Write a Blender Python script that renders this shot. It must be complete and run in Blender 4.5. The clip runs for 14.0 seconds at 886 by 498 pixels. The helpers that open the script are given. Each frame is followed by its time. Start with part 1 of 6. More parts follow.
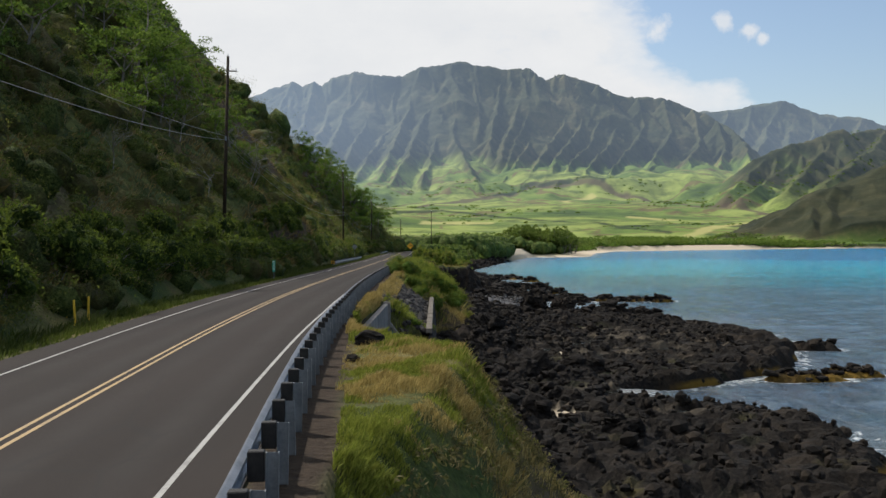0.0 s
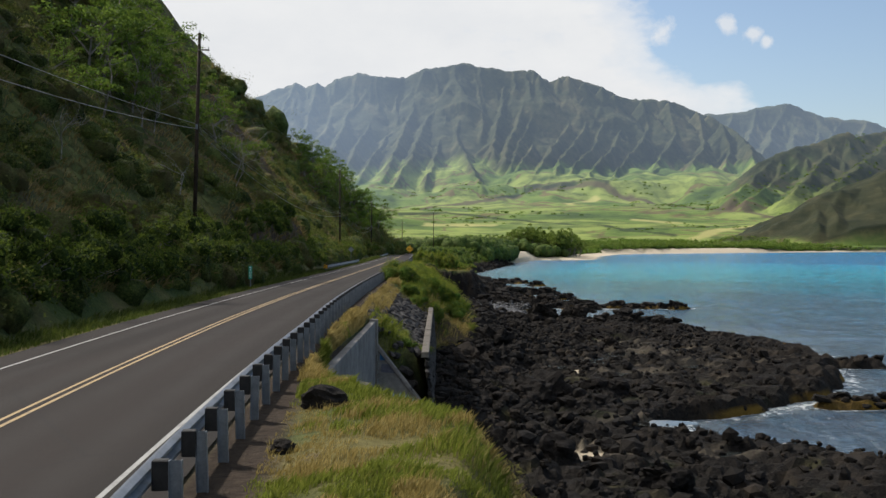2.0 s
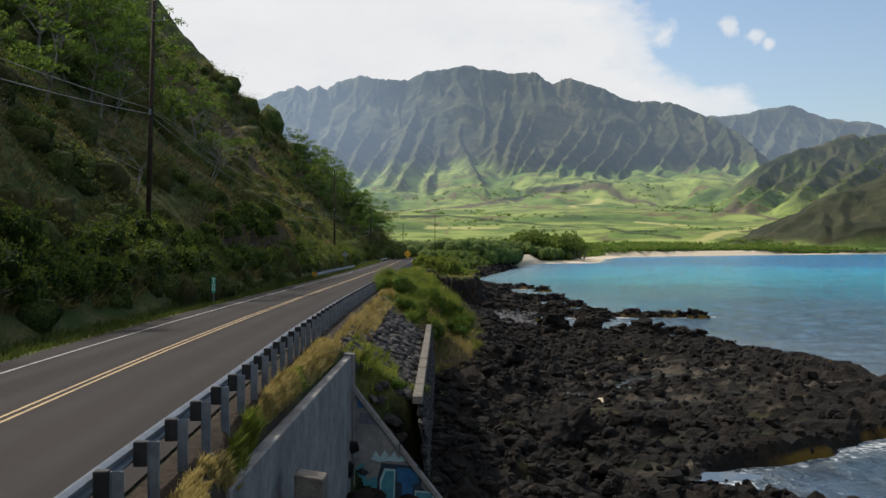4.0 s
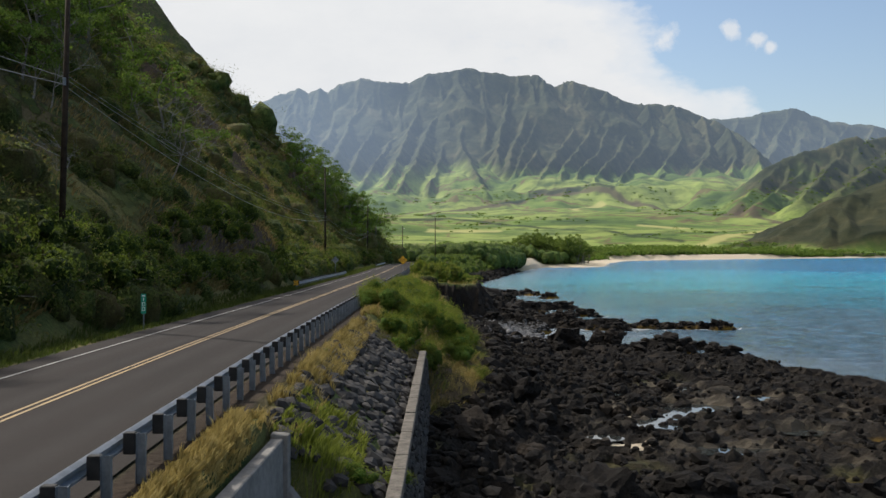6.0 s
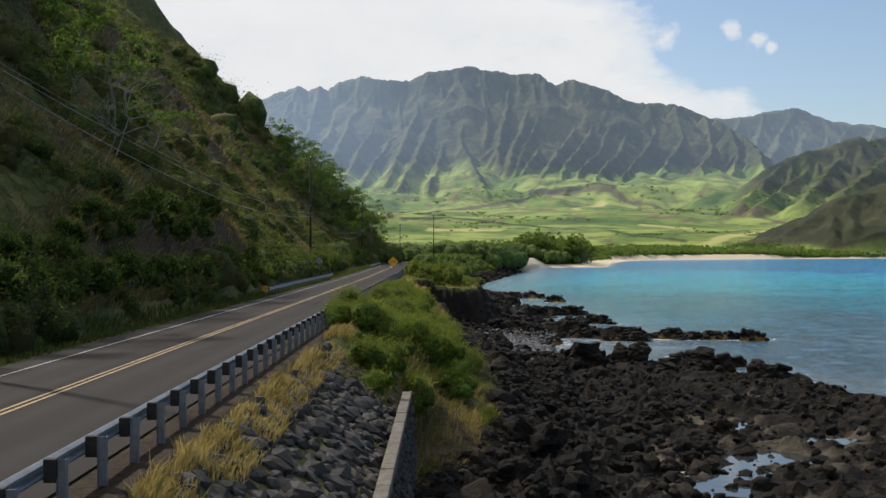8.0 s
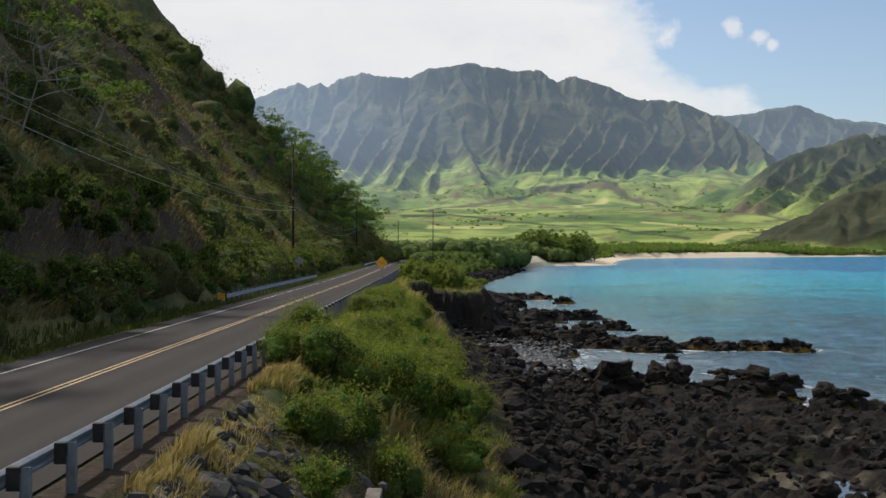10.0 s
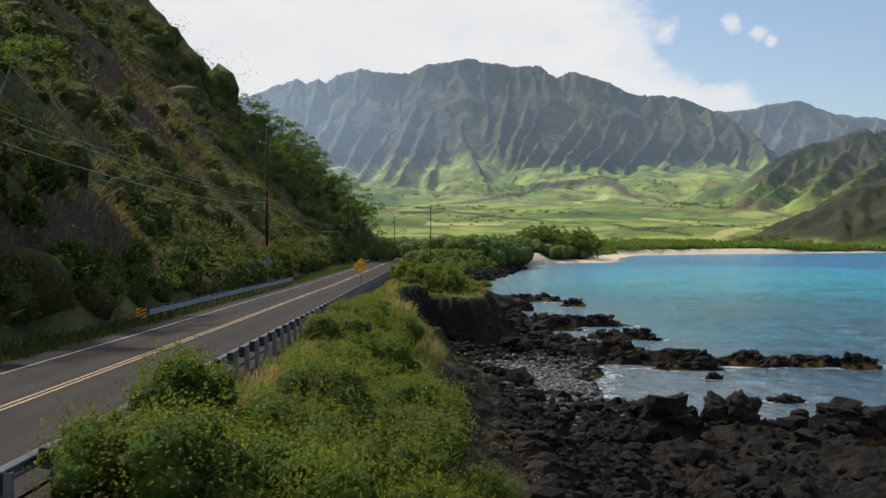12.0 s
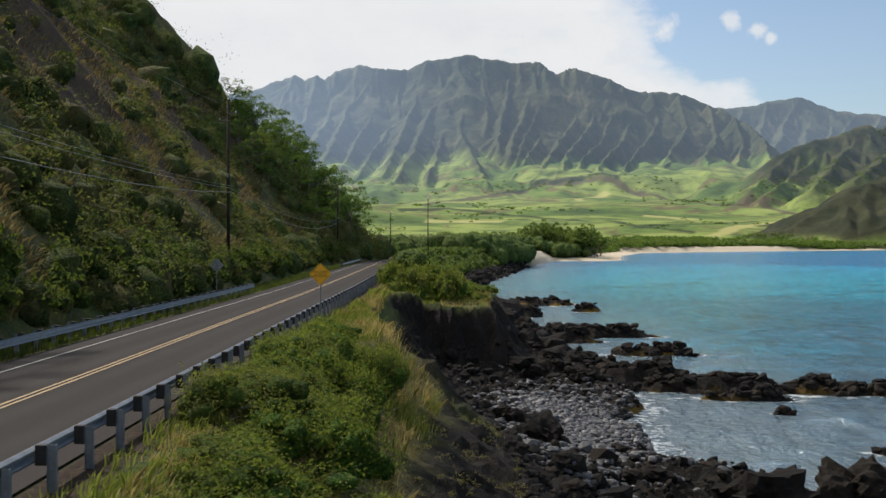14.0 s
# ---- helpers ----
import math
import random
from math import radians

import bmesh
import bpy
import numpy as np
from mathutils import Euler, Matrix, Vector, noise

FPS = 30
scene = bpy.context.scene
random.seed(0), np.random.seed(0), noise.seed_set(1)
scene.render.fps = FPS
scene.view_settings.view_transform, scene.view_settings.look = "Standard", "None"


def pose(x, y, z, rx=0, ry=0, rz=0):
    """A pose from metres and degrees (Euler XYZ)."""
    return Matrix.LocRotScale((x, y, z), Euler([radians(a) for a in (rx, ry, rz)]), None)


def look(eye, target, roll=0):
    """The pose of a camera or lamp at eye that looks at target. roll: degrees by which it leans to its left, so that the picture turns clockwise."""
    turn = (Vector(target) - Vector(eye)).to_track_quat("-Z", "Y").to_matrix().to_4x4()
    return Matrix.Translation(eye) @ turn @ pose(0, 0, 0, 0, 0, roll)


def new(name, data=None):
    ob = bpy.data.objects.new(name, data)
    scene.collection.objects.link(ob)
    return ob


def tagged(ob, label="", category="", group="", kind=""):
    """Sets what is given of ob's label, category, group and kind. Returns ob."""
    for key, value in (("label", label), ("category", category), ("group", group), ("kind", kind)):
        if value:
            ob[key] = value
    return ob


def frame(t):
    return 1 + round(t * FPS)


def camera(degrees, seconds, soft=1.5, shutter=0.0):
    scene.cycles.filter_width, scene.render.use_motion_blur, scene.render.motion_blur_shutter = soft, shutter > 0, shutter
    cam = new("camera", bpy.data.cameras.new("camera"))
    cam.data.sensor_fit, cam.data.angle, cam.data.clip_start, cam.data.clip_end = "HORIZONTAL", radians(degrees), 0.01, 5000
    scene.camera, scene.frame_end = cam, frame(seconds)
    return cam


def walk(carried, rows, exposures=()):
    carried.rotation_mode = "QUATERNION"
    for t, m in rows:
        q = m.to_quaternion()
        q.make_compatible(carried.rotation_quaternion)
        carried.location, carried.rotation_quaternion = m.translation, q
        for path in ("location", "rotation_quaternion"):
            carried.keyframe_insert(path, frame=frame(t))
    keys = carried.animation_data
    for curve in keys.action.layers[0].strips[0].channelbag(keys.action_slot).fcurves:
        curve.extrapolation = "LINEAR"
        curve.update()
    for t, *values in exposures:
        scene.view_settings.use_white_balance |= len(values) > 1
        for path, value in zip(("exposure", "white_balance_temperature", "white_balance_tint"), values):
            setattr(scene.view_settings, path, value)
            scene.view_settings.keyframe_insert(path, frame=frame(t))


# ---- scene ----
cam = camera(47.0, 14.0, shutter=0.14)
PATH = [
    (0, (0.156, 3.605, 11.695), (0.13, 5.605, 11.68), -0.2),
    (0.5, (0.207, 6.047, 11.75), (0.178, 8.047, 11.736), -0.1),
    (1, (0.157, 8.979, 11.767), (0.129, 10.979, 11.755), -0.1),
    (1.5, (0.161, 11.983, 11.775), (0.132, 13.983, 11.763), -0.0),
    (2, (0.187, 14.919, 11.812), (0.155, 16.919, 11.801), 0.0),
    (2.5, (0.158, 17.772, 11.806), (0.125, 19.772, 11.797), -0.0),
    (3, (0.18, 20.977, 11.905), (0.145, 22.977, 11.896), -0.1),
    (5.5, (0.116, 38.48, 12.159), (0.077, 40.48, 12.16), -0.1),
    (6, (0.142, 42.495, 12.258), (0.102, 44.494, 12.259), -0.1),
    (6.5, (0.139, 46.437, 12.299), (0.099, 48.437, 12.3), -0.0),
    (7, (0.179, 50.727, 12.354), (0.139, 52.727, 12.356), -0.0),
    (7.5, (0.232, 54.838, 12.319), (0.191, 56.838, 12.321), -0.1),
    (8, (0.128, 59.287, 12.371), (0.088, 61.286, 12.37), 0.1),
    (10.5, (-0.052, 81.281, 12.418), (-0.094, 83.28, 12.412), 0.1),
    (11, (-0.124, 85.977, 12.429), (-0.165, 87.976, 12.422), 0.0),
    (11.5, (-0.169, 90.569, 12.507), (-0.211, 92.569, 12.497), 0.0),
    (12, (-0.203, 95.587, 12.517), (-0.243, 97.587, 12.505), 0.0),
    (12.5, (-0.202, 100.262, 12.465), (-0.243, 102.261, 12.453), 0.0),
    (13, (-0.275, 105.535, 12.47), (-0.314, 107.535, 12.456), 0.0),
    (13.5, (-0.362, 110.588, 12.5), (-0.401, 112.588, 12.484), 0.1),
    (14, (-0.392, 115.902, 12.577), (-0.431, 117.901, 12.56), 0.0),
]
walk(cam, [(t, look(eye, target, roll)) for t, eye, target, roll in PATH])
# ---------------------------------------------------------------- world, sun
SUN_AZ, SUN_EL = radians(-50), radians(46)   # left of straight ahead, height
world = bpy.data.worlds.new("world")
scene.world = world
world.use_nodes = True


def node(nt, kind, ins=None, operation="", blend_type="", attribute_name="", feature="", use_clamp=False):
    n = nt.nodes.new("ShaderNode" + kind)
    if operation:
        n.operation = operation
        if kind == "Math":
            n.use_clamp = use_clamp
    if blend_type:
        n.blend_type = blend_type
    if attribute_name:
        n.attribute_name = attribute_name
    if feature:
        n.feature = feature
    for k, v in (ins or {}).items():
        s = n.inputs[k]
        if isinstance(v, bpy.types.NodeSocket):
            nt.links.new(v, s)
        else:
            s.default_value = v
    return n


def ramp(nt, fac, stops, interp="LINEAR"):
    n = node(nt, "ValToRGB", {"Fac": fac})
    n.color_ramp.interpolation = interp
    e = n.color_ramp.elements
    while len(e) < len(stops):
        e.new(0.5)
    for el, (p, c) in zip(e, stops):
        el.position = p
        el.color = (*c, 1) if not isinstance(c, (int, float)) else (c, c, c, 1)
    return n.outputs["Color"]


def mixc(nt, fac, a, b, how="MIX"):
    n = node(nt, "MixRGB", {"Fac": fac, "Color1": a, "Color2": b}, blend_type=how)
    return n.outputs["Color"]


def math_(nt, op, a, b=0.0, c=0.0, clamp=False):
    n = node(nt, "Math", operation=op, use_clamp=clamp)
    for i, v in enumerate((a, b, c)):
        if isinstance(v, bpy.types.NodeSocket):
            nt.links.new(v, n.inputs[i])
        else:
            n.inputs[i].default_value = v
    return n.outputs[0]


def noise_(nt, vec, scale, detail=4, rough=0.55, out="Fac", dist=0.0):
    n = node(nt, "TexNoise", {"Vector": vec, "Scale": scale, "Detail": detail, "Roughness": rough, "Distortion": dist})
    return n.outputs[out]


def build_world():
    nt = world.node_tree
    nt.nodes.clear()
    sky = node(nt, "TexSky")
    sky.sky_type, sky.sun_disc, sky.sun_elevation, sky.sun_rotation = "NISHITA", False, SUN_EL, SUN_AZ
    sky.air_density, sky.dust_density, sky.ozone_density = 1.0, 1.2, 1.5
    d = node(nt, "TexCoord").outputs["Generated"]
    xyz = node(nt, "SeparateXYZ", {"Vector": d})
    up = math_(nt, "MAXIMUM", xyz.outputs["Z"], 0.0)
    puff = node(nt, "Mapping", {"Vector": d, "Scale": (1.0, 1.0, 1.9)}).outputs[0]
    big = noise_(nt, puff, 3.1, 8, 0.55)
    fine = noise_(nt, puff, 9.0, 8, 0.6)
    # thick cloud towards the sun over the land, open sky over the sea, a low bank along the range
    side = math_(nt, "MULTIPLY_ADD", xyz.outputs["X"], -0.80, 0.10)
    low = ramp(nt, up, [(0.125, 0.13), (0.215, 0.0)])
    high = ramp(nt, up, [(0.22, 0.0), (0.27, 0.10), (0.40, 0.0)])
    side = math_(nt, "SUBTRACT", side, high)
    side = math_(nt, "ADD", side, ramp(nt, xyz.outputs["X"], [(0.06, 0.0), (0.14, 0.05), (0.25, 0.05), (0.31, 0.0)]))
    side = math_(nt, "SUBTRACT", side, ramp(nt, xyz.outputs["X"], [(0.26, 0.0), (0.33, 0.16)]))
    # unseen broken cloud overhead, added to brighten the light from the sky
    side = math_(nt, "ADD", side, ramp(nt, up, [(0.36, 0.0), (0.60, 0.14)]))
    cover = math_(nt, "ADD", math_(nt, "ADD", math_(nt, "MULTIPLY", big, 0.80), math_(nt, "MULTIPLY", fine, 0.28)), math_(nt, "ADD", side, low))
    fac = ramp(nt, cover, [(0.54, 0.0), (0.595, 0.7), (0.68, 1.0)])
    # small fair-weather puffs over the far range
    for dx, dz, size in ((0.199, 0.207, 0.0125), (0.262, 0.213, 0.010), (0.286, 0.205, 0.009), (0.300, 0.197, 0.006), (0.118, 0.236, 0.014)):
        away = node(nt, "VectorMath", {0: d, 1: Vector((dx, 1.0, dz)).normalized()[:]}, operation="DISTANCE").outputs["Value"]
        ball = math_(nt, "MULTIPLY_ADD", away, -0.5 / size, 0.62)
        ball = math_(nt, "ADD", ball, math_(nt, "MULTIPLY_ADD", noise_(nt, d, 52.0, 6, 0.62), 1.1, -0.55))
        fac = math_(nt, "MAXIMUM", fac, ramp(nt, ball, [(0.10, 0.0), (0.42, 0.75)]))
    white = mixc(nt, fine, (5.5, 5.7, 6.0, 1), (7.0, 7.0, 6.95, 1))
    col = mixc(nt, fac, sky.outputs[0], white)
    bg = node(nt, "Background", {"Color": col, "Strength": 0.13})
    out = node(nt, "OutputWorld", {"Surface": bg.outputs[0]})


build_world()
sun = new("sun", bpy.data.lights.new("sun", "SUN"))
sun.data.energy, sun.data.angle, sun.data.color = 4.4, radians(1.5), (1.0, 0.93, 0.84)
_s = Vector((math.sin(SUN_AZ) * math.cos(SUN_EL), math.cos(SUN_AZ) * math.cos(SUN_EL), math.sin(SUN_EL)))
sun.matrix_world = look(_s * 100, (0, 0, 0))

# ---------------------------------------------------------------- materials


def material(name, rough=0.8, spec=0.3, metal=0.0):
    m = bpy.data.materials.new(name)
    m.use_nodes = True
    nt = m.node_tree
    b = nt.nodes["Principled BSDF"]
    b.inputs["Roughness"].default_value = rough
    b.inputs["Specular IOR Level"].default_value = spec
    b.inputs["Metallic"].default_value = metal
    pos = node(nt, "NewGeometry").outputs["Position"]
    return m, nt, b, pos


def colour(nt, b, c):
    if isinstance(c, bpy.types.NodeSocket):
        nt.links.new(c, b.inputs["Base Color"])
    else:
        b.inputs["Base Color"].default_value = (*c, 1)


def bump(nt, b, h, strength=0.5, dist=0.05):
    n = node(nt, "Bump", {"Height": h, "Strength": strength, "Distance": dist})
    nt.links.new(n.outputs[0], b.inputs["Normal"])


def attr(nt, name):
    return node(nt, "Attribute", attribute_name=name).outputs["Fac"]


def simple(name, c1, c2, scale, rough=0.8, spec=0.3, metal=0.0, bumpy=0.0, dist=0.02, obj=False):
    m, nt, b, pos = material(name, rough, spec, metal)
    vec = node(nt, "TexCoord").outputs["Object"] if obj else pos
    f = noise_(nt, vec, scale, 6, 0.6)
    g = noise_(nt, vec, scale * 6.3, 4, 0.6)
    mixf = math_(nt, "ADD", math_(nt, "MULTIPLY", f, 0.65), math_(nt, "MULTIPLY", g, 0.35))
    colour(nt, b, ramp(nt, mixf, [(0.36, c1), (0.64, c2)]))
    if bumpy:
        bump(nt, b, mixf, bumpy, dist)
    return m


def leafy(name, dark, mid, light, trans=0.35, dry=None, through_=(0.25, 0.32, 0.04)):
    """Leaves: each one its own shade, drifts of shade over metres, light coming through."""
    m, nt, b, pos = material(name, 0.75, 0.12)
    isl = node(nt, "NewGeometry").outputs["Random Per Island"]
    drift = noise_(nt, pos, 0.35, 3)
    f = math_(nt, "ADD", math_(nt, "MULTIPLY", isl, 0.5), math_(nt, "MULTIPLY", drift, 0.5))
    c = ramp(nt, f, [(0.22, dark), (0.5, mid), (0.8, light)])
    if dry:
        patch = ramp(nt, noise_(nt, pos, 0.22, 4, 0.6), [(0.5, 0.0), (0.62, 1.0)])
        odd = math_(nt, "GREATER_THAN", isl, 0.86)
        c = mixc(nt, math_(nt, "MAXIMUM", math_(nt, "MULTIPLY", patch, 0.65), odd), c, (*dry, 1))
    colour(nt, b, c)
    tr = node(nt, "BsdfTranslucent", {"Color": mixc(nt, 0.35, c, (*through_, 1))})
    mx = node(nt, "MixShader", {"Fac": trans})
    nt.links.new(b.outputs[0], mx.inputs[1])
    nt.links.new(tr.outputs[0], mx.inputs[2])
    nt.links.new(mx.outputs[0], nt.nodes["Material Output"].inputs["Surface"])
    return m


def ground_material():
    m, nt, b, pos = material("land", 0.95, 0.12)
    big = noise_(nt, pos, 0.12, 5)
    mid = noise_(nt, pos, 0.9, 6, 0.6)
    fine = noise_(nt, pos, 6.0, 6, 0.65)
    soil = ramp(nt, mid, [(0.3, (0.045, 0.030, 0.020)), (0.7, (0.12, 0.085, 0.055))])
    green = ramp(nt, fine, [(0.3, (0.022, 0.040, 0.012)), (0.7, (0.075, 0.105, 0.030))])
    dry = ramp(nt, fine, [(0.3, (0.10, 0.085, 0.030)), (0.7, (0.24, 0.20, 0.08))])
    c = mixc(nt, ramp(nt, big, [(0.42, 0.0), (0.6, 0.8)]), green, dry)
    c = mixc(nt, ramp(nt, mid, [(0.55, 0.0), (0.72, 0.6)]), c, soil)
    # bare red-brown earth and rock faces on the slope
    dirt = ramp(nt, fine, [(0.25, (0.034, 0.025, 0.019)), (0.6, (0.095, 0.068, 0.050)), (0.8, (0.17, 0.135, 0.10))])
    cell = node(nt, "TexVoronoi", {"Vector": node(nt, "Mapping", {"Vector": pos, "Scale": (0.9, 0.9, 0.9)}).outputs[0], "Scale": 1.0, "Randomness": 1.0})
    tuft = math_(nt, "SUBTRACT", math_(nt, "ADD", math_(nt, "MULTIPLY", noise_(nt, pos, 0.22, 4, 0.6), 1.1), math_(nt, "MULTIPLY", fine, 0.35)), cell.outputs["Distance"])
    tufts = ramp(nt, tuft, [(0.10, 0.0), (0.26, 1.0)])
    scrub = mixc(nt, cell.outputs["Color"], (0.030, 0.046, 0.014, 1), (0.125, 0.135, 0.045, 1))
    c = mixc(nt, attr(nt, "bare"), c, dirt)
    c = mixc(nt, math_(nt, "MULTIPLY", tufts, attr(nt, "slope")), c, scrub)
    c = mixc(nt, attr(nt, "soil"), c, ramp(nt, fine, [(0.3, (0.022, 0.016, 0.012)), (0.7, (0.060, 0.044, 0.033))]))
    # black lava with brown weathering, weed near the waterline
    vor = node(nt, "TexVoronoi", {"Vector": pos, "Scale": 0.8}, feature="DISTANCE_TO_EDGE").outputs["Distance"]
    rockc = ramp(nt, fine, [(0.25, (0.0050, 0.0046, 0.0043)), (0.55, (0.0155, 0.0138, 0.0122)), (0.8, (0.052, 0.042, 0.033))])
    rockc = mixc(nt, ramp(nt, mid, [(0.5, 0.0), (0.75, 0.55)]), rockc, (0.022, 0.0175, 0.0135, 1))
    rockc = mixc(nt, ramp(nt, noise_(nt, pos, 0.28, 5, 0.65), [(0.52, 0.0), (0.68, 0.5)]), rockc, (0.052, 0.040, 0.028, 1))
    z = node(nt, "SeparateXYZ", {"Vector": pos}).outputs["Z"]
    weed = math_(nt, "MULTIPLY", ramp(nt, math_(nt, "ADD", z, math_(nt, "MULTIPLY", mid, 0.5)), [(0.62, 1.0), (0.95, 0.0)]), ramp(nt, big, [(0.50, 0.0), (0.58, 0.9)]))
    rockc = mixc(nt, weed, rockc, (0.16, 0.10, 0.018, 1))
    c = mixc(nt, attr(nt, "rock"), c, rockc)
    sand = ramp(nt, fine, [(0.3, (0.46, 0.38, 0.27)), (0.7, (0.62, 0.54, 0.41))])
    c = mixc(nt, attr(nt, "sand"), c, sand)
    # valley floor: pasture in drifts, tracks and hedge lines
    far1 = noise_(nt, pos, 0.0045, 6, 0.6)
    far2 = noise_(nt, pos, 0.02, 6, 0.65)
    stretch = node(nt, "Mapping", {"Vector": pos, "Scale": (0.0021, 0.0042, 0.0)}).outputs[0]
    strips = noise_(nt, stretch, 1.0, 5, 0.55, dist=0.8)
    past = ramp(nt, strips, [(0.30, (0.040, 0.070, 0.018)), (0.42, (0.095, 0.150, 0.032)), (0.50, (0.165, 0.230, 0.050)), (0.57, (0.24, 0.29, 0.075)), (0.68, (0.075, 0.125, 0.028))])
    past = mixc(nt, ramp(nt, far2, [(0.46, 0.0), (0.66, 0.75)]), past, (0.030, 0.055, 0.016, 1))
    edge = math_(nt, "ABSOLUTE", math_(nt, "SUBTRACT", strips, 0.5))
    past = mixc(nt, ramp(nt, edge, [(0.006, 0.75), (0.014, 0.0)]), past, (0.13, 0.085, 0.05, 1))
    c = mixc(nt, attr(nt, "pasture"), c, past)
    # scrub of the front ridge, a cloud's shadow put into its dark colour
    c = mixc(nt, attr(nt, "shaded_scrub"), c, ramp(nt, far2, [(0.35, (0.016, 0.022, 0.011)), (0.55, (0.034, 0.038, 0.018)), (0.68, (0.060, 0.056, 0.028))]))
    mnt = ramp(nt, math_(nt, "ADD", math_(nt, "MULTIPLY", far2, 0.6), math_(nt, "MULTIPLY", far1, 0.4)), [(0.36, (0.018, 0.025, 0.012)), (0.5, (0.040, 0.048, 0.020)), (0.64, (0.085, 0.080, 0.038))])
    c = mixc(nt, attr(nt, "mount"), c, mnt)
    c = mixc(nt, attr(nt, "track"), c, (0.085, 0.064, 0.042, 1))
    c = mixc(nt, attr(nt, "hedge"), c, (0.022, 0.034, 0.014, 1))
    c = mixc(nt, attr(nt, "stubble"), c, (0.36, 0.34, 0.13, 1))
    colour(nt, b, c)
    nearb = math_(nt, "ADD", math_(nt, "MULTIPLY", fine, 0.6), math_(nt, "MULTIPLY", mid, 1.0))
    crags = noise_(nt, pos, 0.016, 9, 0.62)
    nearb = math_(nt, "ADD", nearb, math_(nt, "MULTIPLY", math_(nt, "MULTIPLY", tufts, attr(nt, "slope")), 1.6))
    relief = math_(nt, "MULTIPLY_ADD", attr(nt, "mount"), math_(nt, "MULTIPLY", crags, 60.0), nearb)
    bump(nt, b, math_(nt, "MULTIPLY_ADD", attr(nt, "rock"), math_(nt, "MULTIPLY_ADD", vor, 0.6, math_(nt, "MULTIPLY", noise_(nt, pos, 3.2, 7, 0.7), 1.4)), relief), 0.8, 0.25)
    # haze before the far range, put on the land itself as a bluish glow
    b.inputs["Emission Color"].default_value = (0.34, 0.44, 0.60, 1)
    nt.links.new(math_(nt, "MULTIPLY", attr(nt, "haze_glow"), HAZE_STRENGTH), b.inputs["Emission Strength"])
    return m


HAZE_STRENGTH = 0.34
M = {}
M["land"] = ground_material()


def road_material():
    m, nt, b, pos = material("asphalt", 0.9, 0.10)
    f = noise_(nt, pos, 55, 5, 0.7)
    at = attr(nt, "across")
    along = node(nt, "Mapping", {"Vector": pos, "Scale": (0.5, 0.05, 0.5)}).outputs[0]
    streak = noise_(nt, along, 1.0, 5, 0.6)
    patch = noise_(nt, pos, 0.35, 4, 0.5)
    c = ramp(nt, f, [(0.3, (0.022, 0.0188, 0.0175)), (0.7, (0.054, 0.0465, 0.0430))])
    c = mixc(nt, math_(nt, "MULTIPLY", ramp(nt, streak, [(0.35, 0.0), (0.7, 0.7)]), 0.8), c, (0.024, 0.023, 0.022, 1), "MIX")
    track = ramp(nt, math_(nt, "ABSOLUTE", math_(nt, "SUBTRACT", math_(nt, "ABSOLUTE", math_(nt, "SUBTRACT", math_(nt, "ABSOLUTE", at), 1.6)), 0.8)), [(0.1, 0.55), (0.5, 0.0)])
    c = mixc(nt, math_(nt, "MULTIPLY", track, ramp(nt, patch, [(0.3, 0.4), (0.6, 1.0)])), c, (0.048, 0.044, 0.042, 1))
    crack = node(nt, "TexVoronoi", {"Vector": node(nt, "Mapping", {"Vector": pos, "Scale": (0.22, 0.1, 1)}).outputs[0], "Scale": 1.0}, feature="DISTANCE_TO_EDGE").outputs["Distance"]
    c = mixc(nt, ramp(nt, crack, [(0.004, 0.35), (0.009, 0.0)]), c, (0.03, 0.03, 0.03, 1))
    colour(nt, b, c)
    bump(nt, b, f, 0.35, 0.01)
    return m


M["asphalt"] = road_material()


def line_material(name, c):
    m, nt, b, pos = material(name, 0.6, 0.35)
    f = noise_(nt, pos, 18, 6, 0.7)
    g = noise_(nt, pos, 1.2, 4, 0.6)
    w = ramp(nt, math_(nt, "MULTIPLY", math_(nt, "ADD", f, g), 0.5), [(0.38, 0.55), (0.5, 0.0)])
    colour(nt, b, mixc(nt, w, (*c, 1), (0.10, 0.095, 0.09, 1)))
    return m


M["white_line"] = line_material("white_road_paint", (0.36, 0.36, 0.345))
M["yellow_line"] = line_material("yellow_road_paint", (0.40, 0.28, 0.13))


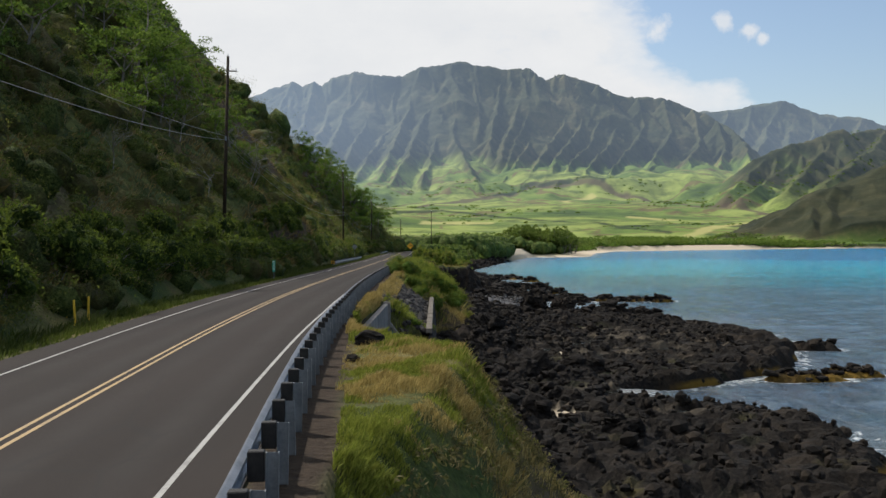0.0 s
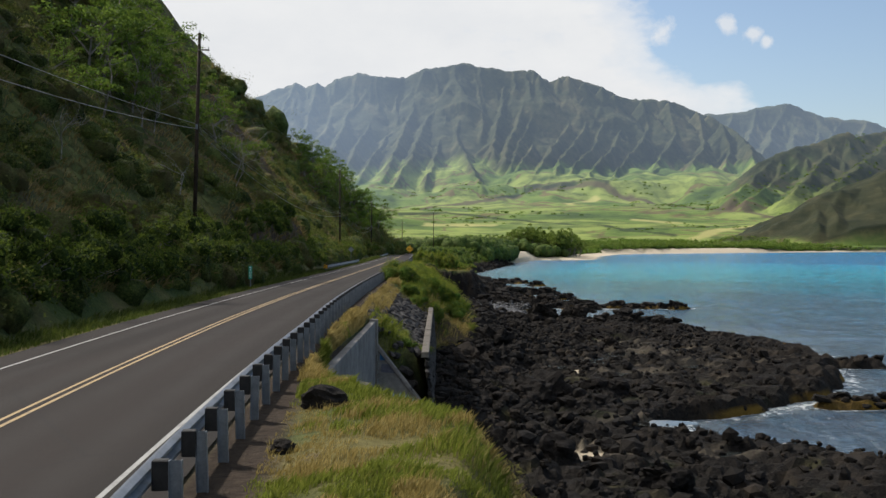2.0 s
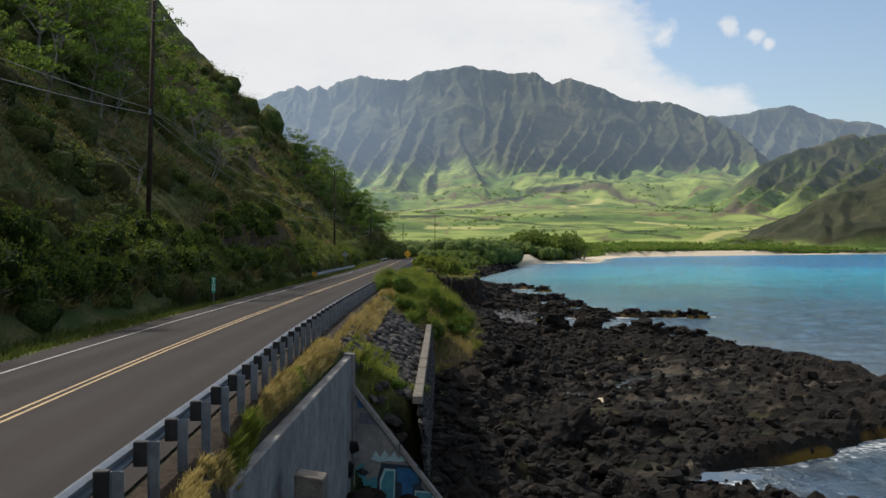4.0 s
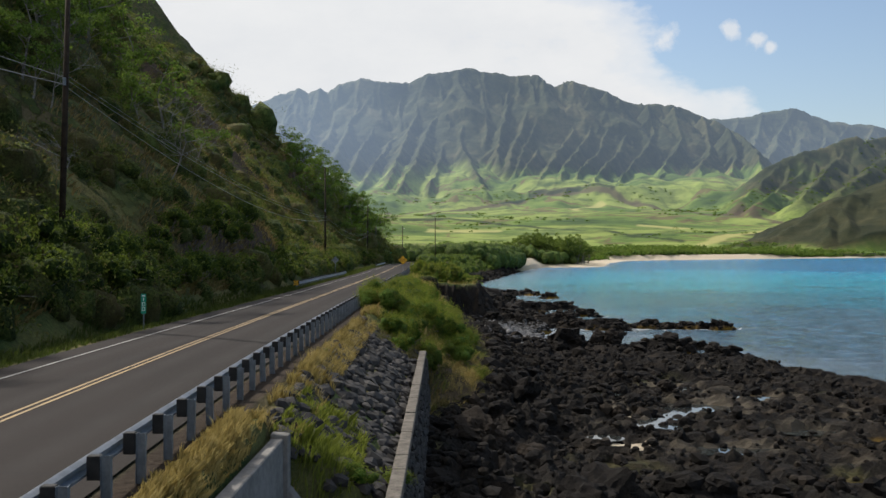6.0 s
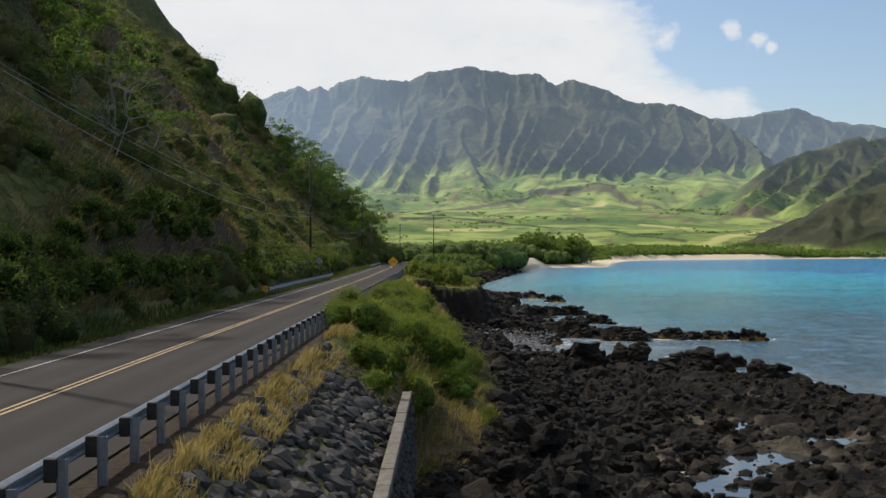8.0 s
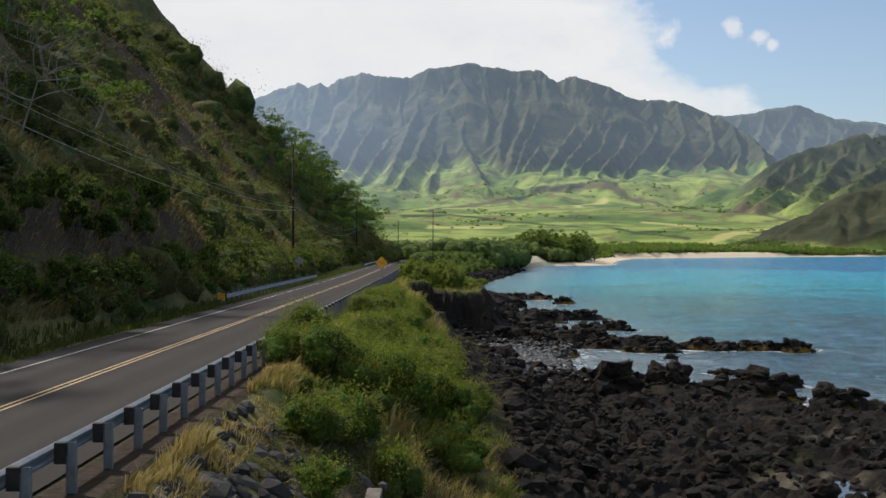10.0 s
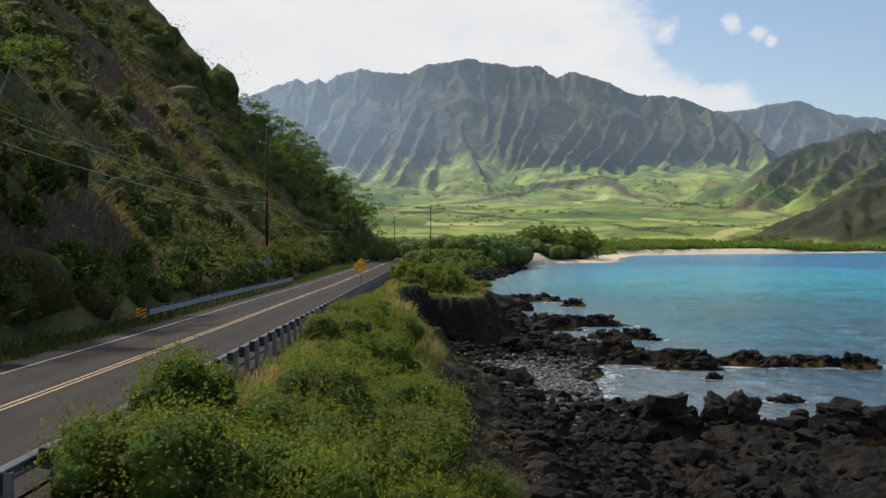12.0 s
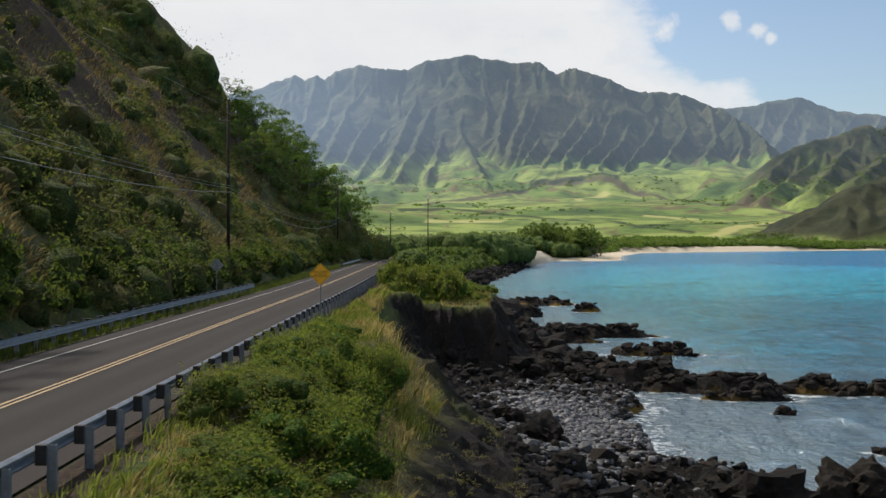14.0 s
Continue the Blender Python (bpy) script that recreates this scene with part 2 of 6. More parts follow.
def water_material():
    m, nt, b, pos = material("sea_water", 0.10, 0.5)
    xyz = node(nt, "SeparateXYZ", {"Vector": pos})
    w = noise_(nt, pos, 0.012, 4, 0.55)
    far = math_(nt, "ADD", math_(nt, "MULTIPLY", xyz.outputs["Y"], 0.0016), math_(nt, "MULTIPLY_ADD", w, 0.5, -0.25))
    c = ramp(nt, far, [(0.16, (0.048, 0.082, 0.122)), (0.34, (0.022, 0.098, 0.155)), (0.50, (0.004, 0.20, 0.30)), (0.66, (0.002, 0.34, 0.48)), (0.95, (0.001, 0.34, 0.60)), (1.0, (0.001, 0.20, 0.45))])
    reef = ramp(nt, noise_(nt, pos, 0.05, 6, 0.65), [(0.52, 0.0), (0.66, 0.65)])
    c = mixc(nt, reef, c, (0.012, 0.06, 0.085, 1))
    ripple_map = node(nt, "Mapping", {"Vector": pos, "Scale": (0.42, 0.20, 1.0)}).outputs[0]
    # light and dark sides of the ripples multiplied into the water's colour
    c = mixc(nt, 1.0, c, ramp(nt, noise_(nt, ripple_map, 1.0, 6, 0.68), [(0.30, 0.40), (0.52, 0.95), (0.72, 1.6)]), "MULTIPLY")
    shore = attr(nt, "shore")
    lace = noise_(nt, pos, 0.9, 8, 0.72, dist=1.2)
    foam = ramp(nt, math_(nt, "ADD", lace, math_(nt, "MULTIPLY", shore, 0.30)), [(0.76, 0.0), (0.93, 0.9)])
    # silvery sky reflection off the shallows mixed into the water's colour
    c = mixc(nt, math_(nt, "MULTIPLY", attr(nt, "sky_sheen"), 0.65), c, (0.20, 0.25, 0.275, 1))
    c = mixc(nt, math_(nt, "MULTIPLY", shore, 0.75), c, (0.115, 0.15, 0.175, 1))
    c = mixc(nt, foam, c, (0.75, 0.78, 0.78, 1))
    colour(nt, b, c)
    nt.links.new(math_(nt, "MULTIPLY_ADD", foam, 0.5, 0.14), b.inputs["Roughness"])
    long_ = node(nt, "Mapping", {"Vector": pos, "Scale": (0.35, 0.9, 1.0)}).outputs[0]
    h = math_(nt, "ADD", noise_(nt, long_, 1.0, 6, 0.6), math_(nt, "MULTIPLY", noise_(nt, pos, 3.5, 4, 0.6), 0.3))
    h = math_(nt, "ADD", h, math_(nt, "MULTIPLY", noise_(nt, ripple_map, 1.0, 5, 0.6), 2.6))
    bump(nt, b, h, 1.0, 0.60)
    return m


M["water"] = water_material()


def pool_material():
    m, nt, b, pos = material("tide_pool_water", 0.04, 0.6)
    colour(nt, b, (0.03, 0.035, 0.035))
    bump(nt, b, noise_(nt, pos, 2.5, 3), 0.08, 0.05)
    return m


M["pool"] = pool_material()
M["lava"] = simple("black_lava_stone", (0.007, 0.0065, 0.0065), (0.036, 0.031, 0.027), 1.6, 0.9, 0.25, bumpy=0.9, dist=0.12)


def pieces(name, cols, rough=0.85, scale=5.0, island=False, relief=0.04):
    m, nt, b, pos = material(name, rough, 0.12 if rough > 0.9 else 0.3)
    r = node(nt, "NewGeometry").outputs["Random Per Island"] if island else node(nt, "ObjectInfo").outputs["Random"]
    f = noise_(nt, pos, scale, 9, 0.68)
    c = ramp(nt, r, [(i / max(1, len(cols) - 1), c) for i, c in enumerate(cols)])
    c = mixc(nt, ramp(nt, f, [(0.35, 0.0), (0.7, 0.5)]), c, (0.020, 0.0175, 0.015, 1))
    colour(nt, b, c)
    bump(nt, b, f, 0.8, relief)
    return m


STONES = [(0.013, 0.012, 0.012), (0.032, 0.030, 0.029), (0.058, 0.054, 0.052), (0.020, 0.0185, 0.018), (0.092, 0.083, 0.076)]
M["stone"] = pieces("rubble_stone", STONES)
M["stones"] = pieces("rubble_stone_joined", STONES, island=True)
M["cobble"] = pieces("beach_cobble", [(0.028, 0.028, 0.030), (0.070, 0.070, 0.074), (0.125, 0.123, 0.126), (0.045, 0.044, 0.045), (0.23, 0.225, 0.225)], 0.5, 4.0, island=True)
M["boulder"] = pieces("lava_boulder", [(0.0075, 0.0069, 0.0065), (0.018, 0.0158, 0.0142), (0.012, 0.0108, 0.010), (0.034, 0.027, 0.021)], 0.95, 2.2, relief=0.35)
M["boulders"] = pieces("lava_rubble", [(0.0070, 0.0065, 0.0062), (0.0175, 0.0155, 0.0138), (0.0105, 0.0097, 0.0090), (0.036, 0.029, 0.0225)], 0.95, 2.2, island=True, relief=0.2)
M["concrete"] = simple("weathered_concrete", (0.135, 0.128, 0.120), (0.27, 0.256, 0.24), 1.1, 0.9, 0.2, bumpy=0.3, dist=0.02)
M["coping"] = simple("stained_coping", (0.07, 0.062, 0.052), (0.19, 0.17, 0.145), 2.2, 0.9, 0.2, bumpy=0.4, dist=0.02)
M["leaf_scrub"] = leafy("dry_scrub", (0.050, 0.042, 0.020), (0.115, 0.095, 0.042), (0.21, 0.17, 0.08), 0.3)
# one beam steel, its shaded and skylit tones put into the colour
M["galv_shaded"] = simple("shaded_galvanised_steel", (0.12, 0.135, 0.155), (0.21, 0.23, 0.26), 3.0, 0.5, 0.5, 0.35, bumpy=0.1)
M["galv_skylit"] = simple("skylit_galvanised_steel", (0.26, 0.29, 0.33), (0.40, 0.44, 0.48), 3.0, 0.42, 0.5, 0.35, bumpy=0.1)
M["post"] = simple("galvanised_post", (0.11, 0.128, 0.15), (0.20, 0.225, 0.255), 4.0, 0.55, 0.5, 0.35, bumpy=0.1)
M["block"] = simple("black_plastic_block", (0.008, 0.008, 0.009), (0.025, 0.024, 0.024), 6.0, 0.6, 0.3)
M["pole"] = simple("dark_creosote_pole", (0.018, 0.013, 0.010), (0.055, 0.040, 0.028), 3.0, 0.9, 0.2, bumpy=0.4)
M["wire"] = simple("power_cable", (0.10, 0.10, 0.105), (0.20, 0.20, 0.20), 4.0, 0.5, 0.4)
M["green_sign"] = simple("green_sign_sheeting", (0.004, 0.24, 0.15), (0.008, 0.30, 0.19), 3.0, 0.5, 0.4)
M["sign_white"] = simple("white_sheeting", (0.68, 0.70, 0.70), (0.78, 0.79, 0.78), 8.0, 0.5, 0.4)
M["yellow_sign"] = simple("yellow_sign_sheeting", (0.72, 0.36, 0.012), (0.82, 0.43, 0.02), 3.0, 0.5, 0.4)
M["sign_black"] = simple("black_sign_ink", (0.010, 0.010, 0.010), (0.02, 0.02, 0.02), 8.0, 0.5, 0.3)
M["sign_back"] = simple("grey_sign_back", (0.16, 0.18, 0.19), (0.26, 0.28, 0.29), 4.0, 0.5, 0.5, 0.5)
M["yellow_post"] = simple("yellow_plastic_post", (0.60, 0.38, 0.03), (0.72, 0.47, 0.05), 5.0, 0.6, 0.3)
M["bark"] = simple("grey_bark", (0.09, 0.08, 0.07), (0.24, 0.22, 0.19), 5.0, 0.9, 0.2, bumpy=0.4)
M["dead"] = simple("bleached_dead_wood", (0.13, 0.12, 0.11), (0.27, 0.25, 0.225), 4.0, 0.9, 0.2, bumpy=0.3)


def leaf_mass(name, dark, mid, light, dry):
    """The inside of a thicket: small packed leaves, shade and light in their colour."""
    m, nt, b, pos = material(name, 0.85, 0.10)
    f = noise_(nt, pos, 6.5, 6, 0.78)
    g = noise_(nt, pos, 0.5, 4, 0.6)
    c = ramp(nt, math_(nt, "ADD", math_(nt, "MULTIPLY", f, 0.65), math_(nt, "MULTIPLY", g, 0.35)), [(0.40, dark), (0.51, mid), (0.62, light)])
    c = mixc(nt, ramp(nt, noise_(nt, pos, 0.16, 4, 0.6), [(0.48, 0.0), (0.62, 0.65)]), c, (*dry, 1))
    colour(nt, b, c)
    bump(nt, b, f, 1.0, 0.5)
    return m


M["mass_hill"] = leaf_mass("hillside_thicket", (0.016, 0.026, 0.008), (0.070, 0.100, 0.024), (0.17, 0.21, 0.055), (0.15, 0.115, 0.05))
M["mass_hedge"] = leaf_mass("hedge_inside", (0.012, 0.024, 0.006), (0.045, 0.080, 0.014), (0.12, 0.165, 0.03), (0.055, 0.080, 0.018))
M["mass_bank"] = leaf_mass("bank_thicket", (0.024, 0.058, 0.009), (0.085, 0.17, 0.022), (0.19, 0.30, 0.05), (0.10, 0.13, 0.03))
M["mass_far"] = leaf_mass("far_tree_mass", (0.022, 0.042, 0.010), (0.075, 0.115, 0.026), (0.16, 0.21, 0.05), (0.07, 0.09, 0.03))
M["leaf_hill"] = leafy("hillside_leaves", (0.022, 0.036, 0.010), (0.072, 0.096, 0.022), (0.165, 0.180, 0.046), 0.42, dry=(0.15, 0.115, 0.05))
M["leaf_hedge"] = leafy("hedge_leaves", (0.017, 0.035, 0.007), (0.062, 0.100, 0.016), (0.150, 0.190, 0.034), 0.42)
M["leaf_bank"] = leafy("bank_shrub_leaves", (0.024, 0.050, 0.007), (0.125, 0.170, 0.019), (0.31, 0.34, 0.050), 0.5, dry=(0.15, 0.135, 0.042))
M["leaf_tree"] = leafy("tree_leaves", (0.026, 0.058, 0.012), (0.080, 0.150, 0.026), (0.17, 0.26, 0.055), 0.42)
M["leaf_far"] = leafy("far_tree_leaves", (0.040, 0.075, 0.016), (0.11, 0.165, 0.034), (0.23, 0.29, 0.065), 0.4)
M["grass_gold"] = leafy("golden_grass", (0.17, 0.132, 0.046), (0.34, 0.265, 0.100), (0.50, 0.40, 0.175), 0.4, through_=(0.38, 0.30, 0.08))
M["grass_green"] = leafy("green_grass", (0.075, 0.098, 0.018), (0.175, 0.200, 0.034), (0.32, 0.33, 0.075), 0.42)
M["grass_hill"] = leafy("hill_grass", (0.085, 0.074, 0.026), (0.19, 0.150, 0.060), (0.31, 0.245, 0.115), 0.35, through_=(0.30, 0.22, 0.08))
M["verge_grass"] = leafy("verge_grass", (0.022, 0.036, 0.010), (0.052, 0.072, 0.019), (0.10, 0.115, 0.036), 0.3)
# ---------------------------------------------------------------- mesh helpers


def fast_mesh(name, verts, faces, mat, smooth=False, attrs=None):
    """A mesh from arrays of corners and of faces with one number of sides."""
    verts, faces = np.asarray(verts, np.float32), np.asarray(faces, np.int32)
    me = bpy.data.meshes.new(name)
    k = faces.shape[1]
    me.vertices.add(len(verts))
    me.vertices.foreach_set("co", verts.ravel())
    me.loops.add(faces.size)
    me.loops.foreach_set("vertex_index", faces.ravel())
    me.polygons.add(len(faces))
    me.polygons.foreach_set("loop_start", np.arange(0, faces.size, k, dtype=np.int32))
    me.polygons.foreach_set("use_smooth", np.full(len(faces), smooth))
    for key, vals in (attrs or {}).items():
        a = me.attributes.new(key, "FLOAT", "POINT")
        a.data.foreach_set("value", np.asarray(vals, np.float32).ravel())
    me.update(calc_edges=True)
    me.validate()
    me.materials.append(mat)
    return me


def bm_mesh(name, bm, mat, smooth=False):
    me = bpy.data.meshes.new(name)
    bmesh.ops.recalc_face_normals(bm, faces=bm.faces)
    bm.to_mesh(me)
    bm.free()
    for p in me.polygons:
        p.use_smooth = smooth
    me.materials.append(mat)
    return me


def part(name, me, parent, label="", at=None):
    ob = new(name, me)
    ob.parent = parent
    if at is not None:
        ob.matrix_local = at
    if label:
        ob["label"] = label
    return ob


def thing(name, at, label, category, group="", kind=""):
    ob = new(name)
    ob.empty_display_size = 0.3
    ob.matrix_world = at
    return tagged(ob, label, category, group, kind)


def box(bm, cx_, cy_, cz_, sx, sy, sz, bevel=0.0, rot=None):
    m = Matrix.Translation((cx_, cy_, cz_)) @ (rot or Matrix.Identity(4)) @ Matrix.Diagonal((sx, sy, sz, 1))
    r = bmesh.ops.create_cube(bm, size=1.0, matrix=m)
    if bevel:
        es = list({e for v in r["verts"] for e in v.link_edges})
        bmesh.ops.bevel(bm, geom=es, offset=bevel, segments=1, affect="EDGES")


def rod(bm, a, b, r1, r2=None, n=8):
    a, b = Vector(a), Vector(b)
    d = b - a
    m = Matrix.Translation((a + b) / 2) @ d.to_track_quat("Z", "Y").to_matrix().to_4x4()
    bmesh.ops.create_cone(bm, cap_ends=n > 3, segments=n, radius1=r1, radius2=r1 if r2 is None else r2, depth=d.length, matrix=m)


def hash2(ix, iy, s):
    h = (ix.astype(np.int64) * 374761393 + iy.astype(np.int64) * 668265263 + s * 1442695041) & 0xFFFFFFFF
    h = ((h ^ (h >> 13)) * 1274126177) & 0xFFFFFFFF
    return ((h ^ (h >> 16)) & 0xFFFF) / 65535.0


def vnoise(x, y, s=0):
    ix, iy = np.floor(x), np.floor(y)
    fx, fy = x - ix, y - iy
    fx, fy = fx * fx * fx * (fx * (fx * 6 - 15) + 10), fy * fy * fy * (fy * (fy * 6 - 15) + 10)
    a, b, c, d = hash2(ix, iy, s), hash2(ix + 1, iy, s), hash2(ix, iy + 1, s), hash2(ix + 1, iy + 1, s)
    return (a + (b - a) * fx) * (1 - fy) + (c + (d - c) * fx) * fy


def fbm(x, y, octaves=4, s=0, gain=0.5):
    """Layered noise about nought, from -1 to 1."""
    t, amp, tot = 0.0, 1.0, 0.0
    for o in range(octaves):
        ca, sa = math.cos(0.6 * o + 0.3), math.sin(0.6 * o + 0.3)
        t = t + amp * (2 * vnoise((x * ca - y * sa) * 2**o, (x * sa + y * ca) * 2**o, s + o) - 1)
        tot += amp
        amp *= gain
    return t / tot


def ridged(x, y, octaves=4, s=0, gain=0.5):
    t, amp, tot = 0.0, 1.0, 0.0
    for o in range(octaves):
        t = t + amp * (1 - np.abs(2 * vnoise(x * 2**o + 3.1 * o, y * 2**o - 1.7 * o, s + o) - 1))
        tot += amp
        amp *= gain
    return t / tot


def step(a, b, x):
    t = np.clip((x - a) / (b - a), 0, 1)
    return t * t * (3 - 2 * t)


def table(pairs, soft):
    """A smooth line through pairs of (y, value)."""
    ys = np.arange(-120, 5000, 1.0)
    p = np.array(pairs, float)
    v = np.interp(ys, p[:, 0], p[:, 1])
    if soft:
        k = np.exp(-0.5 * (np.arange(-3 * soft, 3 * soft + 1) / soft) ** 2)
        v = np.convolve(np.pad(v, 3 * soft, mode="edge"), k / k.sum(), "valid")
    return lambda y: np.interp(y, ys, v)


# ---------------------------------------------------------------- lie of the land
# middle of the road, height of the road
road_x = table([(-120, 6), (-40, -1.5), (0, -5.3), (20, -7.12), (40, -8.8), (60, -10.0), (80, -10.85), (105, -11.6), (140, -12.45), (170, -13.15),
                (200, -13.6), (240, -14.7), (280, -16.1), (330, -17.9), (374, -19.0), (410, -19.2), (450, -17), (510, -9.5), (620, 8), (800, 34), (1100, 60)], 5)
road_z = table([(-120, 8.55), (60, 8.5), (90, 8.4), (150, 8.2), (250, 8.15), (380, 7.9), (450, 7.4), (600, 6.5), (1100, 6.0)], 8)
hill_foot = table([(-120, 1), (40, 0.6), (60, 2.0), (100, 0.2), (140, 0.8), (190, 1.4), (225, 1.6), (260, 3.2), (310, 5.5), (345, -1), (372, -6), (386, 0),
                   (402, 10), (430, 30), (500, 72), (600, 76), (667, 74), (720, 84), (800, 150), (900, 330), (1100, 640), (1500, 1200)], 5)
hill_slope = table([(-120, 1.06), (330, 1.06), (372, 1.0), (420, 1.1), (500, 1.25), (760, 1.25), (900, 0.9)], 10)
wall_x = table([(-120, 2.4), (46, -0.95), (120, -2.4)], 0)
bank_top = table([(-120, 9), (-40, 4.4), (0, 0.1), (10, -0.9), (19, -1.8), (24, -0.6), (30, 0.4), (34.3, 0.6), (35.6, 0.2), (37.2, -1.7), (40, -2.9), (44, -4.2), (47, -4.3), (66, -4.35), (68, -4.9), (104, -5.9),
                  (112, -5.6), (140, -6.2), (155, -6), (166, -4.0), (178, -6.3), (204.6, -7.0), (207.4, 1.8), (235, 2.8), (246, 0), (262, -6), (300, -9), (380, -12), (450, -5), (520, 8), (620, 26), (800, 60), (1100, 120), (1425, 480), (1500, 1100), (1600, 3000)], 1)
bank_foot = table([(-120, 12), (-40, 8), (10, 4), (20, 4.6), (30, 5.2), (34, 5.0), (36, 3.6), (38, 0.6), (41, -2.2), (44.5, -3.9), (47, -4.08), (62, -4.12), (66.9, -4.12), (67.6, -0.9), (100, -1.4), (106, 1.6), (115, 2.8), (130, 3.1), (150, 2.6), (165, 2.2),
                   (178, 0.3), (202.6, -3.0), (206.6, 4.6), (235, 6.4), (250, 4), (300, -1), (380, -4), (450, 2), (520, 14), (620, 32), (800, 66), (1100, 128), (1425, 495), (1500, 1130), (1600, 3100)], 1)
foot_z = table([(-120, 3), (40, 3.0), (48, 2.3), (66, 2.2), (70, 2.9), (100, 3.1), (130, 3.6), (160, 3.0), (180, 2.0), (205, 1.8), (230, 2.2), (300, 2.0), (450, 2.2), (700, 2.5), (1600, 2.5)], 3)
shore = table([(-120, 28), (-40, 24), (45, 20.5), (58, 22.5), (68, 24), (73, 15.5), (76, 12.8), (82, 13), (85.5, 22), (95, 30), (112, 35.5), (130, 38), (137, 35), (145, 29.5), (152, 25.5),
               (160, 20), (167, 15.5), (172, 11.5), (180, 11.2), (188, 12.6), (196, 13.5), (203, 12.5), (212, 11), (235, 11), (250, 8.5), (300, 5.5), (380, 2), (450, 11), (520, 20), (620, 32),
               (690, 36), (725, 52), (738, 85), (750, 98), (800, 105), (950, 130), (1125, 175), (1300, 350), (1425, 545), (1500, 1200), (1600, 3200)], 1)
REEFS = [(20, 202, 6.5, 2.4, 1.0), (27, 201, 7.0, 1.7, 0.7), (34, 199.5, 6.0, 1.5, 0.6), (39.5, 198, 2.2, 1.4, 0.8), (8, 207, 6.5, 4.0, 1.7), (14.5, 204.5, 5.0, 3.0, 1.6), (22, 196.6, 3.4, 1.1, 0.6), (23, 190.3, 0.8, 0.5, 0.3), (17.5, 249, 7.5, 2.4, 1.2), (21, 228, 5.0, 1.6, 0.9), (11, 243, 5, 3, 1.5), (14, 316, 7, 5, 1.0), (21.5, 298, 2.6, 2.6, 0.9), (9, 285, 4, 4, 1.3),
         (29, 89, 3.2, 1.3, 0.5), (34, 91.5, 2.4, 1.2, 0.5), (38, 113, 3, 1.5, 0.6), (24.5, 132, 3, 2, 0.3), (25, 176, 1.6, 0.7, 0.35), (28, 168, 2.2, 1.0, 0.4),  (23, 160, 5, 2.2, 1.6), (29, 155, 3, 1.6, 1.2)]
POOLS = [(16.6, 116.2, 3.4, 2.4, 0.62), (12.6, 108.4, 2.4, 2.2, 0.85), (14.4, 112.0, 1.3, 2.0, 0.75), (18.0, 125.6, 2.0, 1.6, 0.72), (21.6, 121.2, 2.6, 0.9, 0.68), (27.1, 122.7, 2.0, 1.0, 0.6), (26.3, 116.6, 1.4, 0.9, 0.6), (15.2, 99.9, 2.2, 1.2, 0.85),
         (22.2, 106.7, 1.8, 0.9, 0.65), (8.4, 102.1, 0.9, 0.8, 1.15), (23.2, 137.7, 1.6, 1.2, 0.7), (29.5, 111, 1.8, 1.0, 0.55), (14.8, 68.1, 1.4, 0.7, 0.7), (19.5, 97.0, 1.6, 0.6, 0.7), (12.2, 77, 2.0, 0.8, 0.8), (11, 121, 1.0, 0.9, 1.0)]
SAND_POCKETS = [(7.0, 67.6, 2.0, 0.9, 0.95), (9.3, 100.4, 1.5, 1.2, 1.1), (10.9, 113.0, 1.6, 1.0, 0.95)]


# lanes, hedge lines and mown strips in the valley
TRACKS = [[(-178, 2465), (-78, 2408), (13, 2517), (110, 2600), (200, 2680), (290, 2690), (380, 2620), (431, 2550), (493, 2450), (533, 2290), (620, 2290), (650, 2120)]]
HEDGES = [[(-122, 2162), (-28, 2217), (74, 2128), (167, 2031), (249, 1920), (287, 1788), (352, 1697)], [(100, 2600), (195, 2700), (300, 2715), (385, 2650)], [(287, 1788), (420, 1840), (560, 1990)]]
STUBBLE = [[(383, 1659), (460, 1779), (576, 1933)], [(263, 2468), (340, 2529)], [(357, 2110), (458, 2041)], [(-60, 1980), (60, 1960)]]


def seen(px, py, depth):
    """A place of the far range by its direction from the road's start and its depth."""
    return ((depth - 3.6) * ((px - 784) / 1803 - 0.013) + 0.16, depth, 11.7 + (depth - 3.6) * (427.5 - py) / 1803)


def ridge(points, near, far):
    """A ridge line: directions in the view, depths running evenly from far to near."""
    p = np.array(points, float)
    k = np.concatenate([[0], np.cumsum(np.hypot(np.diff(p[:, 0]), np.diff(p[:, 1])))])
    d = far + (near - far) * (k / k[-1]) ** (1.9 if far > 3200 else 1.0)
    line = np.array([seen(x, y, q) for (x, y), q in zip(p, d)])
    if far > 3200 and near < far:
        line[-1, 2] -= 40   # the toe sinks into the fan
    return line


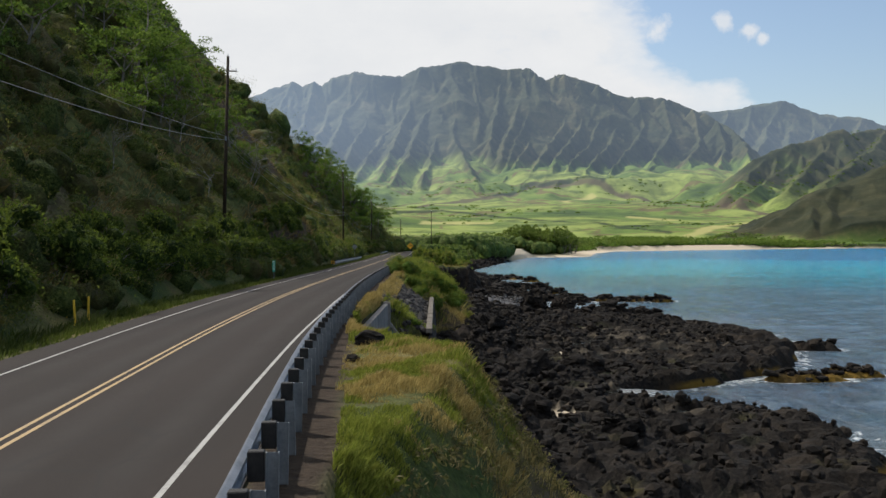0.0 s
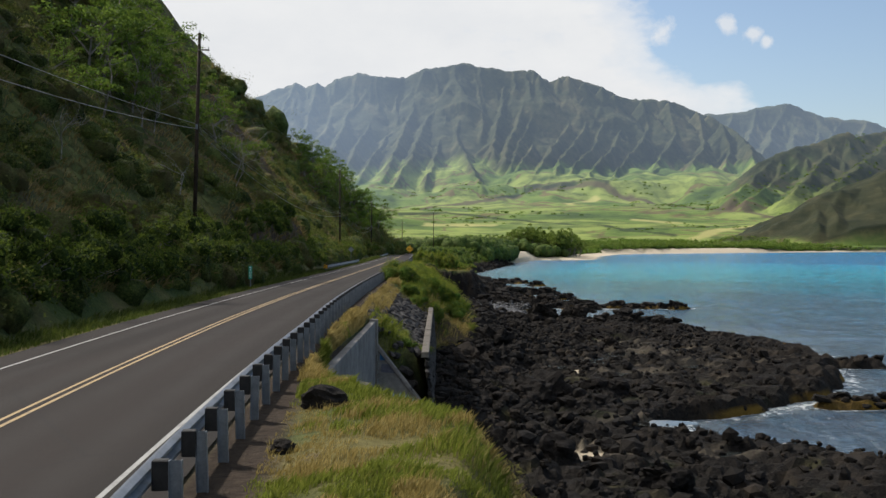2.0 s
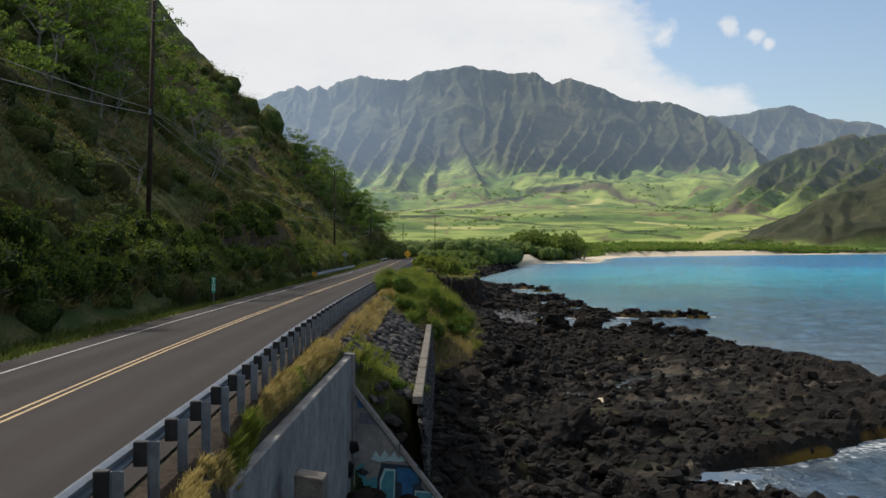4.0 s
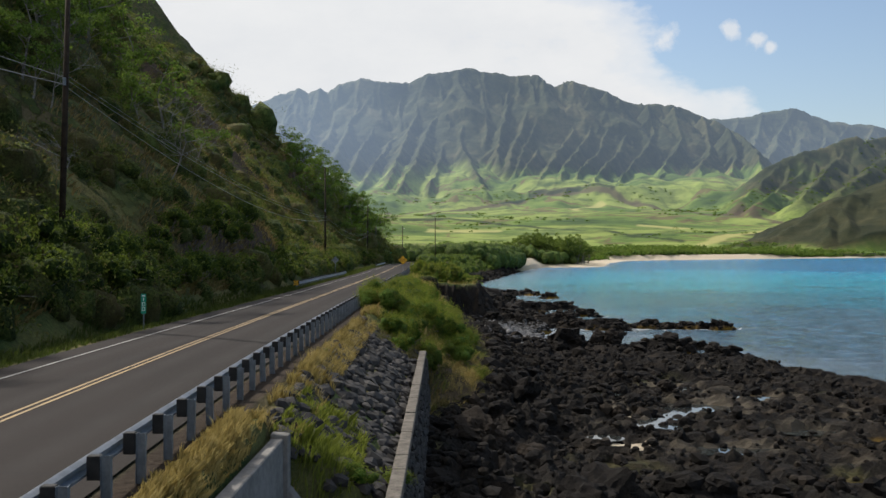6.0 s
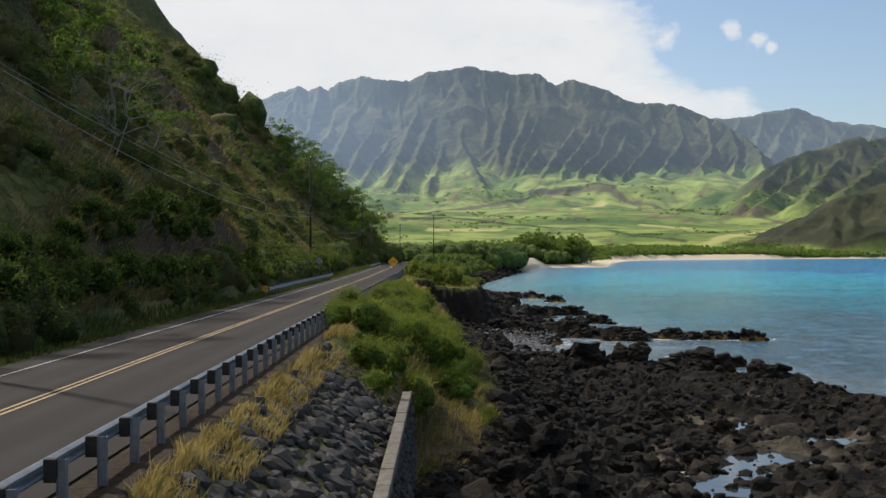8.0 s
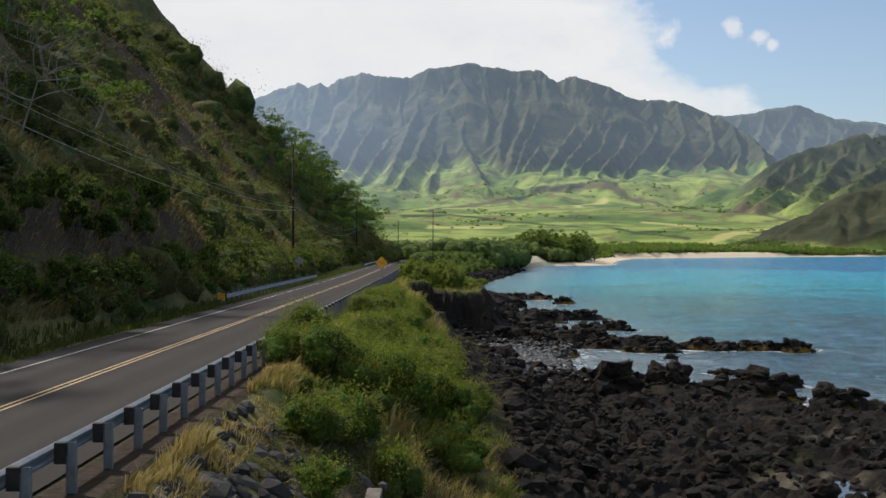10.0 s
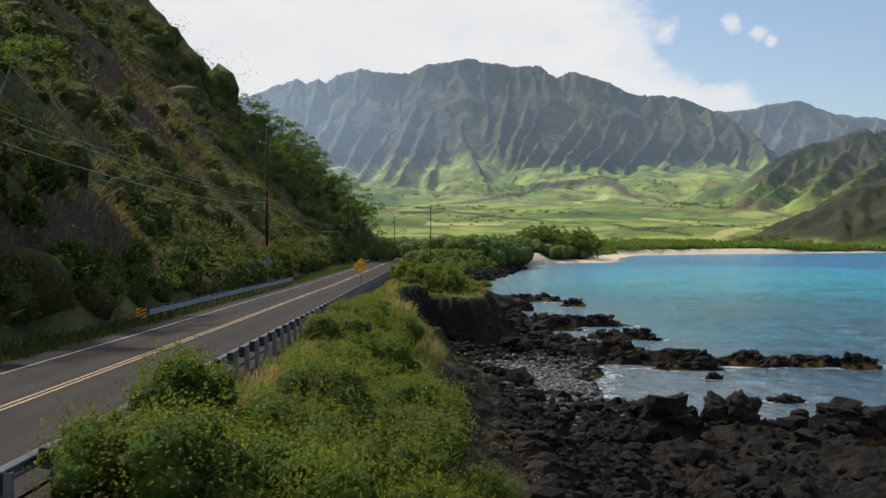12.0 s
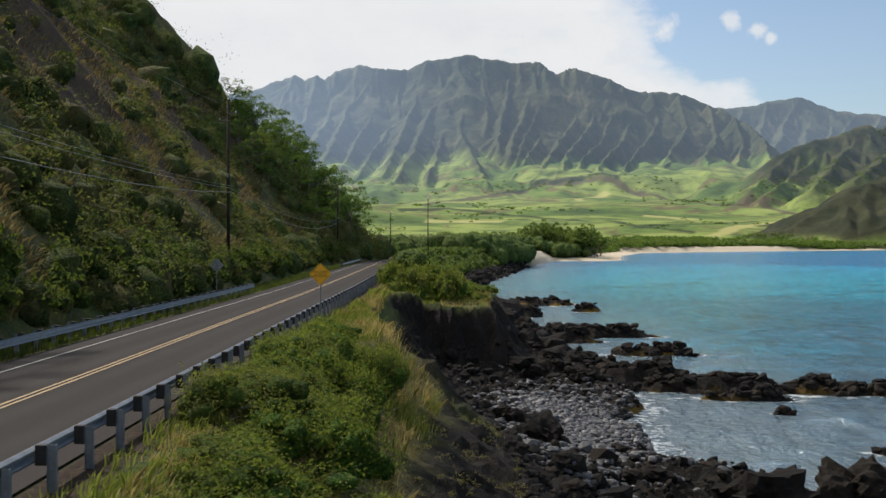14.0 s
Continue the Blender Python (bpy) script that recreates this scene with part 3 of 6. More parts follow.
# crests of the ranges, then the spurs that run down from them: depth at the foot and at the top
CREST = [(-300, 230), (150, 205), (380, 180), (440, 172), (490, 152), (512, 142), (535, 150), (557, 142), (572, 150), (595, 137), (630, 125), (660, 132), (715, 134), (752, 118), (790, 112), (815, 108), (840, 114), (900, 121), (935, 121), (962, 142),
         (1000, 132), (1030, 140), (1060, 150), (1080, 163), (1105, 171), (1175, 177), (1200, 183), (1220, 195), (1240, 201)]
SPURS = [([(1240, 201), (1265, 215), (1290, 230), (1312, 252), (1345, 290)], 2750, 3440), ([(440, 172), (400, 240), (350, 300)], 2760, 3490), ([(512, 142), (490, 200), (440, 300)], 2760, 3490), ([(557, 142), (540, 210), (500, 290)], 2760, 3490),
         ([(595, 137), (585, 200), (545, 270), (520, 296)], 2760, 3490), ([(630, 125), (615, 190), (590, 245), (560, 296)], 2740, 3490), ([(660, 132), (655, 200), (625, 260), (590, 300)], 2740, 3490),
         ([(715, 134), (712, 175), (690, 230), (650, 278), (615, 302)], 2720, 3490), ([(752, 118), (735, 165), (718, 205), (700, 245), (668, 290)], 2740, 3480),
         ([(800, 112), (788, 140), (782, 152), (768, 178), (752, 195), (742, 230), (722, 265), (688, 300)], 2660, 3480), ([(784, 150), (800, 192), (803, 232), (816, 272), (852, 302)], 2640, 3390), ([(778, 200), (775, 240), (760, 275), (745, 300)], 2700, 3290),
         ([(840, 114), (850, 170), (845, 215)], 3180, 3490), ([(900, 121), (892, 165), (878, 205), (868, 240)], 3020, 3490), ([(935, 121), (928, 170), (908, 215), (885, 252)], 2960, 3490), ([(945, 130), (942, 195), (918, 240), (890, 272)], 2900, 3470),
         ([(985, 134), (976, 195), (952, 238), (915, 278), (885, 298)], 2760, 3480), ([(1000, 132), (1006, 195), (985, 242), (950, 280), (918, 304)], 2700, 3470), ([(1030, 140), (1038, 195), (1015, 242), (985, 278), (948, 308)], 2670, 3460),
         ([(1060, 150), (1064, 210), (1042, 252), (1008, 290), (978, 312)], 2640, 3450), ([(1080, 163), (1094, 220), (1076, 256), (1046, 290), (1020, 316)], 2620, 3440), ([(1130, 172), (1138, 225), (1116, 262), (1090, 294), (1060, 320)], 2600, 3440),
         ([(1175, 177), (1184, 232), (1166, 270), (1150, 300), (1130, 325)], 2600, 3440), ([(1220, 195), (1234, 242), (1224, 282), (1206, 322)], 2600, 3420), ([(1265, 215), (1280, 262), (1272, 300), (1250, 335)], 2560, 3300),
         # the lower hills over the end of the valley
         ([(1700, 225), (1568, 231), (1520, 236), (1500, 241), (1480, 234), (1455, 239), (1430, 252), (1390, 262), (1330, 285)], 2560, 2760), ([(1480, 234), (1462, 262), (1430, 300), (1390, 335)], 2230, 2690), ([(1568, 231), (1540, 265), (1500, 300), (1460, 330)], 2130, 2700),
         ([(1420, 256), (1395, 290), (1350, 325), (1310, 350)], 2280, 2640), ([(1360, 275), (1330, 305), (1290, 340)], 2330, 2590), ([(1640, 228), (1625, 270), (1568, 300), (1530, 330)], 2080, 2700)]
# the darker ridge in front, over the far end of the beach
FRONT = [([(1760, 240), (1640, 270), (1568, 292), (1545, 308), (1520, 328), (1478, 333), (1440, 346), (1400, 370), (1370, 386), (1330, 403), (1270, 421)], 1560, 1820), ([(1520, 328), (1500, 370), (1470, 410)], 1540, 1680),
         ([(1568, 292), (1575, 350), (1560, 405)], 1530, 1740), ([(1478, 333), (1450, 375), (1410, 412)], 1540, 1660), ([(1640, 270), (1660, 340), (1640, 405)], 1530, 1760), ([(1568, 292), (1540, 305), (1500, 330), (1440, 352)], 1980, 1740)]
RANGE = [(1150, 215), (1240, 200), (1290, 197), (1330, 190), (1370, 182), (1388, 181), (1405, 190), (1440, 201), (1480, 210), (1520, 212), (1545, 220), (1600, 234), (1900, 240)]
RANGE_SPURS = [([(1290, 197), (1275, 235), (1250, 262)], 4100, 4600), ([(1330, 190), (1322, 225), (1300, 262)], 4050, 4600), ([(1388, 181), (1365, 215), (1335, 262)], 3980, 4600), ([(1405, 190), (1400, 225), (1385, 266)], 4000, 4600), ([(1440, 201), (1438, 230), (1420, 268)], 4000, 4600),
               ([(1480, 210), (1462, 230), (1440, 262)], 4000, 4600), ([(1520, 212), (1510, 240), (1490, 270)], 4000, 4600), ([(1565, 225), (1555, 250), (1540, 280)], 4000, 4600)]


def range_lines():
    """Every ridge with the small side ribs that branch from it: places, drop of the flanks near and far from the line, width of the near part."""
    r = np.random.default_rng(909)
    out = []
    for pts, near, far, k in [(CREST, 3500, 3500, (1.5, 0.95, 210))] + [(*q, (0.85, 0.5, 70) if q[2] < 2800 else (1.15, 0.6, 100) if q[1] < 2670 and q[2] < 3485 and q[0][0][0] < 801 else (1.4, 0.62, 60)) for q in SPURS] + [(*q, (0.55, 0.40, 60)) for q in FRONT] + [(RANGE, 4600, 4600, (1.2, 0.7, 150))] + [(*q, (1.4, 0.6, 60)) for q in RANGE_SPURS]:
        line = ridge(pts, near, far)
        out.append((line, k))
        flat = near == far
        for a, b in zip(line[:-1], line[1:]):
            n = max(1, int(np.linalg.norm(b - a) / (120 if flat else 58)))
            for i in range(n):
                p = a + (b - a) * (i + r.uniform(0.1, 0.9)) / n
                way = (b - a)[:2] / (np.linalg.norm((b - a)[:2]) + 1e-6)
                for side in ((0,) if flat else (-1, 1)):
                    turn = r.uniform(0.75, 1.25)
                    d = np.array([way[0] * math.cos(turn) - side * way[1] * math.sin(turn), way[1] * math.cos(turn) + side * way[0] * math.sin(turn)]) if side else np.array([r.normal(0, 0.25), -1.0])
                    size = r.uniform(60, 130) * (1.7 if flat else 1.0)
                    e = p + np.array([*(d * size), -size * (k[0] * r.uniform(0.62, 0.74))])
                    mid = (p + e) / 2 + np.array([r.normal(0, 7), r.normal(0, 7), -3])
                    out.append((np.array([p - [0, 0, 4], mid, e]), (k[0] * 1.2, 0.8, 18)))
    return out


LINES = range_lines()


def ranges(x, y):
    """Height of the mountains: the highest flank of any ridge line."""
    wx, wy = x + 16 * fbm(x / 130, y / 130, 3, 119) + 5 * fbm(x / 34, y / 34, 2, 120), y + 20 * fbm(x / 150, y / 150, 3, 129) + 5 * fbm(x / 36, y / 36, 2, 130)
    z = np.full(x.shape, -60.0)
    for line, (steep, soft, width) in LINES:
        reach = (line[:, 2].max() + 60) / soft + 40
        reach = min(reach, 700 if width > 100 else 420 if width > 20 else 70)
        box_ = (wx > line[:, 0].min() - reach) & (wx < line[:, 0].max() + reach) & (wy > line[:, 1].min() - reach) & (wy < line[:, 1].max() + reach)
        if not box_.any():
            continue
        px_, py_ = wx[box_], wy[box_]
        best = np.full(px_.shape, -60.0)
        for a, b in zip(line[:-1], line[1:]):
            ex, ey = b[0] - a[0], b[1] - a[1]
            h = np.clip(((px_ - a[0]) * ex + (py_ - a[1]) * ey) / (ex * ex + ey * ey + 1e-6), 0, 1)
            d = np.hypot(px_ - a[0] - h * ex, py_ - a[1] - h * ey)
            best = np.maximum(best, a[2] + (b[2] - a[2]) * h - steep * np.minimum(d, width) - soft * np.maximum(d - width, 0))
        z[box_] = np.maximum(z[box_], best)
    return z + 5 * fbm(x / 40, y / 40, 4, 127)


def land(x, y):
    """Height of the ground, and how far it is bare earth, rock, sand, pasture or mountain."""
    c, rz = road_x(y), road_z(y)
    v = x - c
    u = -v
    n1, n2, n3 = fbm(x / 9, y / 9, 4, 11), fbm(x / 2.3, y / 2.3, 4, 23), fbm(x / 30, y / 30, 3, 37)
    # left: verge, then the mountain side with gullies
    b = hill_foot(y)
    s = u - 5.6 - b
    sp = np.where(s > 0, s, 0)
    gull = ridged(y / 26 + 0.25 * n3, u / 190 + 0.3, 3, 51) - 0.62
    steep = hill_slope(y)
    hill = steep * np.minimum(sp, 28) + steep * (0.82 - 0.30 * np.exp(-(((y - 372) / 22) ** 2)) + 0.16 * step(480, 560, y)) * np.clip(sp - 28, 0, 260)
    hill = hill + np.minimum(sp, 45) * (0.34 * gull + 0.10 * n1) + n2 * np.minimum(sp, 4) * 0.16
    hill = hill + 4.5 * step(34, 50, sp + 5 * n1) * step(200, 300, y) * (1 - step(420, 480, y))
    hill = np.minimum(hill, 250 + 8 * n1)
    face = np.clip(step(178, 200, y) * (1 - step(345, 362, y)) * step(4, 9, s) * (1 - step(34, 44, s)) * step(-0.30, 0.05, fbm(u / 16, y / 22, 3, 63)), 0, 1)
    hill = hill + face * (1.5 * (ridged(u / 5, y / 6, 4, 65) - 0.6) + 0.7 * (ridged(u / 1.6, y / 2.2, 3, 66) - 0.6))
    cut = step(112, 122, y) * (1 - step(160, 172, y)) * step(2.2, 3.6, s + 0.8 * n2)
    hill = hill + 2.6 * cut * np.exp(-np.clip(s - 3, 0, 60) / 14)
    left = rz - 0.10 - 0.22 * step(4.6, 5.6, u) + hill + 0.10 * n2 * step(4.4, 6, u)
    # right: bank, foot, lava shelf, sea bed
    broken = step(190, 198, y) * (1 - step(225, 240, y)) * (1.5 * (ridged(x / 3.4, y / 9, 3, 83) - 0.6) + 0.9 * fbm(x / 1.1, y / 1.1, 3, 85))
    xe, xf, zf = bank_top(y + broken), bank_foot(y + broken), foot_z(y)
    inner = step(43, 46, y) * (1 - step(66, 67, y))
    xw = x + 0.55 * n2 * (1 - inner) + 0.5 * n1 * step(100, 110, y)
    t = np.clip((xw - xe) / np.maximum(xf - xe, 0.3), 0, 1)
    fall = t + 0.10 * np.sin(math.pi * t)
    topz = rz - 0.12 - 0.0 * v + 0.12 * n2 * step(5.0, 6.5, v)
    knoll = 0.12 * np.exp(-(((y - 32) / 8) ** 2)) * step(5.2, 6.5, v)
    head = step(204.6, 207.4, y) * (1 - step(243, 255, y))
    topz = topz + knoll - head * 1.5 * step(5.5, 8, v)
    # paved rubble slope above the sea wall
    rev = step(66, 66.6, y) * (1 - step(104, 108, y))
    wx = wall_x(y)
    revz = rz - 0.25 + (6.2 - rz) * np.clip((x - (c + 5.7)) / np.maximum(wx - 0.5 - (c + 5.7), 0.5), 0, 1) - 0.1
    wall = step(-0.45, -0.2, x - wx)
    revz = revz * (1 - wall) + (zf - 0.3) * wall
    bankz = topz * (1 - fall) + zf * fall
    crag = ridged(x / 1.7, y / 1.4, 4, 91) - 0.6
    steepc = step(160, 168, y) * (1 - step(250, 262, y))
    bankz = bankz + (n2 * 0.30 + steepc * (2.0 * crag + 2.4 * (ridged(x / 4, y / 4, 3, 93) - 0.6))) * np.sin(math.pi * t)
    bankz = bankz + step(112, 120, y) * (1 - step(160, 168, y)) * (1.1 * crag + 0.9 * (ridged(x / 4, y / 4, 3, 93) - 0.6)) * step(0.35, 0.7, t) * (1 - step(0.9, 1.0, t))
    bankz = bankz * (1 - rev) + revz * rev
    bankz = np.where((v < 5.3), rz - 0.10, bankz)
    sd = shore(y) + 1.2 * n1 + 1.4 * fbm(x / 4, y / 4, 3, 71) - x          # metres inside the waterline
    reef = np.full_like(x, -9.0)
    for rx, ry, ra, rb, rh in REEFS:
        e = 1 - np.sqrt(((x - rx) / ra) ** 2 + ((y - ry) / rb) ** 2) + 0.35 * n2
        reef = np.maximum(reef, np.where(e > -0.6, rh * np.minimum(e * 2.2, 1.0) + 0.35 * n2 + 0.95 * (ridged(x / 1.7, y / 1.4, 4, 91) - 0.6) * step(-0.1, 0.4, e), -9))
    near = np.clip((x - xf) / 7.0, 0, 1)
    plat = 1.05 + (zf - 1.05) * (1 - near) ** 1.6
    rough = ridged(x / 6.5, y / 4.2, 4, 81) - 0.62
    cob = np.exp(-(((x - 7.0) / 5.0) ** 2 + ((y - 182) / 11.0) ** 2) * 1.2)
    amp = (1 - 0.85 * np.clip(cob * 1.6, 0, 1))
    outer = step(5, 13, x - xf)
    shelf = plat + amp * ((1.35 - 0.45 * outer) * rough + (1.25 - 0.40 * outer) * crag + (0.75 - 0.15 * outer) * (ridged(x / 0.9, y / 0.8, 2, 95) - 0.6) + 0.25 * n2 + 0.5 * n1 * near)
    # worn in low steps
    lay = shelf / 0.38 + 0.8 * n1
    shelf = shelf * 0.45 + 0.55 * 0.38 * (np.floor(lay) + step(0.55, 1.0, lay - np.floor(lay)) - 0.8 * n1)
    shelf = shelf * (1 - np.clip(cob * 1.4, 0, 1)) + (0.15 + 0.16 * np.clip(12.5 - x, -4, 9)) * np.clip(cob * 1.4, 0, 1)
    flat = np.zeros_like(x)
    for px_, py_, pa, pb, pz in POOLS + SAND_POCKETS:
        e = np.sqrt(((x - px_) / pa) ** 2 + ((y - py_) / pb) ** 2) + 0.35 * n2
        k = 1 - step(0.75, 1.25, e)
        shelf = shelf * (1 - k) + (pz - 0.16 + 0.42 * (crag + 0.1)) * k
        flat = np.maximum(flat, 1 - step(1.1, 2.4, e + 0.5 * n1))
    edge = step(-1.0, 1.6, sd)
    shelf = shelf * edge + (-1.6) * (1 - edge)
    shelf = np.maximum(shelf, reef)
    beach = step(560, 720, y)
    sandz = np.clip(sd, -30, 40) * 0.075 + 0.15 * n1
    shelf = shelf * (1 - beach) + np.minimum(sandz, 4.0) * beach
    right = np.where(x > xf, shelf, bankz)
    blend = step(-0.5, 1.2, x - xf)
    right = bankz * (1 - blend) + shelf * blend
    z = np.where(v < 0, left, right)
    bare = np.clip(step(0.05, 0.4, fbm(u / 8, y / 13, 4, 61) + 0.25 * step(6, 12, s) * (1 - step(16, 30, s))) + step(45, 52, y) * (1 - step(70, 80, y)) * step(3, 5, s) * (1 - step(17, 22, s)), 0, 1) * step(2.0, 4, s)
    bare = bare * 0.55
    bare = np.maximum(bare, np.clip(0.62 + 0.5 * fbm(x / 9, y / 14, 4, 67), 0, 0.95) * step(38, 52, s - 0.03 * (y - 100) + 9 * fbm(x / 14, y / 18, 3, 209)))
    bare = np.maximum(bare, 0.8 * step(4.2, 4.3, v) * (1 - step(5.1, 5.6, v + 0.2 * n2)))
    bare = np.maximum(bare, step(112, 122, y) * (1 - step(160, 172, y)) * step(1.8, 2.6, s + 0.8 * n2) * (1 - step(4.6, 6.2, s + 1.2 * n2)))
    bare = np.maximum(bare, face)
    bare = np.maximum(bare, 0.8 * step(0.22, 0.5, t + 0.18 * n2) * (1 - step(38, 42, y) + step(98, 101, y) * (1 - step(118, 130, y))) * (v > 5.2))
    cliff = step(160, 168, y) * (1 - step(250, 262, y)) * np.maximum(step(0.12, 0.4, t), step(196, 202, y) * step(0.01, 0.05, t))
    cliff = np.maximum(cliff, step(116, 138, y) * (1 - step(160, 168, y)) * step(0.42, 0.62, t + 0.15 * n2))
    low = step(0.80, 0.97, t + 0.15 * n2) * (v > 5)
    rock = np.clip(np.maximum(low, cliff * (v > 5)), 0, 1) * (1 - step(540, 640, y + 40 * n1))
    sand = np.zeros_like(x)
    for px_, py_, pa, pb, pz in SAND_POCKETS:
        sand = np.maximum(sand, 1 - step(0.8, 1.1, np.sqrt(((x - px_) / pa) ** 2 + ((y - py_) / pb) ** 2) + 0.4 * n2))
    sand = np.maximum(sand, 0.16 * flat * step(-0.25, 0.3, fbm(x / 1.5, y / 1.2, 3, 97)) * (x > xf + 2))
    sand = np.maximum(sand, beach * (1 - step(18, 28, sd + 8 * n1)))
    # the valley behind the bay and the ranges round it
    dist = np.maximum(y - 60, 10)
    px = 784 + 1803 * (x / dist + 0.018)
    fl = step(700, 1100, y)
    up = np.clip(y - 1380, 0, 1300) / 1300
    floor_ = 4 + 120 * up**1.2 + (6 + 16 * up) * fbm(x / 380, y / 260, 4, 101) * step(1300, 1700, y) + 95 * step(2480, 2960, y) + 26 * step(2300, 2760, y) * fbm(x / 90, y / 160, 3, 103)
    mtn = np.full_like(x, -60.0)
    deep = y > 1500
    if deep.any():
        mtn[deep] = ranges(x[deep], y[deep])
    vz = np.maximum(floor_, mtn)
    inland = step(30, 130, sd) * fl
    z = np.where(v < 0, np.maximum(z * (1 - fl) + np.maximum(z, 0) * fl * step(0, 60, s), 4 * fl), z)
    z = z * (1 - inland) + np.maximum(vz, 1.5) * inland
    z = np.where((sp > 0) & (y > 700) & (y < 1300), np.maximum(z, left - 40 * step(900, 1200, y)), z)
    dark = step(-4, 10, mtn - floor_ + 12 * fbm(x / 60, y / 80, 3, 138)) * (y > 1480) * (1 - step(1760, 1960, y)) * fl
    over = mtn - floor_
    low_ = step(1180, 1330, px) * (y < 3000)
    mount = np.clip(step(-6, 42, (over - 12 * low_) / (1 + 0.5 * low_) + 34 * fbm(x / 90, y / 110, 4, 139)) + step(3600, 3700, y), 0, 1) * fl * (1 - dark)
    # surface glow standing in for haze, stronger far off and to the left
    haze_glow = np.clip(0.14 * step(1200, 2400, y) + 0.60 * step(2000, 3500, y) + 0.35 * step(3700, 4300, y) + 0.95 * step(2300, 3300, y) * (1 - step(430, 950, px)), 0, 3) * fl
    pasture = inland * (1 - dark)
    lanes = {}
    for key, lines, half in (("track", TRACKS, 11), ("hedge", HEDGES, 8), ("stubble", STUBBLE, 12)):
        near_ = np.full_like(x, 999.0)
        if y.max() > 1300:
            wx_, wy_ = x + 14 * fbm(x / 60, y / 60, 3, 145), y + 22 * fbm(x / 70, y / 70, 3, 147)
            for line in lines:
                for (ax, ay), (bx, by) in zip(line[:-1], line[1:]):
                    h = np.clip(((wx_ - ax) * (bx - ax) + (wy_ - ay) * (by - ay)) / ((bx - ax) ** 2 + (by - ay) ** 2), 0, 1)
                    near_ = np.minimum(near_, np.hypot(wx_ - ax - h * (bx - ax), (wy_ - ay - h * (by - ay)) * 0.33))
        lanes[key] = 0.85 * (1 - step(half * 0.5, half * 1.3, near_)) * fl * (1 - 0.85 * mount)
    # scrub behind the beach
    lanes["hedge"] = np.maximum(lanes["hedge"], np.clip(0.75 + 0.6 * fbm(x / 30, y / 30, 3, 149), 0, 0.95) * fl * step(18, 30, sd + 6 * n1) * (1 - step(120, 260, sd + 60 * n3)) * (y < 1700))
    return z, dict(soil=0.9 * step(4.2, 4.3, v) * (1 - step(5.1, 5.6, v + 0.2 * n2)) * (1 - fl), slope=step(3, 8, s) * (v < 0) * (1 - 0.9 * np.clip(face, 0, 1)) * (1 - fl), bare=bare * (1 - fl), rock=rock, sand=sand, pasture=pasture, mount=mount, haze_glow=haze_glow, shaded_scrub=dark * 1.0, **lanes), sd


def ground_z(x, y):
    x, y = np.atleast_1d(np.asarray(x, float)), np.atleast_1d(np.asarray(y, float))
    return land(x, y)[0]


def build_ground():
    rows = np.concatenate([np.arange(-60, 4, 2.0), np.arange(4, 150, 0.52), np.arange(150, 262, 0.6), np.geomspace(262, 700, 150), np.geomspace(706, 1404, 60)])
    near = np.concatenate([-np.geomspace(330, 46, 40), np.arange(-45, -6, 0.9), np.arange(-6, 4, 1.0), np.arange(4, 4.9, 0.3), np.arange(4.9, 6.6, 0.12), np.arange(6.6, 24, 0.34), np.arange(24, 62, 0.5), np.geomspace(63, 420, 22)])
    n = len(near)
    ang = np.linspace(-0.40, 0.52, n)
    k = step(330, 1000, rows)[:, None]
    y = np.repeat(rows[:, None], n, 1)
    x = (road_x(y) + near[None]) * (1 - k) + (ang[None] * (y - 40) - 0.018 * y) * k
    z, masks, _ = land(x, y)
    i = np.arange(len(rows) - 1)[:, None] * n + np.arange(n - 1)[None]
    quads = np.stack([i, i + 1, i + n + 1, i + n], -1).reshape(-1, 4)
    co = np.stack([x, y, z], -1).reshape(-1, 3)
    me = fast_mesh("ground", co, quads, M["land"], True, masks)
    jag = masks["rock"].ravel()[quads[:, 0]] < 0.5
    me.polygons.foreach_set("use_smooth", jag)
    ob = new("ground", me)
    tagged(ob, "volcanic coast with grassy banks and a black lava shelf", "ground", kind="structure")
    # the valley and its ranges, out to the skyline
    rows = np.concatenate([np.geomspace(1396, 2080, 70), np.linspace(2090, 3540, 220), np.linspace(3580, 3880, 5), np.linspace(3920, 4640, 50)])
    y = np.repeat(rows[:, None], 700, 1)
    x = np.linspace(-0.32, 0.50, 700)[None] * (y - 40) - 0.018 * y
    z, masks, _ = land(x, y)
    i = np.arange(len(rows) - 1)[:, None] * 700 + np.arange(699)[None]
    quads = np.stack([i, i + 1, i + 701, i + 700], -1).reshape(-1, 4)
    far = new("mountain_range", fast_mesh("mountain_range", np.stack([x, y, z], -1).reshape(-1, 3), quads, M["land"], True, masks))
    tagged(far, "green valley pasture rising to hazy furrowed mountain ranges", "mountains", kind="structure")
    return ob


ground = build_ground()


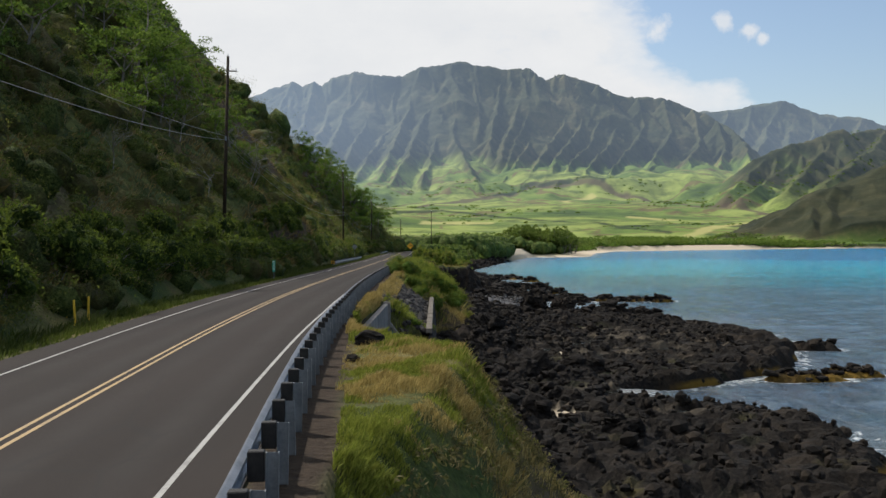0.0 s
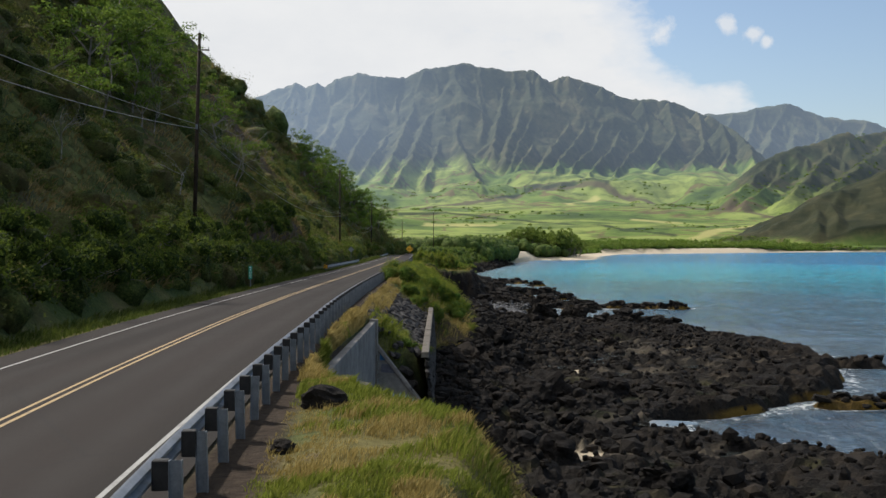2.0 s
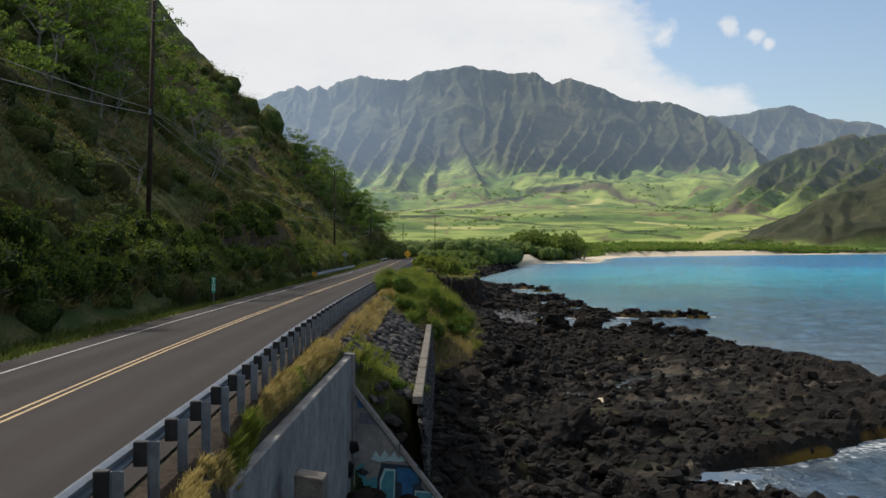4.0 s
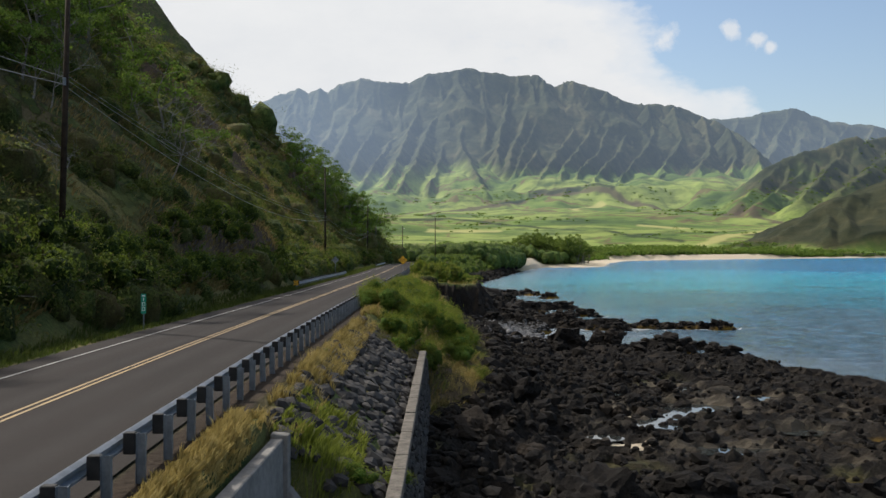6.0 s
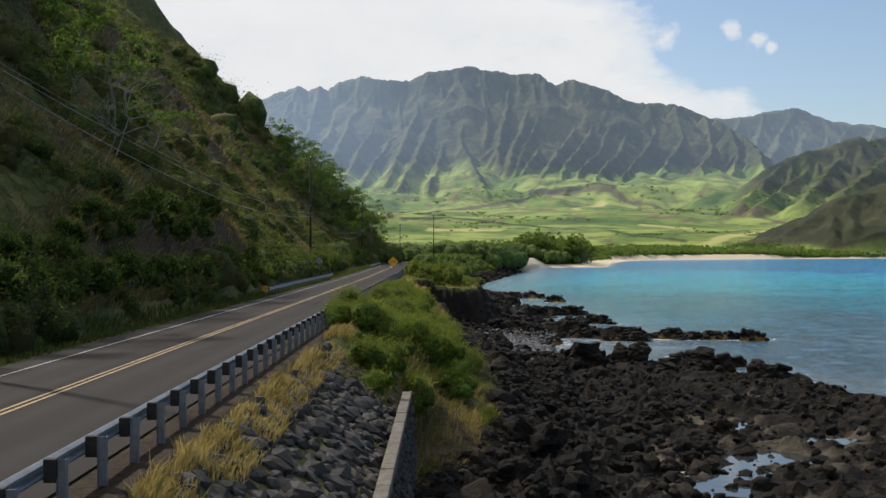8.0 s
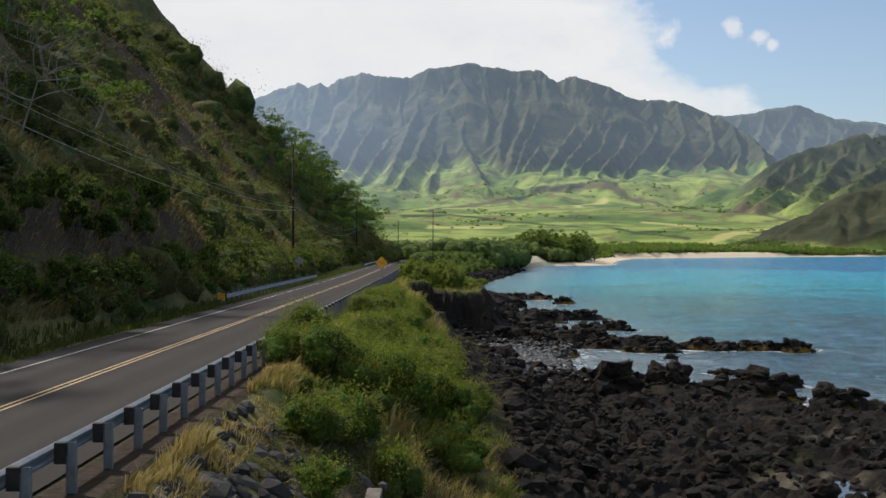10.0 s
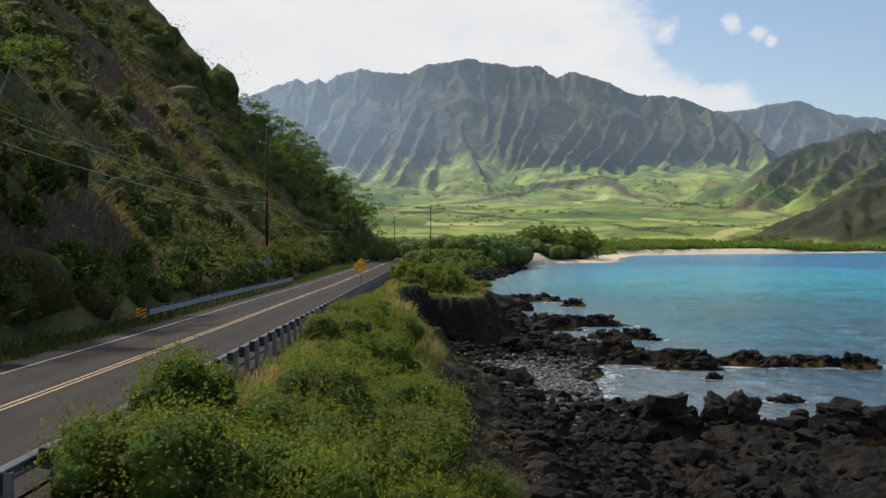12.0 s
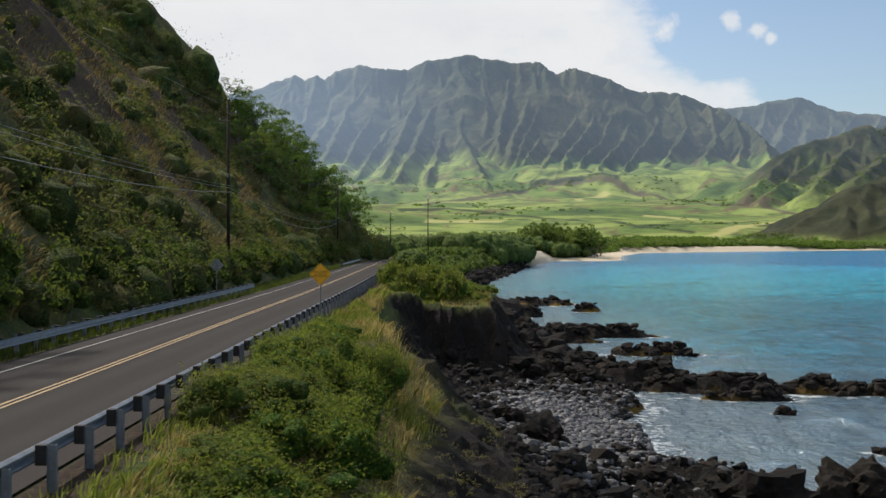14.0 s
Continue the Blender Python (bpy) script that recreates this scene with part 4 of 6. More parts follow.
def build_sea():
    xs = np.concatenate([np.arange(-10, 60, 0.8), np.geomspace(61, 5200, 60)])
    ys = np.concatenate([np.arange(-60, 40, 5), np.arange(40, 260, 0.8), np.geomspace(262, 1750, 80)])
    x, y = np.meshgrid(xs, ys)
    sd = land(x, y)[2]
    zz = land(x, y)[0]
    # how close a rock or the land is
    close = np.maximum(1 - step(0, 5, -sd), step(-1.5, -0.3, zz)) * (1 - step(600, 760, y)) + (1 - step(0, 14, -sd)) * step(600, 760, y)
    z = (0.13 * fbm(x / 3.4, y / 1.9, 2, 151) + 0.10 * fbm(x / 9, y / 5, 2, 153)) * (1 - step(220, 420, y)) * (0.35 + 0.65 * step(0, 6, -sd))
    n = len(xs)
    i = np.arange(len(ys) - 1)[:, None] * n + np.arange(n - 1)[None]
    quads = np.stack([i, i + 1, i + n + 1, i + n], -1).reshape(-1, 4)
    ob = new("water", fast_mesh("water", np.stack([x, y, z], -1).reshape(-1, 3), quads, M["water"], True, dict(shore=close, sky_sheen=(1 - step(2, 26 + 0.06 * (y - 170), -sd)) * step(120, 170, y) * (1 - step(640, 720, y)))))
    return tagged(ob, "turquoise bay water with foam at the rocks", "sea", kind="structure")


build_sea()
for px_, py_, pa, pb, pz in POOLS:
    a = np.linspace(0, 2 * math.pi, 33)[:-1]
    ring = np.stack([px_ + pa * 1.25 * np.cos(a), py_ + pb * 1.25 * np.sin(a), np.full(32, pz + 0.09)], -1)
    bm = bmesh.new()
    bm.faces.new([bm.verts.new(p) for p in ring])
    tagged(new("tide_pool", bm_mesh("tide_pool", bm, M["pool"])), "still tide pool mirroring the sky between lava rocks", "tide pool", "tide pools on the shelf", "structure")


EDGE_SHIFT = table([(-120, -0.33), (16, -0.33), (30, -0.2), (50, 0.0), (80, 0.05), (120, 0.0)], 2)
RAIL_SHIFT = table([(-120, 0), (13, 0), (20, -0.12), (29, -0.22), (38, -0.14), (50, 0)], 2)


def strip(name, y0, y1, a, b, lift, mat, dy=1.0, label="", category="", kind="structure", parent=None, shift=None):
    ys = np.arange(y0, y1 + dy / 2, dy)
    cols = np.linspace(a, b, max(2, int(abs(b - a) / 0.6) + 1))
    y = np.repeat(ys[:, None], len(cols), 1)
    slope = np.gradient(road_x(ys), ys)[:, None]
    x = road_x(y) + cols[None] / np.sqrt(1 + slope**2) * (1 + slope**2) + (shift(y) if shift else 0.0)
    z = road_z(y) + lift - 0.012 * np.abs(cols[None])
    n = len(cols)
    i = np.arange(len(ys) - 1)[:, None] * n + np.arange(n - 1)[None]
    quads = np.stack([i, i + 1, i + n + 1, i + n], -1).reshape(-1, 4)
    me = fast_mesh(name, np.stack([x, y, z], -1).reshape(-1, 3), quads, mat, True, dict(across=np.repeat(cols[None], len(ys), 0)))
    ob = new(name, me)
    if parent:
        ob.parent = parent
        return ob
    return tagged(ob, label, category, kind=kind)


road = strip("road", -60, 620, -4.3, 4.15, 0.0, M["asphalt"], label="worn grey two-lane asphalt coast road", category="road")
strip("centre_line", -60, 620, -0.165, -0.075, 0.005, M["yellow_line"], parent=road)
strip("centre_line", -60, 620, 0.075, 0.165, 0.005, M["yellow_line"], parent=road)
strip("edge_line", -60, 620, -3.19, -3.10, 0.005, M["white_line"], parent=road)
strip("edge_line", -60, 620, 3.42, 3.51, 0.005, M["white_line"], parent=road, shift=EDGE_SHIFT)
# ---------------------------------------------------------------- guard rails
STEP = 1.905


def along(y, v):
    """A place v metres to the right of the road's middle, and the road's heading there."""
    s = float(road_x(y + 0.5) - road_x(y - 0.5))
    k = math.sqrt(1 + s * s)
    return Vector((float(road_x(y)) + v * k + (float(RAIL_SHIFT(y)) if v > 0 else 0.0), y, float(road_z(y)))), math.atan2(-s, 1)


def post_mesh():
    bm = bmesh.new()
    box(bm, -0.072, 0, 0.02, 0.010, 0.10, 1.44)
    box(bm, 0.072, 0, 0.02, 0.010, 0.10, 1.44)
    box(bm, 0, 0, 0.02, 0.134, 0.009, 1.44)
    return bm_mesh("post", bm, M["post"])


def block_mesh():
    bm = bmesh.new()
    box(bm, 0, 0, 0, 0.20, 0.15, 0.36, 0.012)
    return bm_mesh("blockout", bm, M["block"])


def beam_mesh(y0, y1, v, side):
    """Corrugated beam of W section along the road; side: which way its face looks."""
    prof = [(0.0, -0.155), (0.022, -0.145), (0.083, -0.105), (0.083, -0.065), (0.012, -0.02), (0.012, 0.02), (0.083, 0.065), (0.083, 0.105), (0.022, 0.145), (0.0, 0.155)]
    prof = [(a - 0.083, z) for a, z in prof] + [(a - 0.083 - 0.004, z) for a, z in prof[::-1]]
    ys = np.arange(y0, y1 + 0.01, STEP / 2)
    co, n = [], len(prof)
    for y in ys:
        p, _ = along(y, v)
        co += [(p.x + side * a, p.y, p.z + 0.545 + z) for a, z in prof]
    q = [(r * n + k, r * n + (k + 1) % n, (r + 1) * n + (k + 1) % n, (r + 1) * n + k) for r in range(len(ys) - 1) for k in range(n)]
    return fast_mesh("beam", co, q, M["galv_shaded"] if side > 0 else M["galv_skylit"])


def guardrail(y0, count, v, side, label, far=False):
    ob = thing("guardrail", Matrix.Identity(4), label, "guardrail", "guardrails along the road")
    part("beam", beam_mesh(y0 - 0.6, y0 + STEP * (count - 1) + 0.6, v - side * 0.30, side), ob, "corrugated galvanised steel beam")
    for k in range(count):
        y = y0 + STEP * k
        p, turn = along(y, v)
        lean = pose(0, 0, 0, random.uniform(-1.2, 1.2), random.uniform(-1.5, 1.5), math.degrees(turn))
        part("post", POST, ob, at=Matrix.Translation(p + Vector((0, 0, random.uniform(-0.012, 0.012)))) @ lean)
        part("blockout", BLOCK, ob, at=Matrix.Translation((p.x - side * 0.178, p.y, p.z + 0.575)) @ pose(0, 0, 0, 0, 0, math.degrees(turn)))
    return ob


POST, BLOCK = post_mesh(), block_mesh()
guardrail(15.436 - 6 * STEP, 130, 4.72, 1, "grey steel guardrail with black blocks on the seaward road edge")
guardrail(151.5, 28, -5.0, -1, "grey steel guardrail below the hillside, striped end marker")
guardrail(286, 25, -4.5, -1, "short grey steel guardrail at the bend under the hill")


def marker():
    p, turn = along(150.4, -4.95)
    ob = thing("object_marker", Matrix.Translation(p) @ pose(0, 0, 0, 0, 0, 0), "yellow and black striped marker at the guardrail end", "road marker")
    bm = bmesh.new()
    box(bm, 0, 0, 0.52, 0.52, 0.03, 0.52, 0.008)
    part("panel", bm_mesh("panel", bm, M["yellow_sign"]), ob)
    for k in (-1, 0, 1):
        bm = bmesh.new()
        bm.faces.new([bm.verts.new(q) for q in ((-0.25, -0.0195, 0.30 + 0.2 + 0.17 * k - 0.14), (0.25, -0.0195, 0.30 + 0.2 + 0.17 * k + 0.10), (0.25, -0.0195, 0.38 + 0.2 + 0.17 * k + 0.10), (-0.25, -0.0195, 0.38 + 0.2 + 0.17 * k - 0.14))])
        part("stripe", bm_mesh("stripe", bm, M["sign_black"]), ob)
    bm = bmesh.new()
    box(bm, 0, 0.04, 0.2, 0.07, 0.05, 0.8)
    part("post", bm_mesh("post", bm, M["post"]), ob)


marker()

# ---------------------------------------------------------------- signs, posts


def gz(x, y):
    return float(ground_z(x, y)[0])


def letters(text, size, mat, name="letter"):
    cu = bpy.data.curves.new(name, "FONT")
    cu.body, cu.size, cu.align_x, cu.align_y, cu.extrude = text, size, "CENTER", "CENTER", 0.001
    tmp = bpy.data.objects.new(name, cu)
    me = bpy.data.meshes.new_from_object(tmp)
    bpy.data.objects.remove(tmp)
    me.materials.append(mat)
    return me


def warning_sign():
    x, y, zc = -7.05, 163.4, 11.0
    z0 = gz(x, y)
    ob = thing("warning_sign", Matrix.Translation((x, y, z0)), "yellow diamond warning sign reading fallen rocks on a post", "road sign")
    h = zc - z0
    bm = bmesh.new()
    box(bm, 0, 0.045, h / 2, 0.05, 0.05, h + 0.5)
    part("post", bm_mesh("post", bm, M["post"]), ob)
    bm = bmesh.new()
    box(bm, 0, 0, h, 0.762, 0.006, 0.762, 0, Matrix.Rotation(radians(45), 4, "Y"))
    es = [e for e in bm.edges if abs((e.verts[0].co - e.verts[1].co).y) > 0.004]
    bmesh.ops.bevel(bm, geom=es, offset=0.04, segments=3, affect="EDGES")
    plate = part("plate", bm_mesh("plate", bm, M["yellow_sign"]), ob, "yellow reflective plate")
    for k, text in ((0.085, "FALLEN"), (-0.085, "ROCKS")):
        part("lettering", letters(text, 0.185, M["sign_black"]), plate, "black capital letters", Matrix.Translation((0, -0.006, h + k)) @ pose(0, 0, 0, 90, 0, 0))
    bm = bmesh.new()
    for a in range(4):
        r = Matrix.Rotation(radians(45 + 90 * a), 4, "Y")
        v = [r @ Vector(q) + Vector((0, -0.0045, h)) for q in ((-0.34, 0, 0.335), (0.34, 0, 0.335), (0.34, 0, 0.35), (-0.34, 0, 0.35))]
        bm.faces.new([bm.verts.new(q) for q in v])
    part("border", bm_mesh("border", bm, M["sign_black"]), plate)


def mile_marker():
    x, y = -16.0, 93.6
    z0 = gz(x, y)
    ob = thing("mile_marker", Matrix.Translation((x, y, z0)), "narrow green mile marker plate with white figures on the verge", "road sign")
    bm = bmesh.new()
    box(bm, 0, 0, 9.55 - z0, 0.27, 0.006, 1.0, 0.002)
    plate = part("plate", bm_mesh("plate", bm, M["green_sign"]), ob)
    for k, (w, h) in enumerate(((0.16, 0.07), (0.05, 0.16), (0.13, 0.16), (0.13, 0.16))):
        bm = bmesh.new()
        zc = 9.55 - z0 + (0.40, 0.22, -0.02, -0.27)[k]
        box(bm, 0, -0.005, zc, w, 0.003, h)
        if k > 1:
            bmesh.ops.delete(bm, geom=list(bm.verts), context="VERTS")
            for dx, dz, sw, sh in ((-w / 2, 0, 0.03, h), (w / 2, 0, 0.03, h), (0, h / 2, w, 0.03), (0, -h / 2, w, 0.03)):
                box(bm, dx, -0.005, zc + dz, sw, 0.003, sh)
        part("figure", bm_mesh("figure", bm, M["sign_white"]), plate, "white bar")
    bm = bmesh.new()
    box(bm, 0, 0.03, (9.4 - z0) / 2, 0.06, 0.03, 9.4 - z0 + 0.4)
    part("post", bm_mesh("post", bm, M["post"]), ob)


def sign_back():
    x, y, zc = -18.5, 190.5, 10.75
    z0 = gz(x, y)
    ob = thing("road_sign", Matrix.Translation((x, y, z0)), "grey back of a diamond sign on a steel post", "road sign")
    bm = bmesh.new()
    box(bm, 0, 0, zc - z0, 0.762, 0.006, 0.762, 0, Matrix.Rotation(radians(45), 4, "Y"))
    part("plate", bm_mesh("plate", bm, M["sign_back"]), ob)
    bm = bmesh.new()
    box(bm, 0, -0.03, (zc - z0) / 2, 0.05, 0.045, zc - z0 + 0.6)
    part("post", bm_mesh("post", bm, M["post"]), ob)


def far_sign():
    x, y = -22.5, 352.0
    z0 = gz(x, y)
    ob = thing("guide_sign", Matrix.Translation((x, y, z0)), "small green guide sign on two posts at the bend", "road sign")
    bm = bmesh.new()
    box(bm, 0, 0, 2.3, 1.5, 0.02, 1.1, 0.01)
    part("plate", bm_mesh("plate", bm, M["green_sign"]), ob)
    for k in (-0.5, 0.5):
        bm = bmesh.new()
        box(bm, k, 0.04, 1.0, 0.07, 0.05, 3.0)
        part("post", bm_mesh("post", bm, M["post"]), ob)


warning_sign(), mile_marker(), sign_back(), far_sign()
bm = bmesh.new()
box(bm, 0, 0, 0.48, 0.10, 0.035, 1.3, 0.012)
YP = bm_mesh("yellow_delineator", bm, M["yellow_post"])
for x, y, t in ((-15.95, 45.4, 2), (-15.45, 45.1, -3), (-15.75, 47.4, 1)):
    ob = new("delineator_post", YP)
    ob.matrix_world = Matrix.Translation((x, y, gz(x, y))) @ pose(0, 0, 0, 0, t, 0)
    tagged(ob, "slim yellow plastic marker post on the verge", "marker post", "yellow marker posts")

# ---------------------------------------------------------------- utility poles and lines
POLES = [(-16.5, -26.0, 28.0, 0.6, 1), (-20.75, 95.0, 28.4, 1.6, 1), (-23.3, 215.0, 26.3, 0.0, 2), (-27.4, 335.0, 24.8, 0.5, 2), (-24.5, 455.0, 22.0, 0.0, 1), (-8.0, 338.0, 21.8, 0.0, 0)]


def utility_pole(x, y, top, lean, arms):
    z0 = gz(x, y) - 0.4
    ob = thing("utility_pole", Matrix.Translation((x, y, z0)) @ pose(0, 0, 0, 0, lean, 0), "tall dark wooden utility pole with short crossarm", "utility pole", "utility poles along the road")
    h = top - z0
    bm = bmesh.new()
    rod(bm, (0, 0, 0), (0, 0, h), 0.18 if arms else 0.13, 0.12 if arms else 0.09, 12)
    part("pole", bm_mesh("pole", bm, M["pole"], True), ob)
    for k in range(arms):
        zc = h - 1.35 - 0.7 * k
        bm = bmesh.new()
        box(bm, (0.35 if k == 0 else -0.35), -0.14, zc, 1.0, 0.09, 0.11, 0.01)
        arm = part("crossarm", bm_mesh("crossarm", bm, M["bark"]), ob, "grey wooden crossarm")
        bm = bmesh.new()
        rod(bm, ((0.78 if k == 0 else -0.78), -0.14, zc + 0.05), ((0.78 if k == 0 else -0.78), -0.14, zc + 0.25), 0.05, 0.035)
        part("insulator", bm_mesh("insulator", bm, M["sign_white"]), arm, "pale insulator")
    bm = bmesh.new()
    rod(bm, (0, 0, h), (0, 0, h + 0.2), 0.05, 0.04)
    part("insulator", bm_mesh("insulator", bm, M["sign_white"]), ob, "pale insulator")
    if arms:
        bm = bmesh.new()
        box(bm, 0, -0.2, h - 7.4, 0.16, 0.1, 0.4, 0.01)
        part("bracket", bm_mesh("bracket", bm, M["post"]), ob)
    return ob


for p in POLES:
    utility_pole(*p)


def cable(a, b, sag, r, label):
    n = 28
    bm = bmesh.new()
    prev = None
    a, b = Vector(a), Vector(b)
    for k in range(n + 1):
        t = k / n
        p = a.lerp(b, t) - Vector((0, 0, 4 * sag * t * (1 - t)))
        ring = [bm.verts.new(p + Vector((r * math.cos(q), 0, r * math.sin(q)))) for q in (0, 1.57, 3.14, 4.71)]
        if prev:
            for i in range(4):
                bm.faces.new((prev[i], prev[(i + 1) % 4], ring[(i + 1) % 4], ring[i]))
        prev = ring
    tagged(new("cable", bm_mesh("cable", bm, M["wire"], True)), label, "cable", "overhead cables between poles")


LOW = [(-16.3, -26, 20.6), (-20.85, 95, 20.9), (-23.2, 215, 17.3), (-27.3, 335, 16.6), (-24.4, 455, 15.5)]
for k in range(4):
    a, b = Vector(LOW[k]), Vector(LOW[k + 1])
    for dz, sag, r in ((0.0, 2.4, 0.024), (0.38, 1.6, 0.020)) + (((0.62, 1.5, 0.014),) if k else ()):
        cable(a + Vector((0.15, 0, dz)), b + Vector((0.15, 0, dz)), sag, r, "sagging overhead communication cable between utility poles")
    pa, pb = POLES[k], POLES[k + 1]
    cable((pa[0] + 0.75, pa[1] - 0.14, pa[2] - 1.0), (pb[0] + 0.75, pb[1] - 0.14, pb[2] - 1.0), 2.0, 0.009, "thin overhead power conductor between utility poles")
# ---------------------------------------------------------------- rocks
RNG = np.random.default_rng(7)


def lump(seed, sub=2, rough=0.25, flat=0.75):
    """A rough stone of unit size: corners and triangles."""
    bm = bmesh.new()
    bmesh.ops.create_icosphere(bm, subdivisions=sub, radius=1.0)
    off = Vector((seed * 7.3, seed * 3.1, -seed * 5.7))
    for v in bm.verts:
        d = noise.noise(v.co * 1.1 + off) * rough * 1.6 + noise.noise(v.co * 2.7 + off) * rough * 0.7
        d += noise.noise(v.co * 6.1 + off) * rough * 0.35
        if sub > 3:
            d += noise.noise(v.co * 10 + off) * rough * 0.30 + noise.noise(v.co * 19 + off) * rough * 0.22
        c = v.co * (1 + d)
        c = c * (1 - 0.28) + Vector((math.copysign(min(abs(c.x), 0.72), c.x), math.copysign(min(abs(c.y), 0.72), c.y), math.copysign(min(abs(c.z), 0.62), c.z))) * 0.36
        v.co = Vector((c.x, c.y, c.z * flat))
    bm.verts.index_update()
    co = np.array([v.co[:] for v in bm.verts])
    tri = np.array([[v.index for v in f.verts] for f in bm.faces])
    bm.free()
    return co, tri


def turned(co, size, yaw, tilt, squash=None):
    """Copies of one lump, as arrays: size (n,3), yaw and tilt (n)."""
    c = co[None] * size[:, None, :]
    ct, st = np.cos(tilt)[:, None], np.sin(tilt)[:, None]
    y, z = c[..., 1] * ct - c[..., 2] * st, c[..., 1] * st + c[..., 2] * ct
    cy, sy = np.cos(yaw)[:, None], np.sin(yaw)[:, None]
    return np.stack([c[..., 0] * cy - y * sy, c[..., 0] * sy + y * cy, z], -1)


def joined(name, sets, mat, label, category, parent=None):
    vs, fs, n = [], [], 0
    for co, tri in sets:
        k, m = co.shape[:2]
        vs.append(co.reshape(-1, 3))
        fs.append((tri[None] + (np.arange(k) * m)[:, None, None] + n).reshape(-1, 3))
        n += k * m
    ob = new(name, fast_mesh(name, np.concatenate(vs), np.concatenate(fs), mat, False))
    if parent:
        ob.parent = parent
        ob["kind"] = "stuff"
        if label:
            ob["label"] = label
        return ob
    return tagged(ob, label, category, kind="stuff")


def shelf_points(n, y0, y1, seed, reach=9.0, bias=1.6):
    r = np.random.default_rng(seed)
    y = r.uniform(y0, y1, n)
    x0, x1 = bank_foot(y) - 0.6, np.minimum(shore(y), bank_foot(y) + reach)
    x = x0 + (x1 - x0) * r.uniform(0, 1, n) ** bias
    return x, y, r


def rubble():
    sets = []
    for k in range(5):
        co, tri = lump(20 + k, 1, 0.35, 0.8)
        x, y, r = shelf_points(760, 28, 205, 300 + k, 30, 2.3)
        s = np.exp(r.normal(-1.55, 0.45, len(x)))
        keep = ~((np.abs(x - 7) < 5.5) & (np.abs(y - 182) < 9))
        x, y, s = x[keep], y[keep], s[keep]
        z = ground_z(x, y)
        keep = (z > 0.1) & (z < 4.6)
        x, y, s, z = x[keep], y[keep], s[keep], z[keep]
        size = s[:, None] * r.uniform(0.75, 1.25, (len(s), 3))
        c = turned(co, size, r.uniform(0, 6.3, len(s)), r.uniform(-0.5, 0.5, len(s)))
        sets.append((c + np.stack([x, y, z + 0.25 * s], -1)[:, None], tri))
    for k in range(5):
        co, tri = lump(30 + k, 0 + 1, 0.4, 0.8)
        bm = bmesh.new()
        bmesh.ops.create_icosphere(bm, subdivisions=1, radius=1.0)
        for v in bm.verts:
            v.co *= 1 + 0.35 * noise.noise(v.co * 2.1 + Vector((k * 5.1, 0, 0)))
        bm.verts.index_update()
        co, tri = np.array([v.co[:] for v in bm.verts]), np.array([[v.index for v in f.verts] for f in bm.faces])
        bm.free()
        x, y, r = shelf_points(950, 40, 170, 330 + k, 30, 2.0)
        z = ground_z(x, y)
        keep = (z > 0.15) & (z < 4.6)
        x, y, z = x[keep], y[keep], z[keep]
        s = np.exp(r.normal(-2.05, 0.4, len(x)))
        size = s[:, None] * r.uniform(0.7, 1.4, (len(s), 3))
        c = turned(co, size, r.uniform(0, 6.3, len(s)), r.uniform(-0.6, 0.6, len(s)))
        sets.append((c + np.stack([x, y, z + 0.2 * s], -1)[:, None], tri))
    # broken tops of the reefs standing in the water
    for k in range(4):
        co, tri = lump(40 + k, 2, 0.5, 0.7)
        r = np.random.default_rng(360 + k)
        xs, ys, ss = [], [], []
        for rx, ry, ra, rb, rh in REEFS:
            n = int(3 + ra * 1.3)
            a, d = r.uniform(0, 6.3, n), r.uniform(0, 1, n) ** 0.6
            xs += list(rx + ra * 0.9 * d * np.cos(a))
            ys += list(ry + rb * 0.9 * d * np.sin(a))
            ss += list(r.uniform(0.25, 0.75, n) * min(1.0, 0.45 + 0.4 * rh))
        x, y, s = np.array(xs), np.array(ys), np.array(ss)
        z = np.maximum(ground_z(x, y), -0.1)
        size = s[:, None] * r.uniform(0.75, 1.35, (len(s), 3))
        c = turned(co, size, r.uniform(0, 6.3, len(s)), r.uniform(-0.5, 0.5, len(s)))
        sets.append((c + np.stack([x, y, z + 0.12 * s], -1)[:, None], tri))
    # tumbled rocks along the shore towards the beach
    for k in range(3):
        co, tri = lump(45 + k, 2, 0.45, 0.75)
        r = np.random.default_rng(380 + k)
        y = r.uniform(212, 600, 170)
        x = shore(y) - r.uniform(-1.5, 6.0, 170) * (0.5 + 0.5 * r.uniform(0, 1, 170))
        s = np.exp(r.normal(-0.35, 0.4, 170))
        z = np.maximum(ground_z(x, y), -0.2)
        c = turned(co, s[:, None] * r.uniform(0.7, 1.5, (170, 3)), r.uniform(0, 6.3, 170), r.uniform(-0.5, 0.5, 170))
        sets.append((c + np.stack([x, y, z + 0.15 * s], -1)[:, None], tri))
    joined("lava_rubble", sets, M["boulders"], "black lava rubble strewn over the rock shelf", "rubble")


rubble()


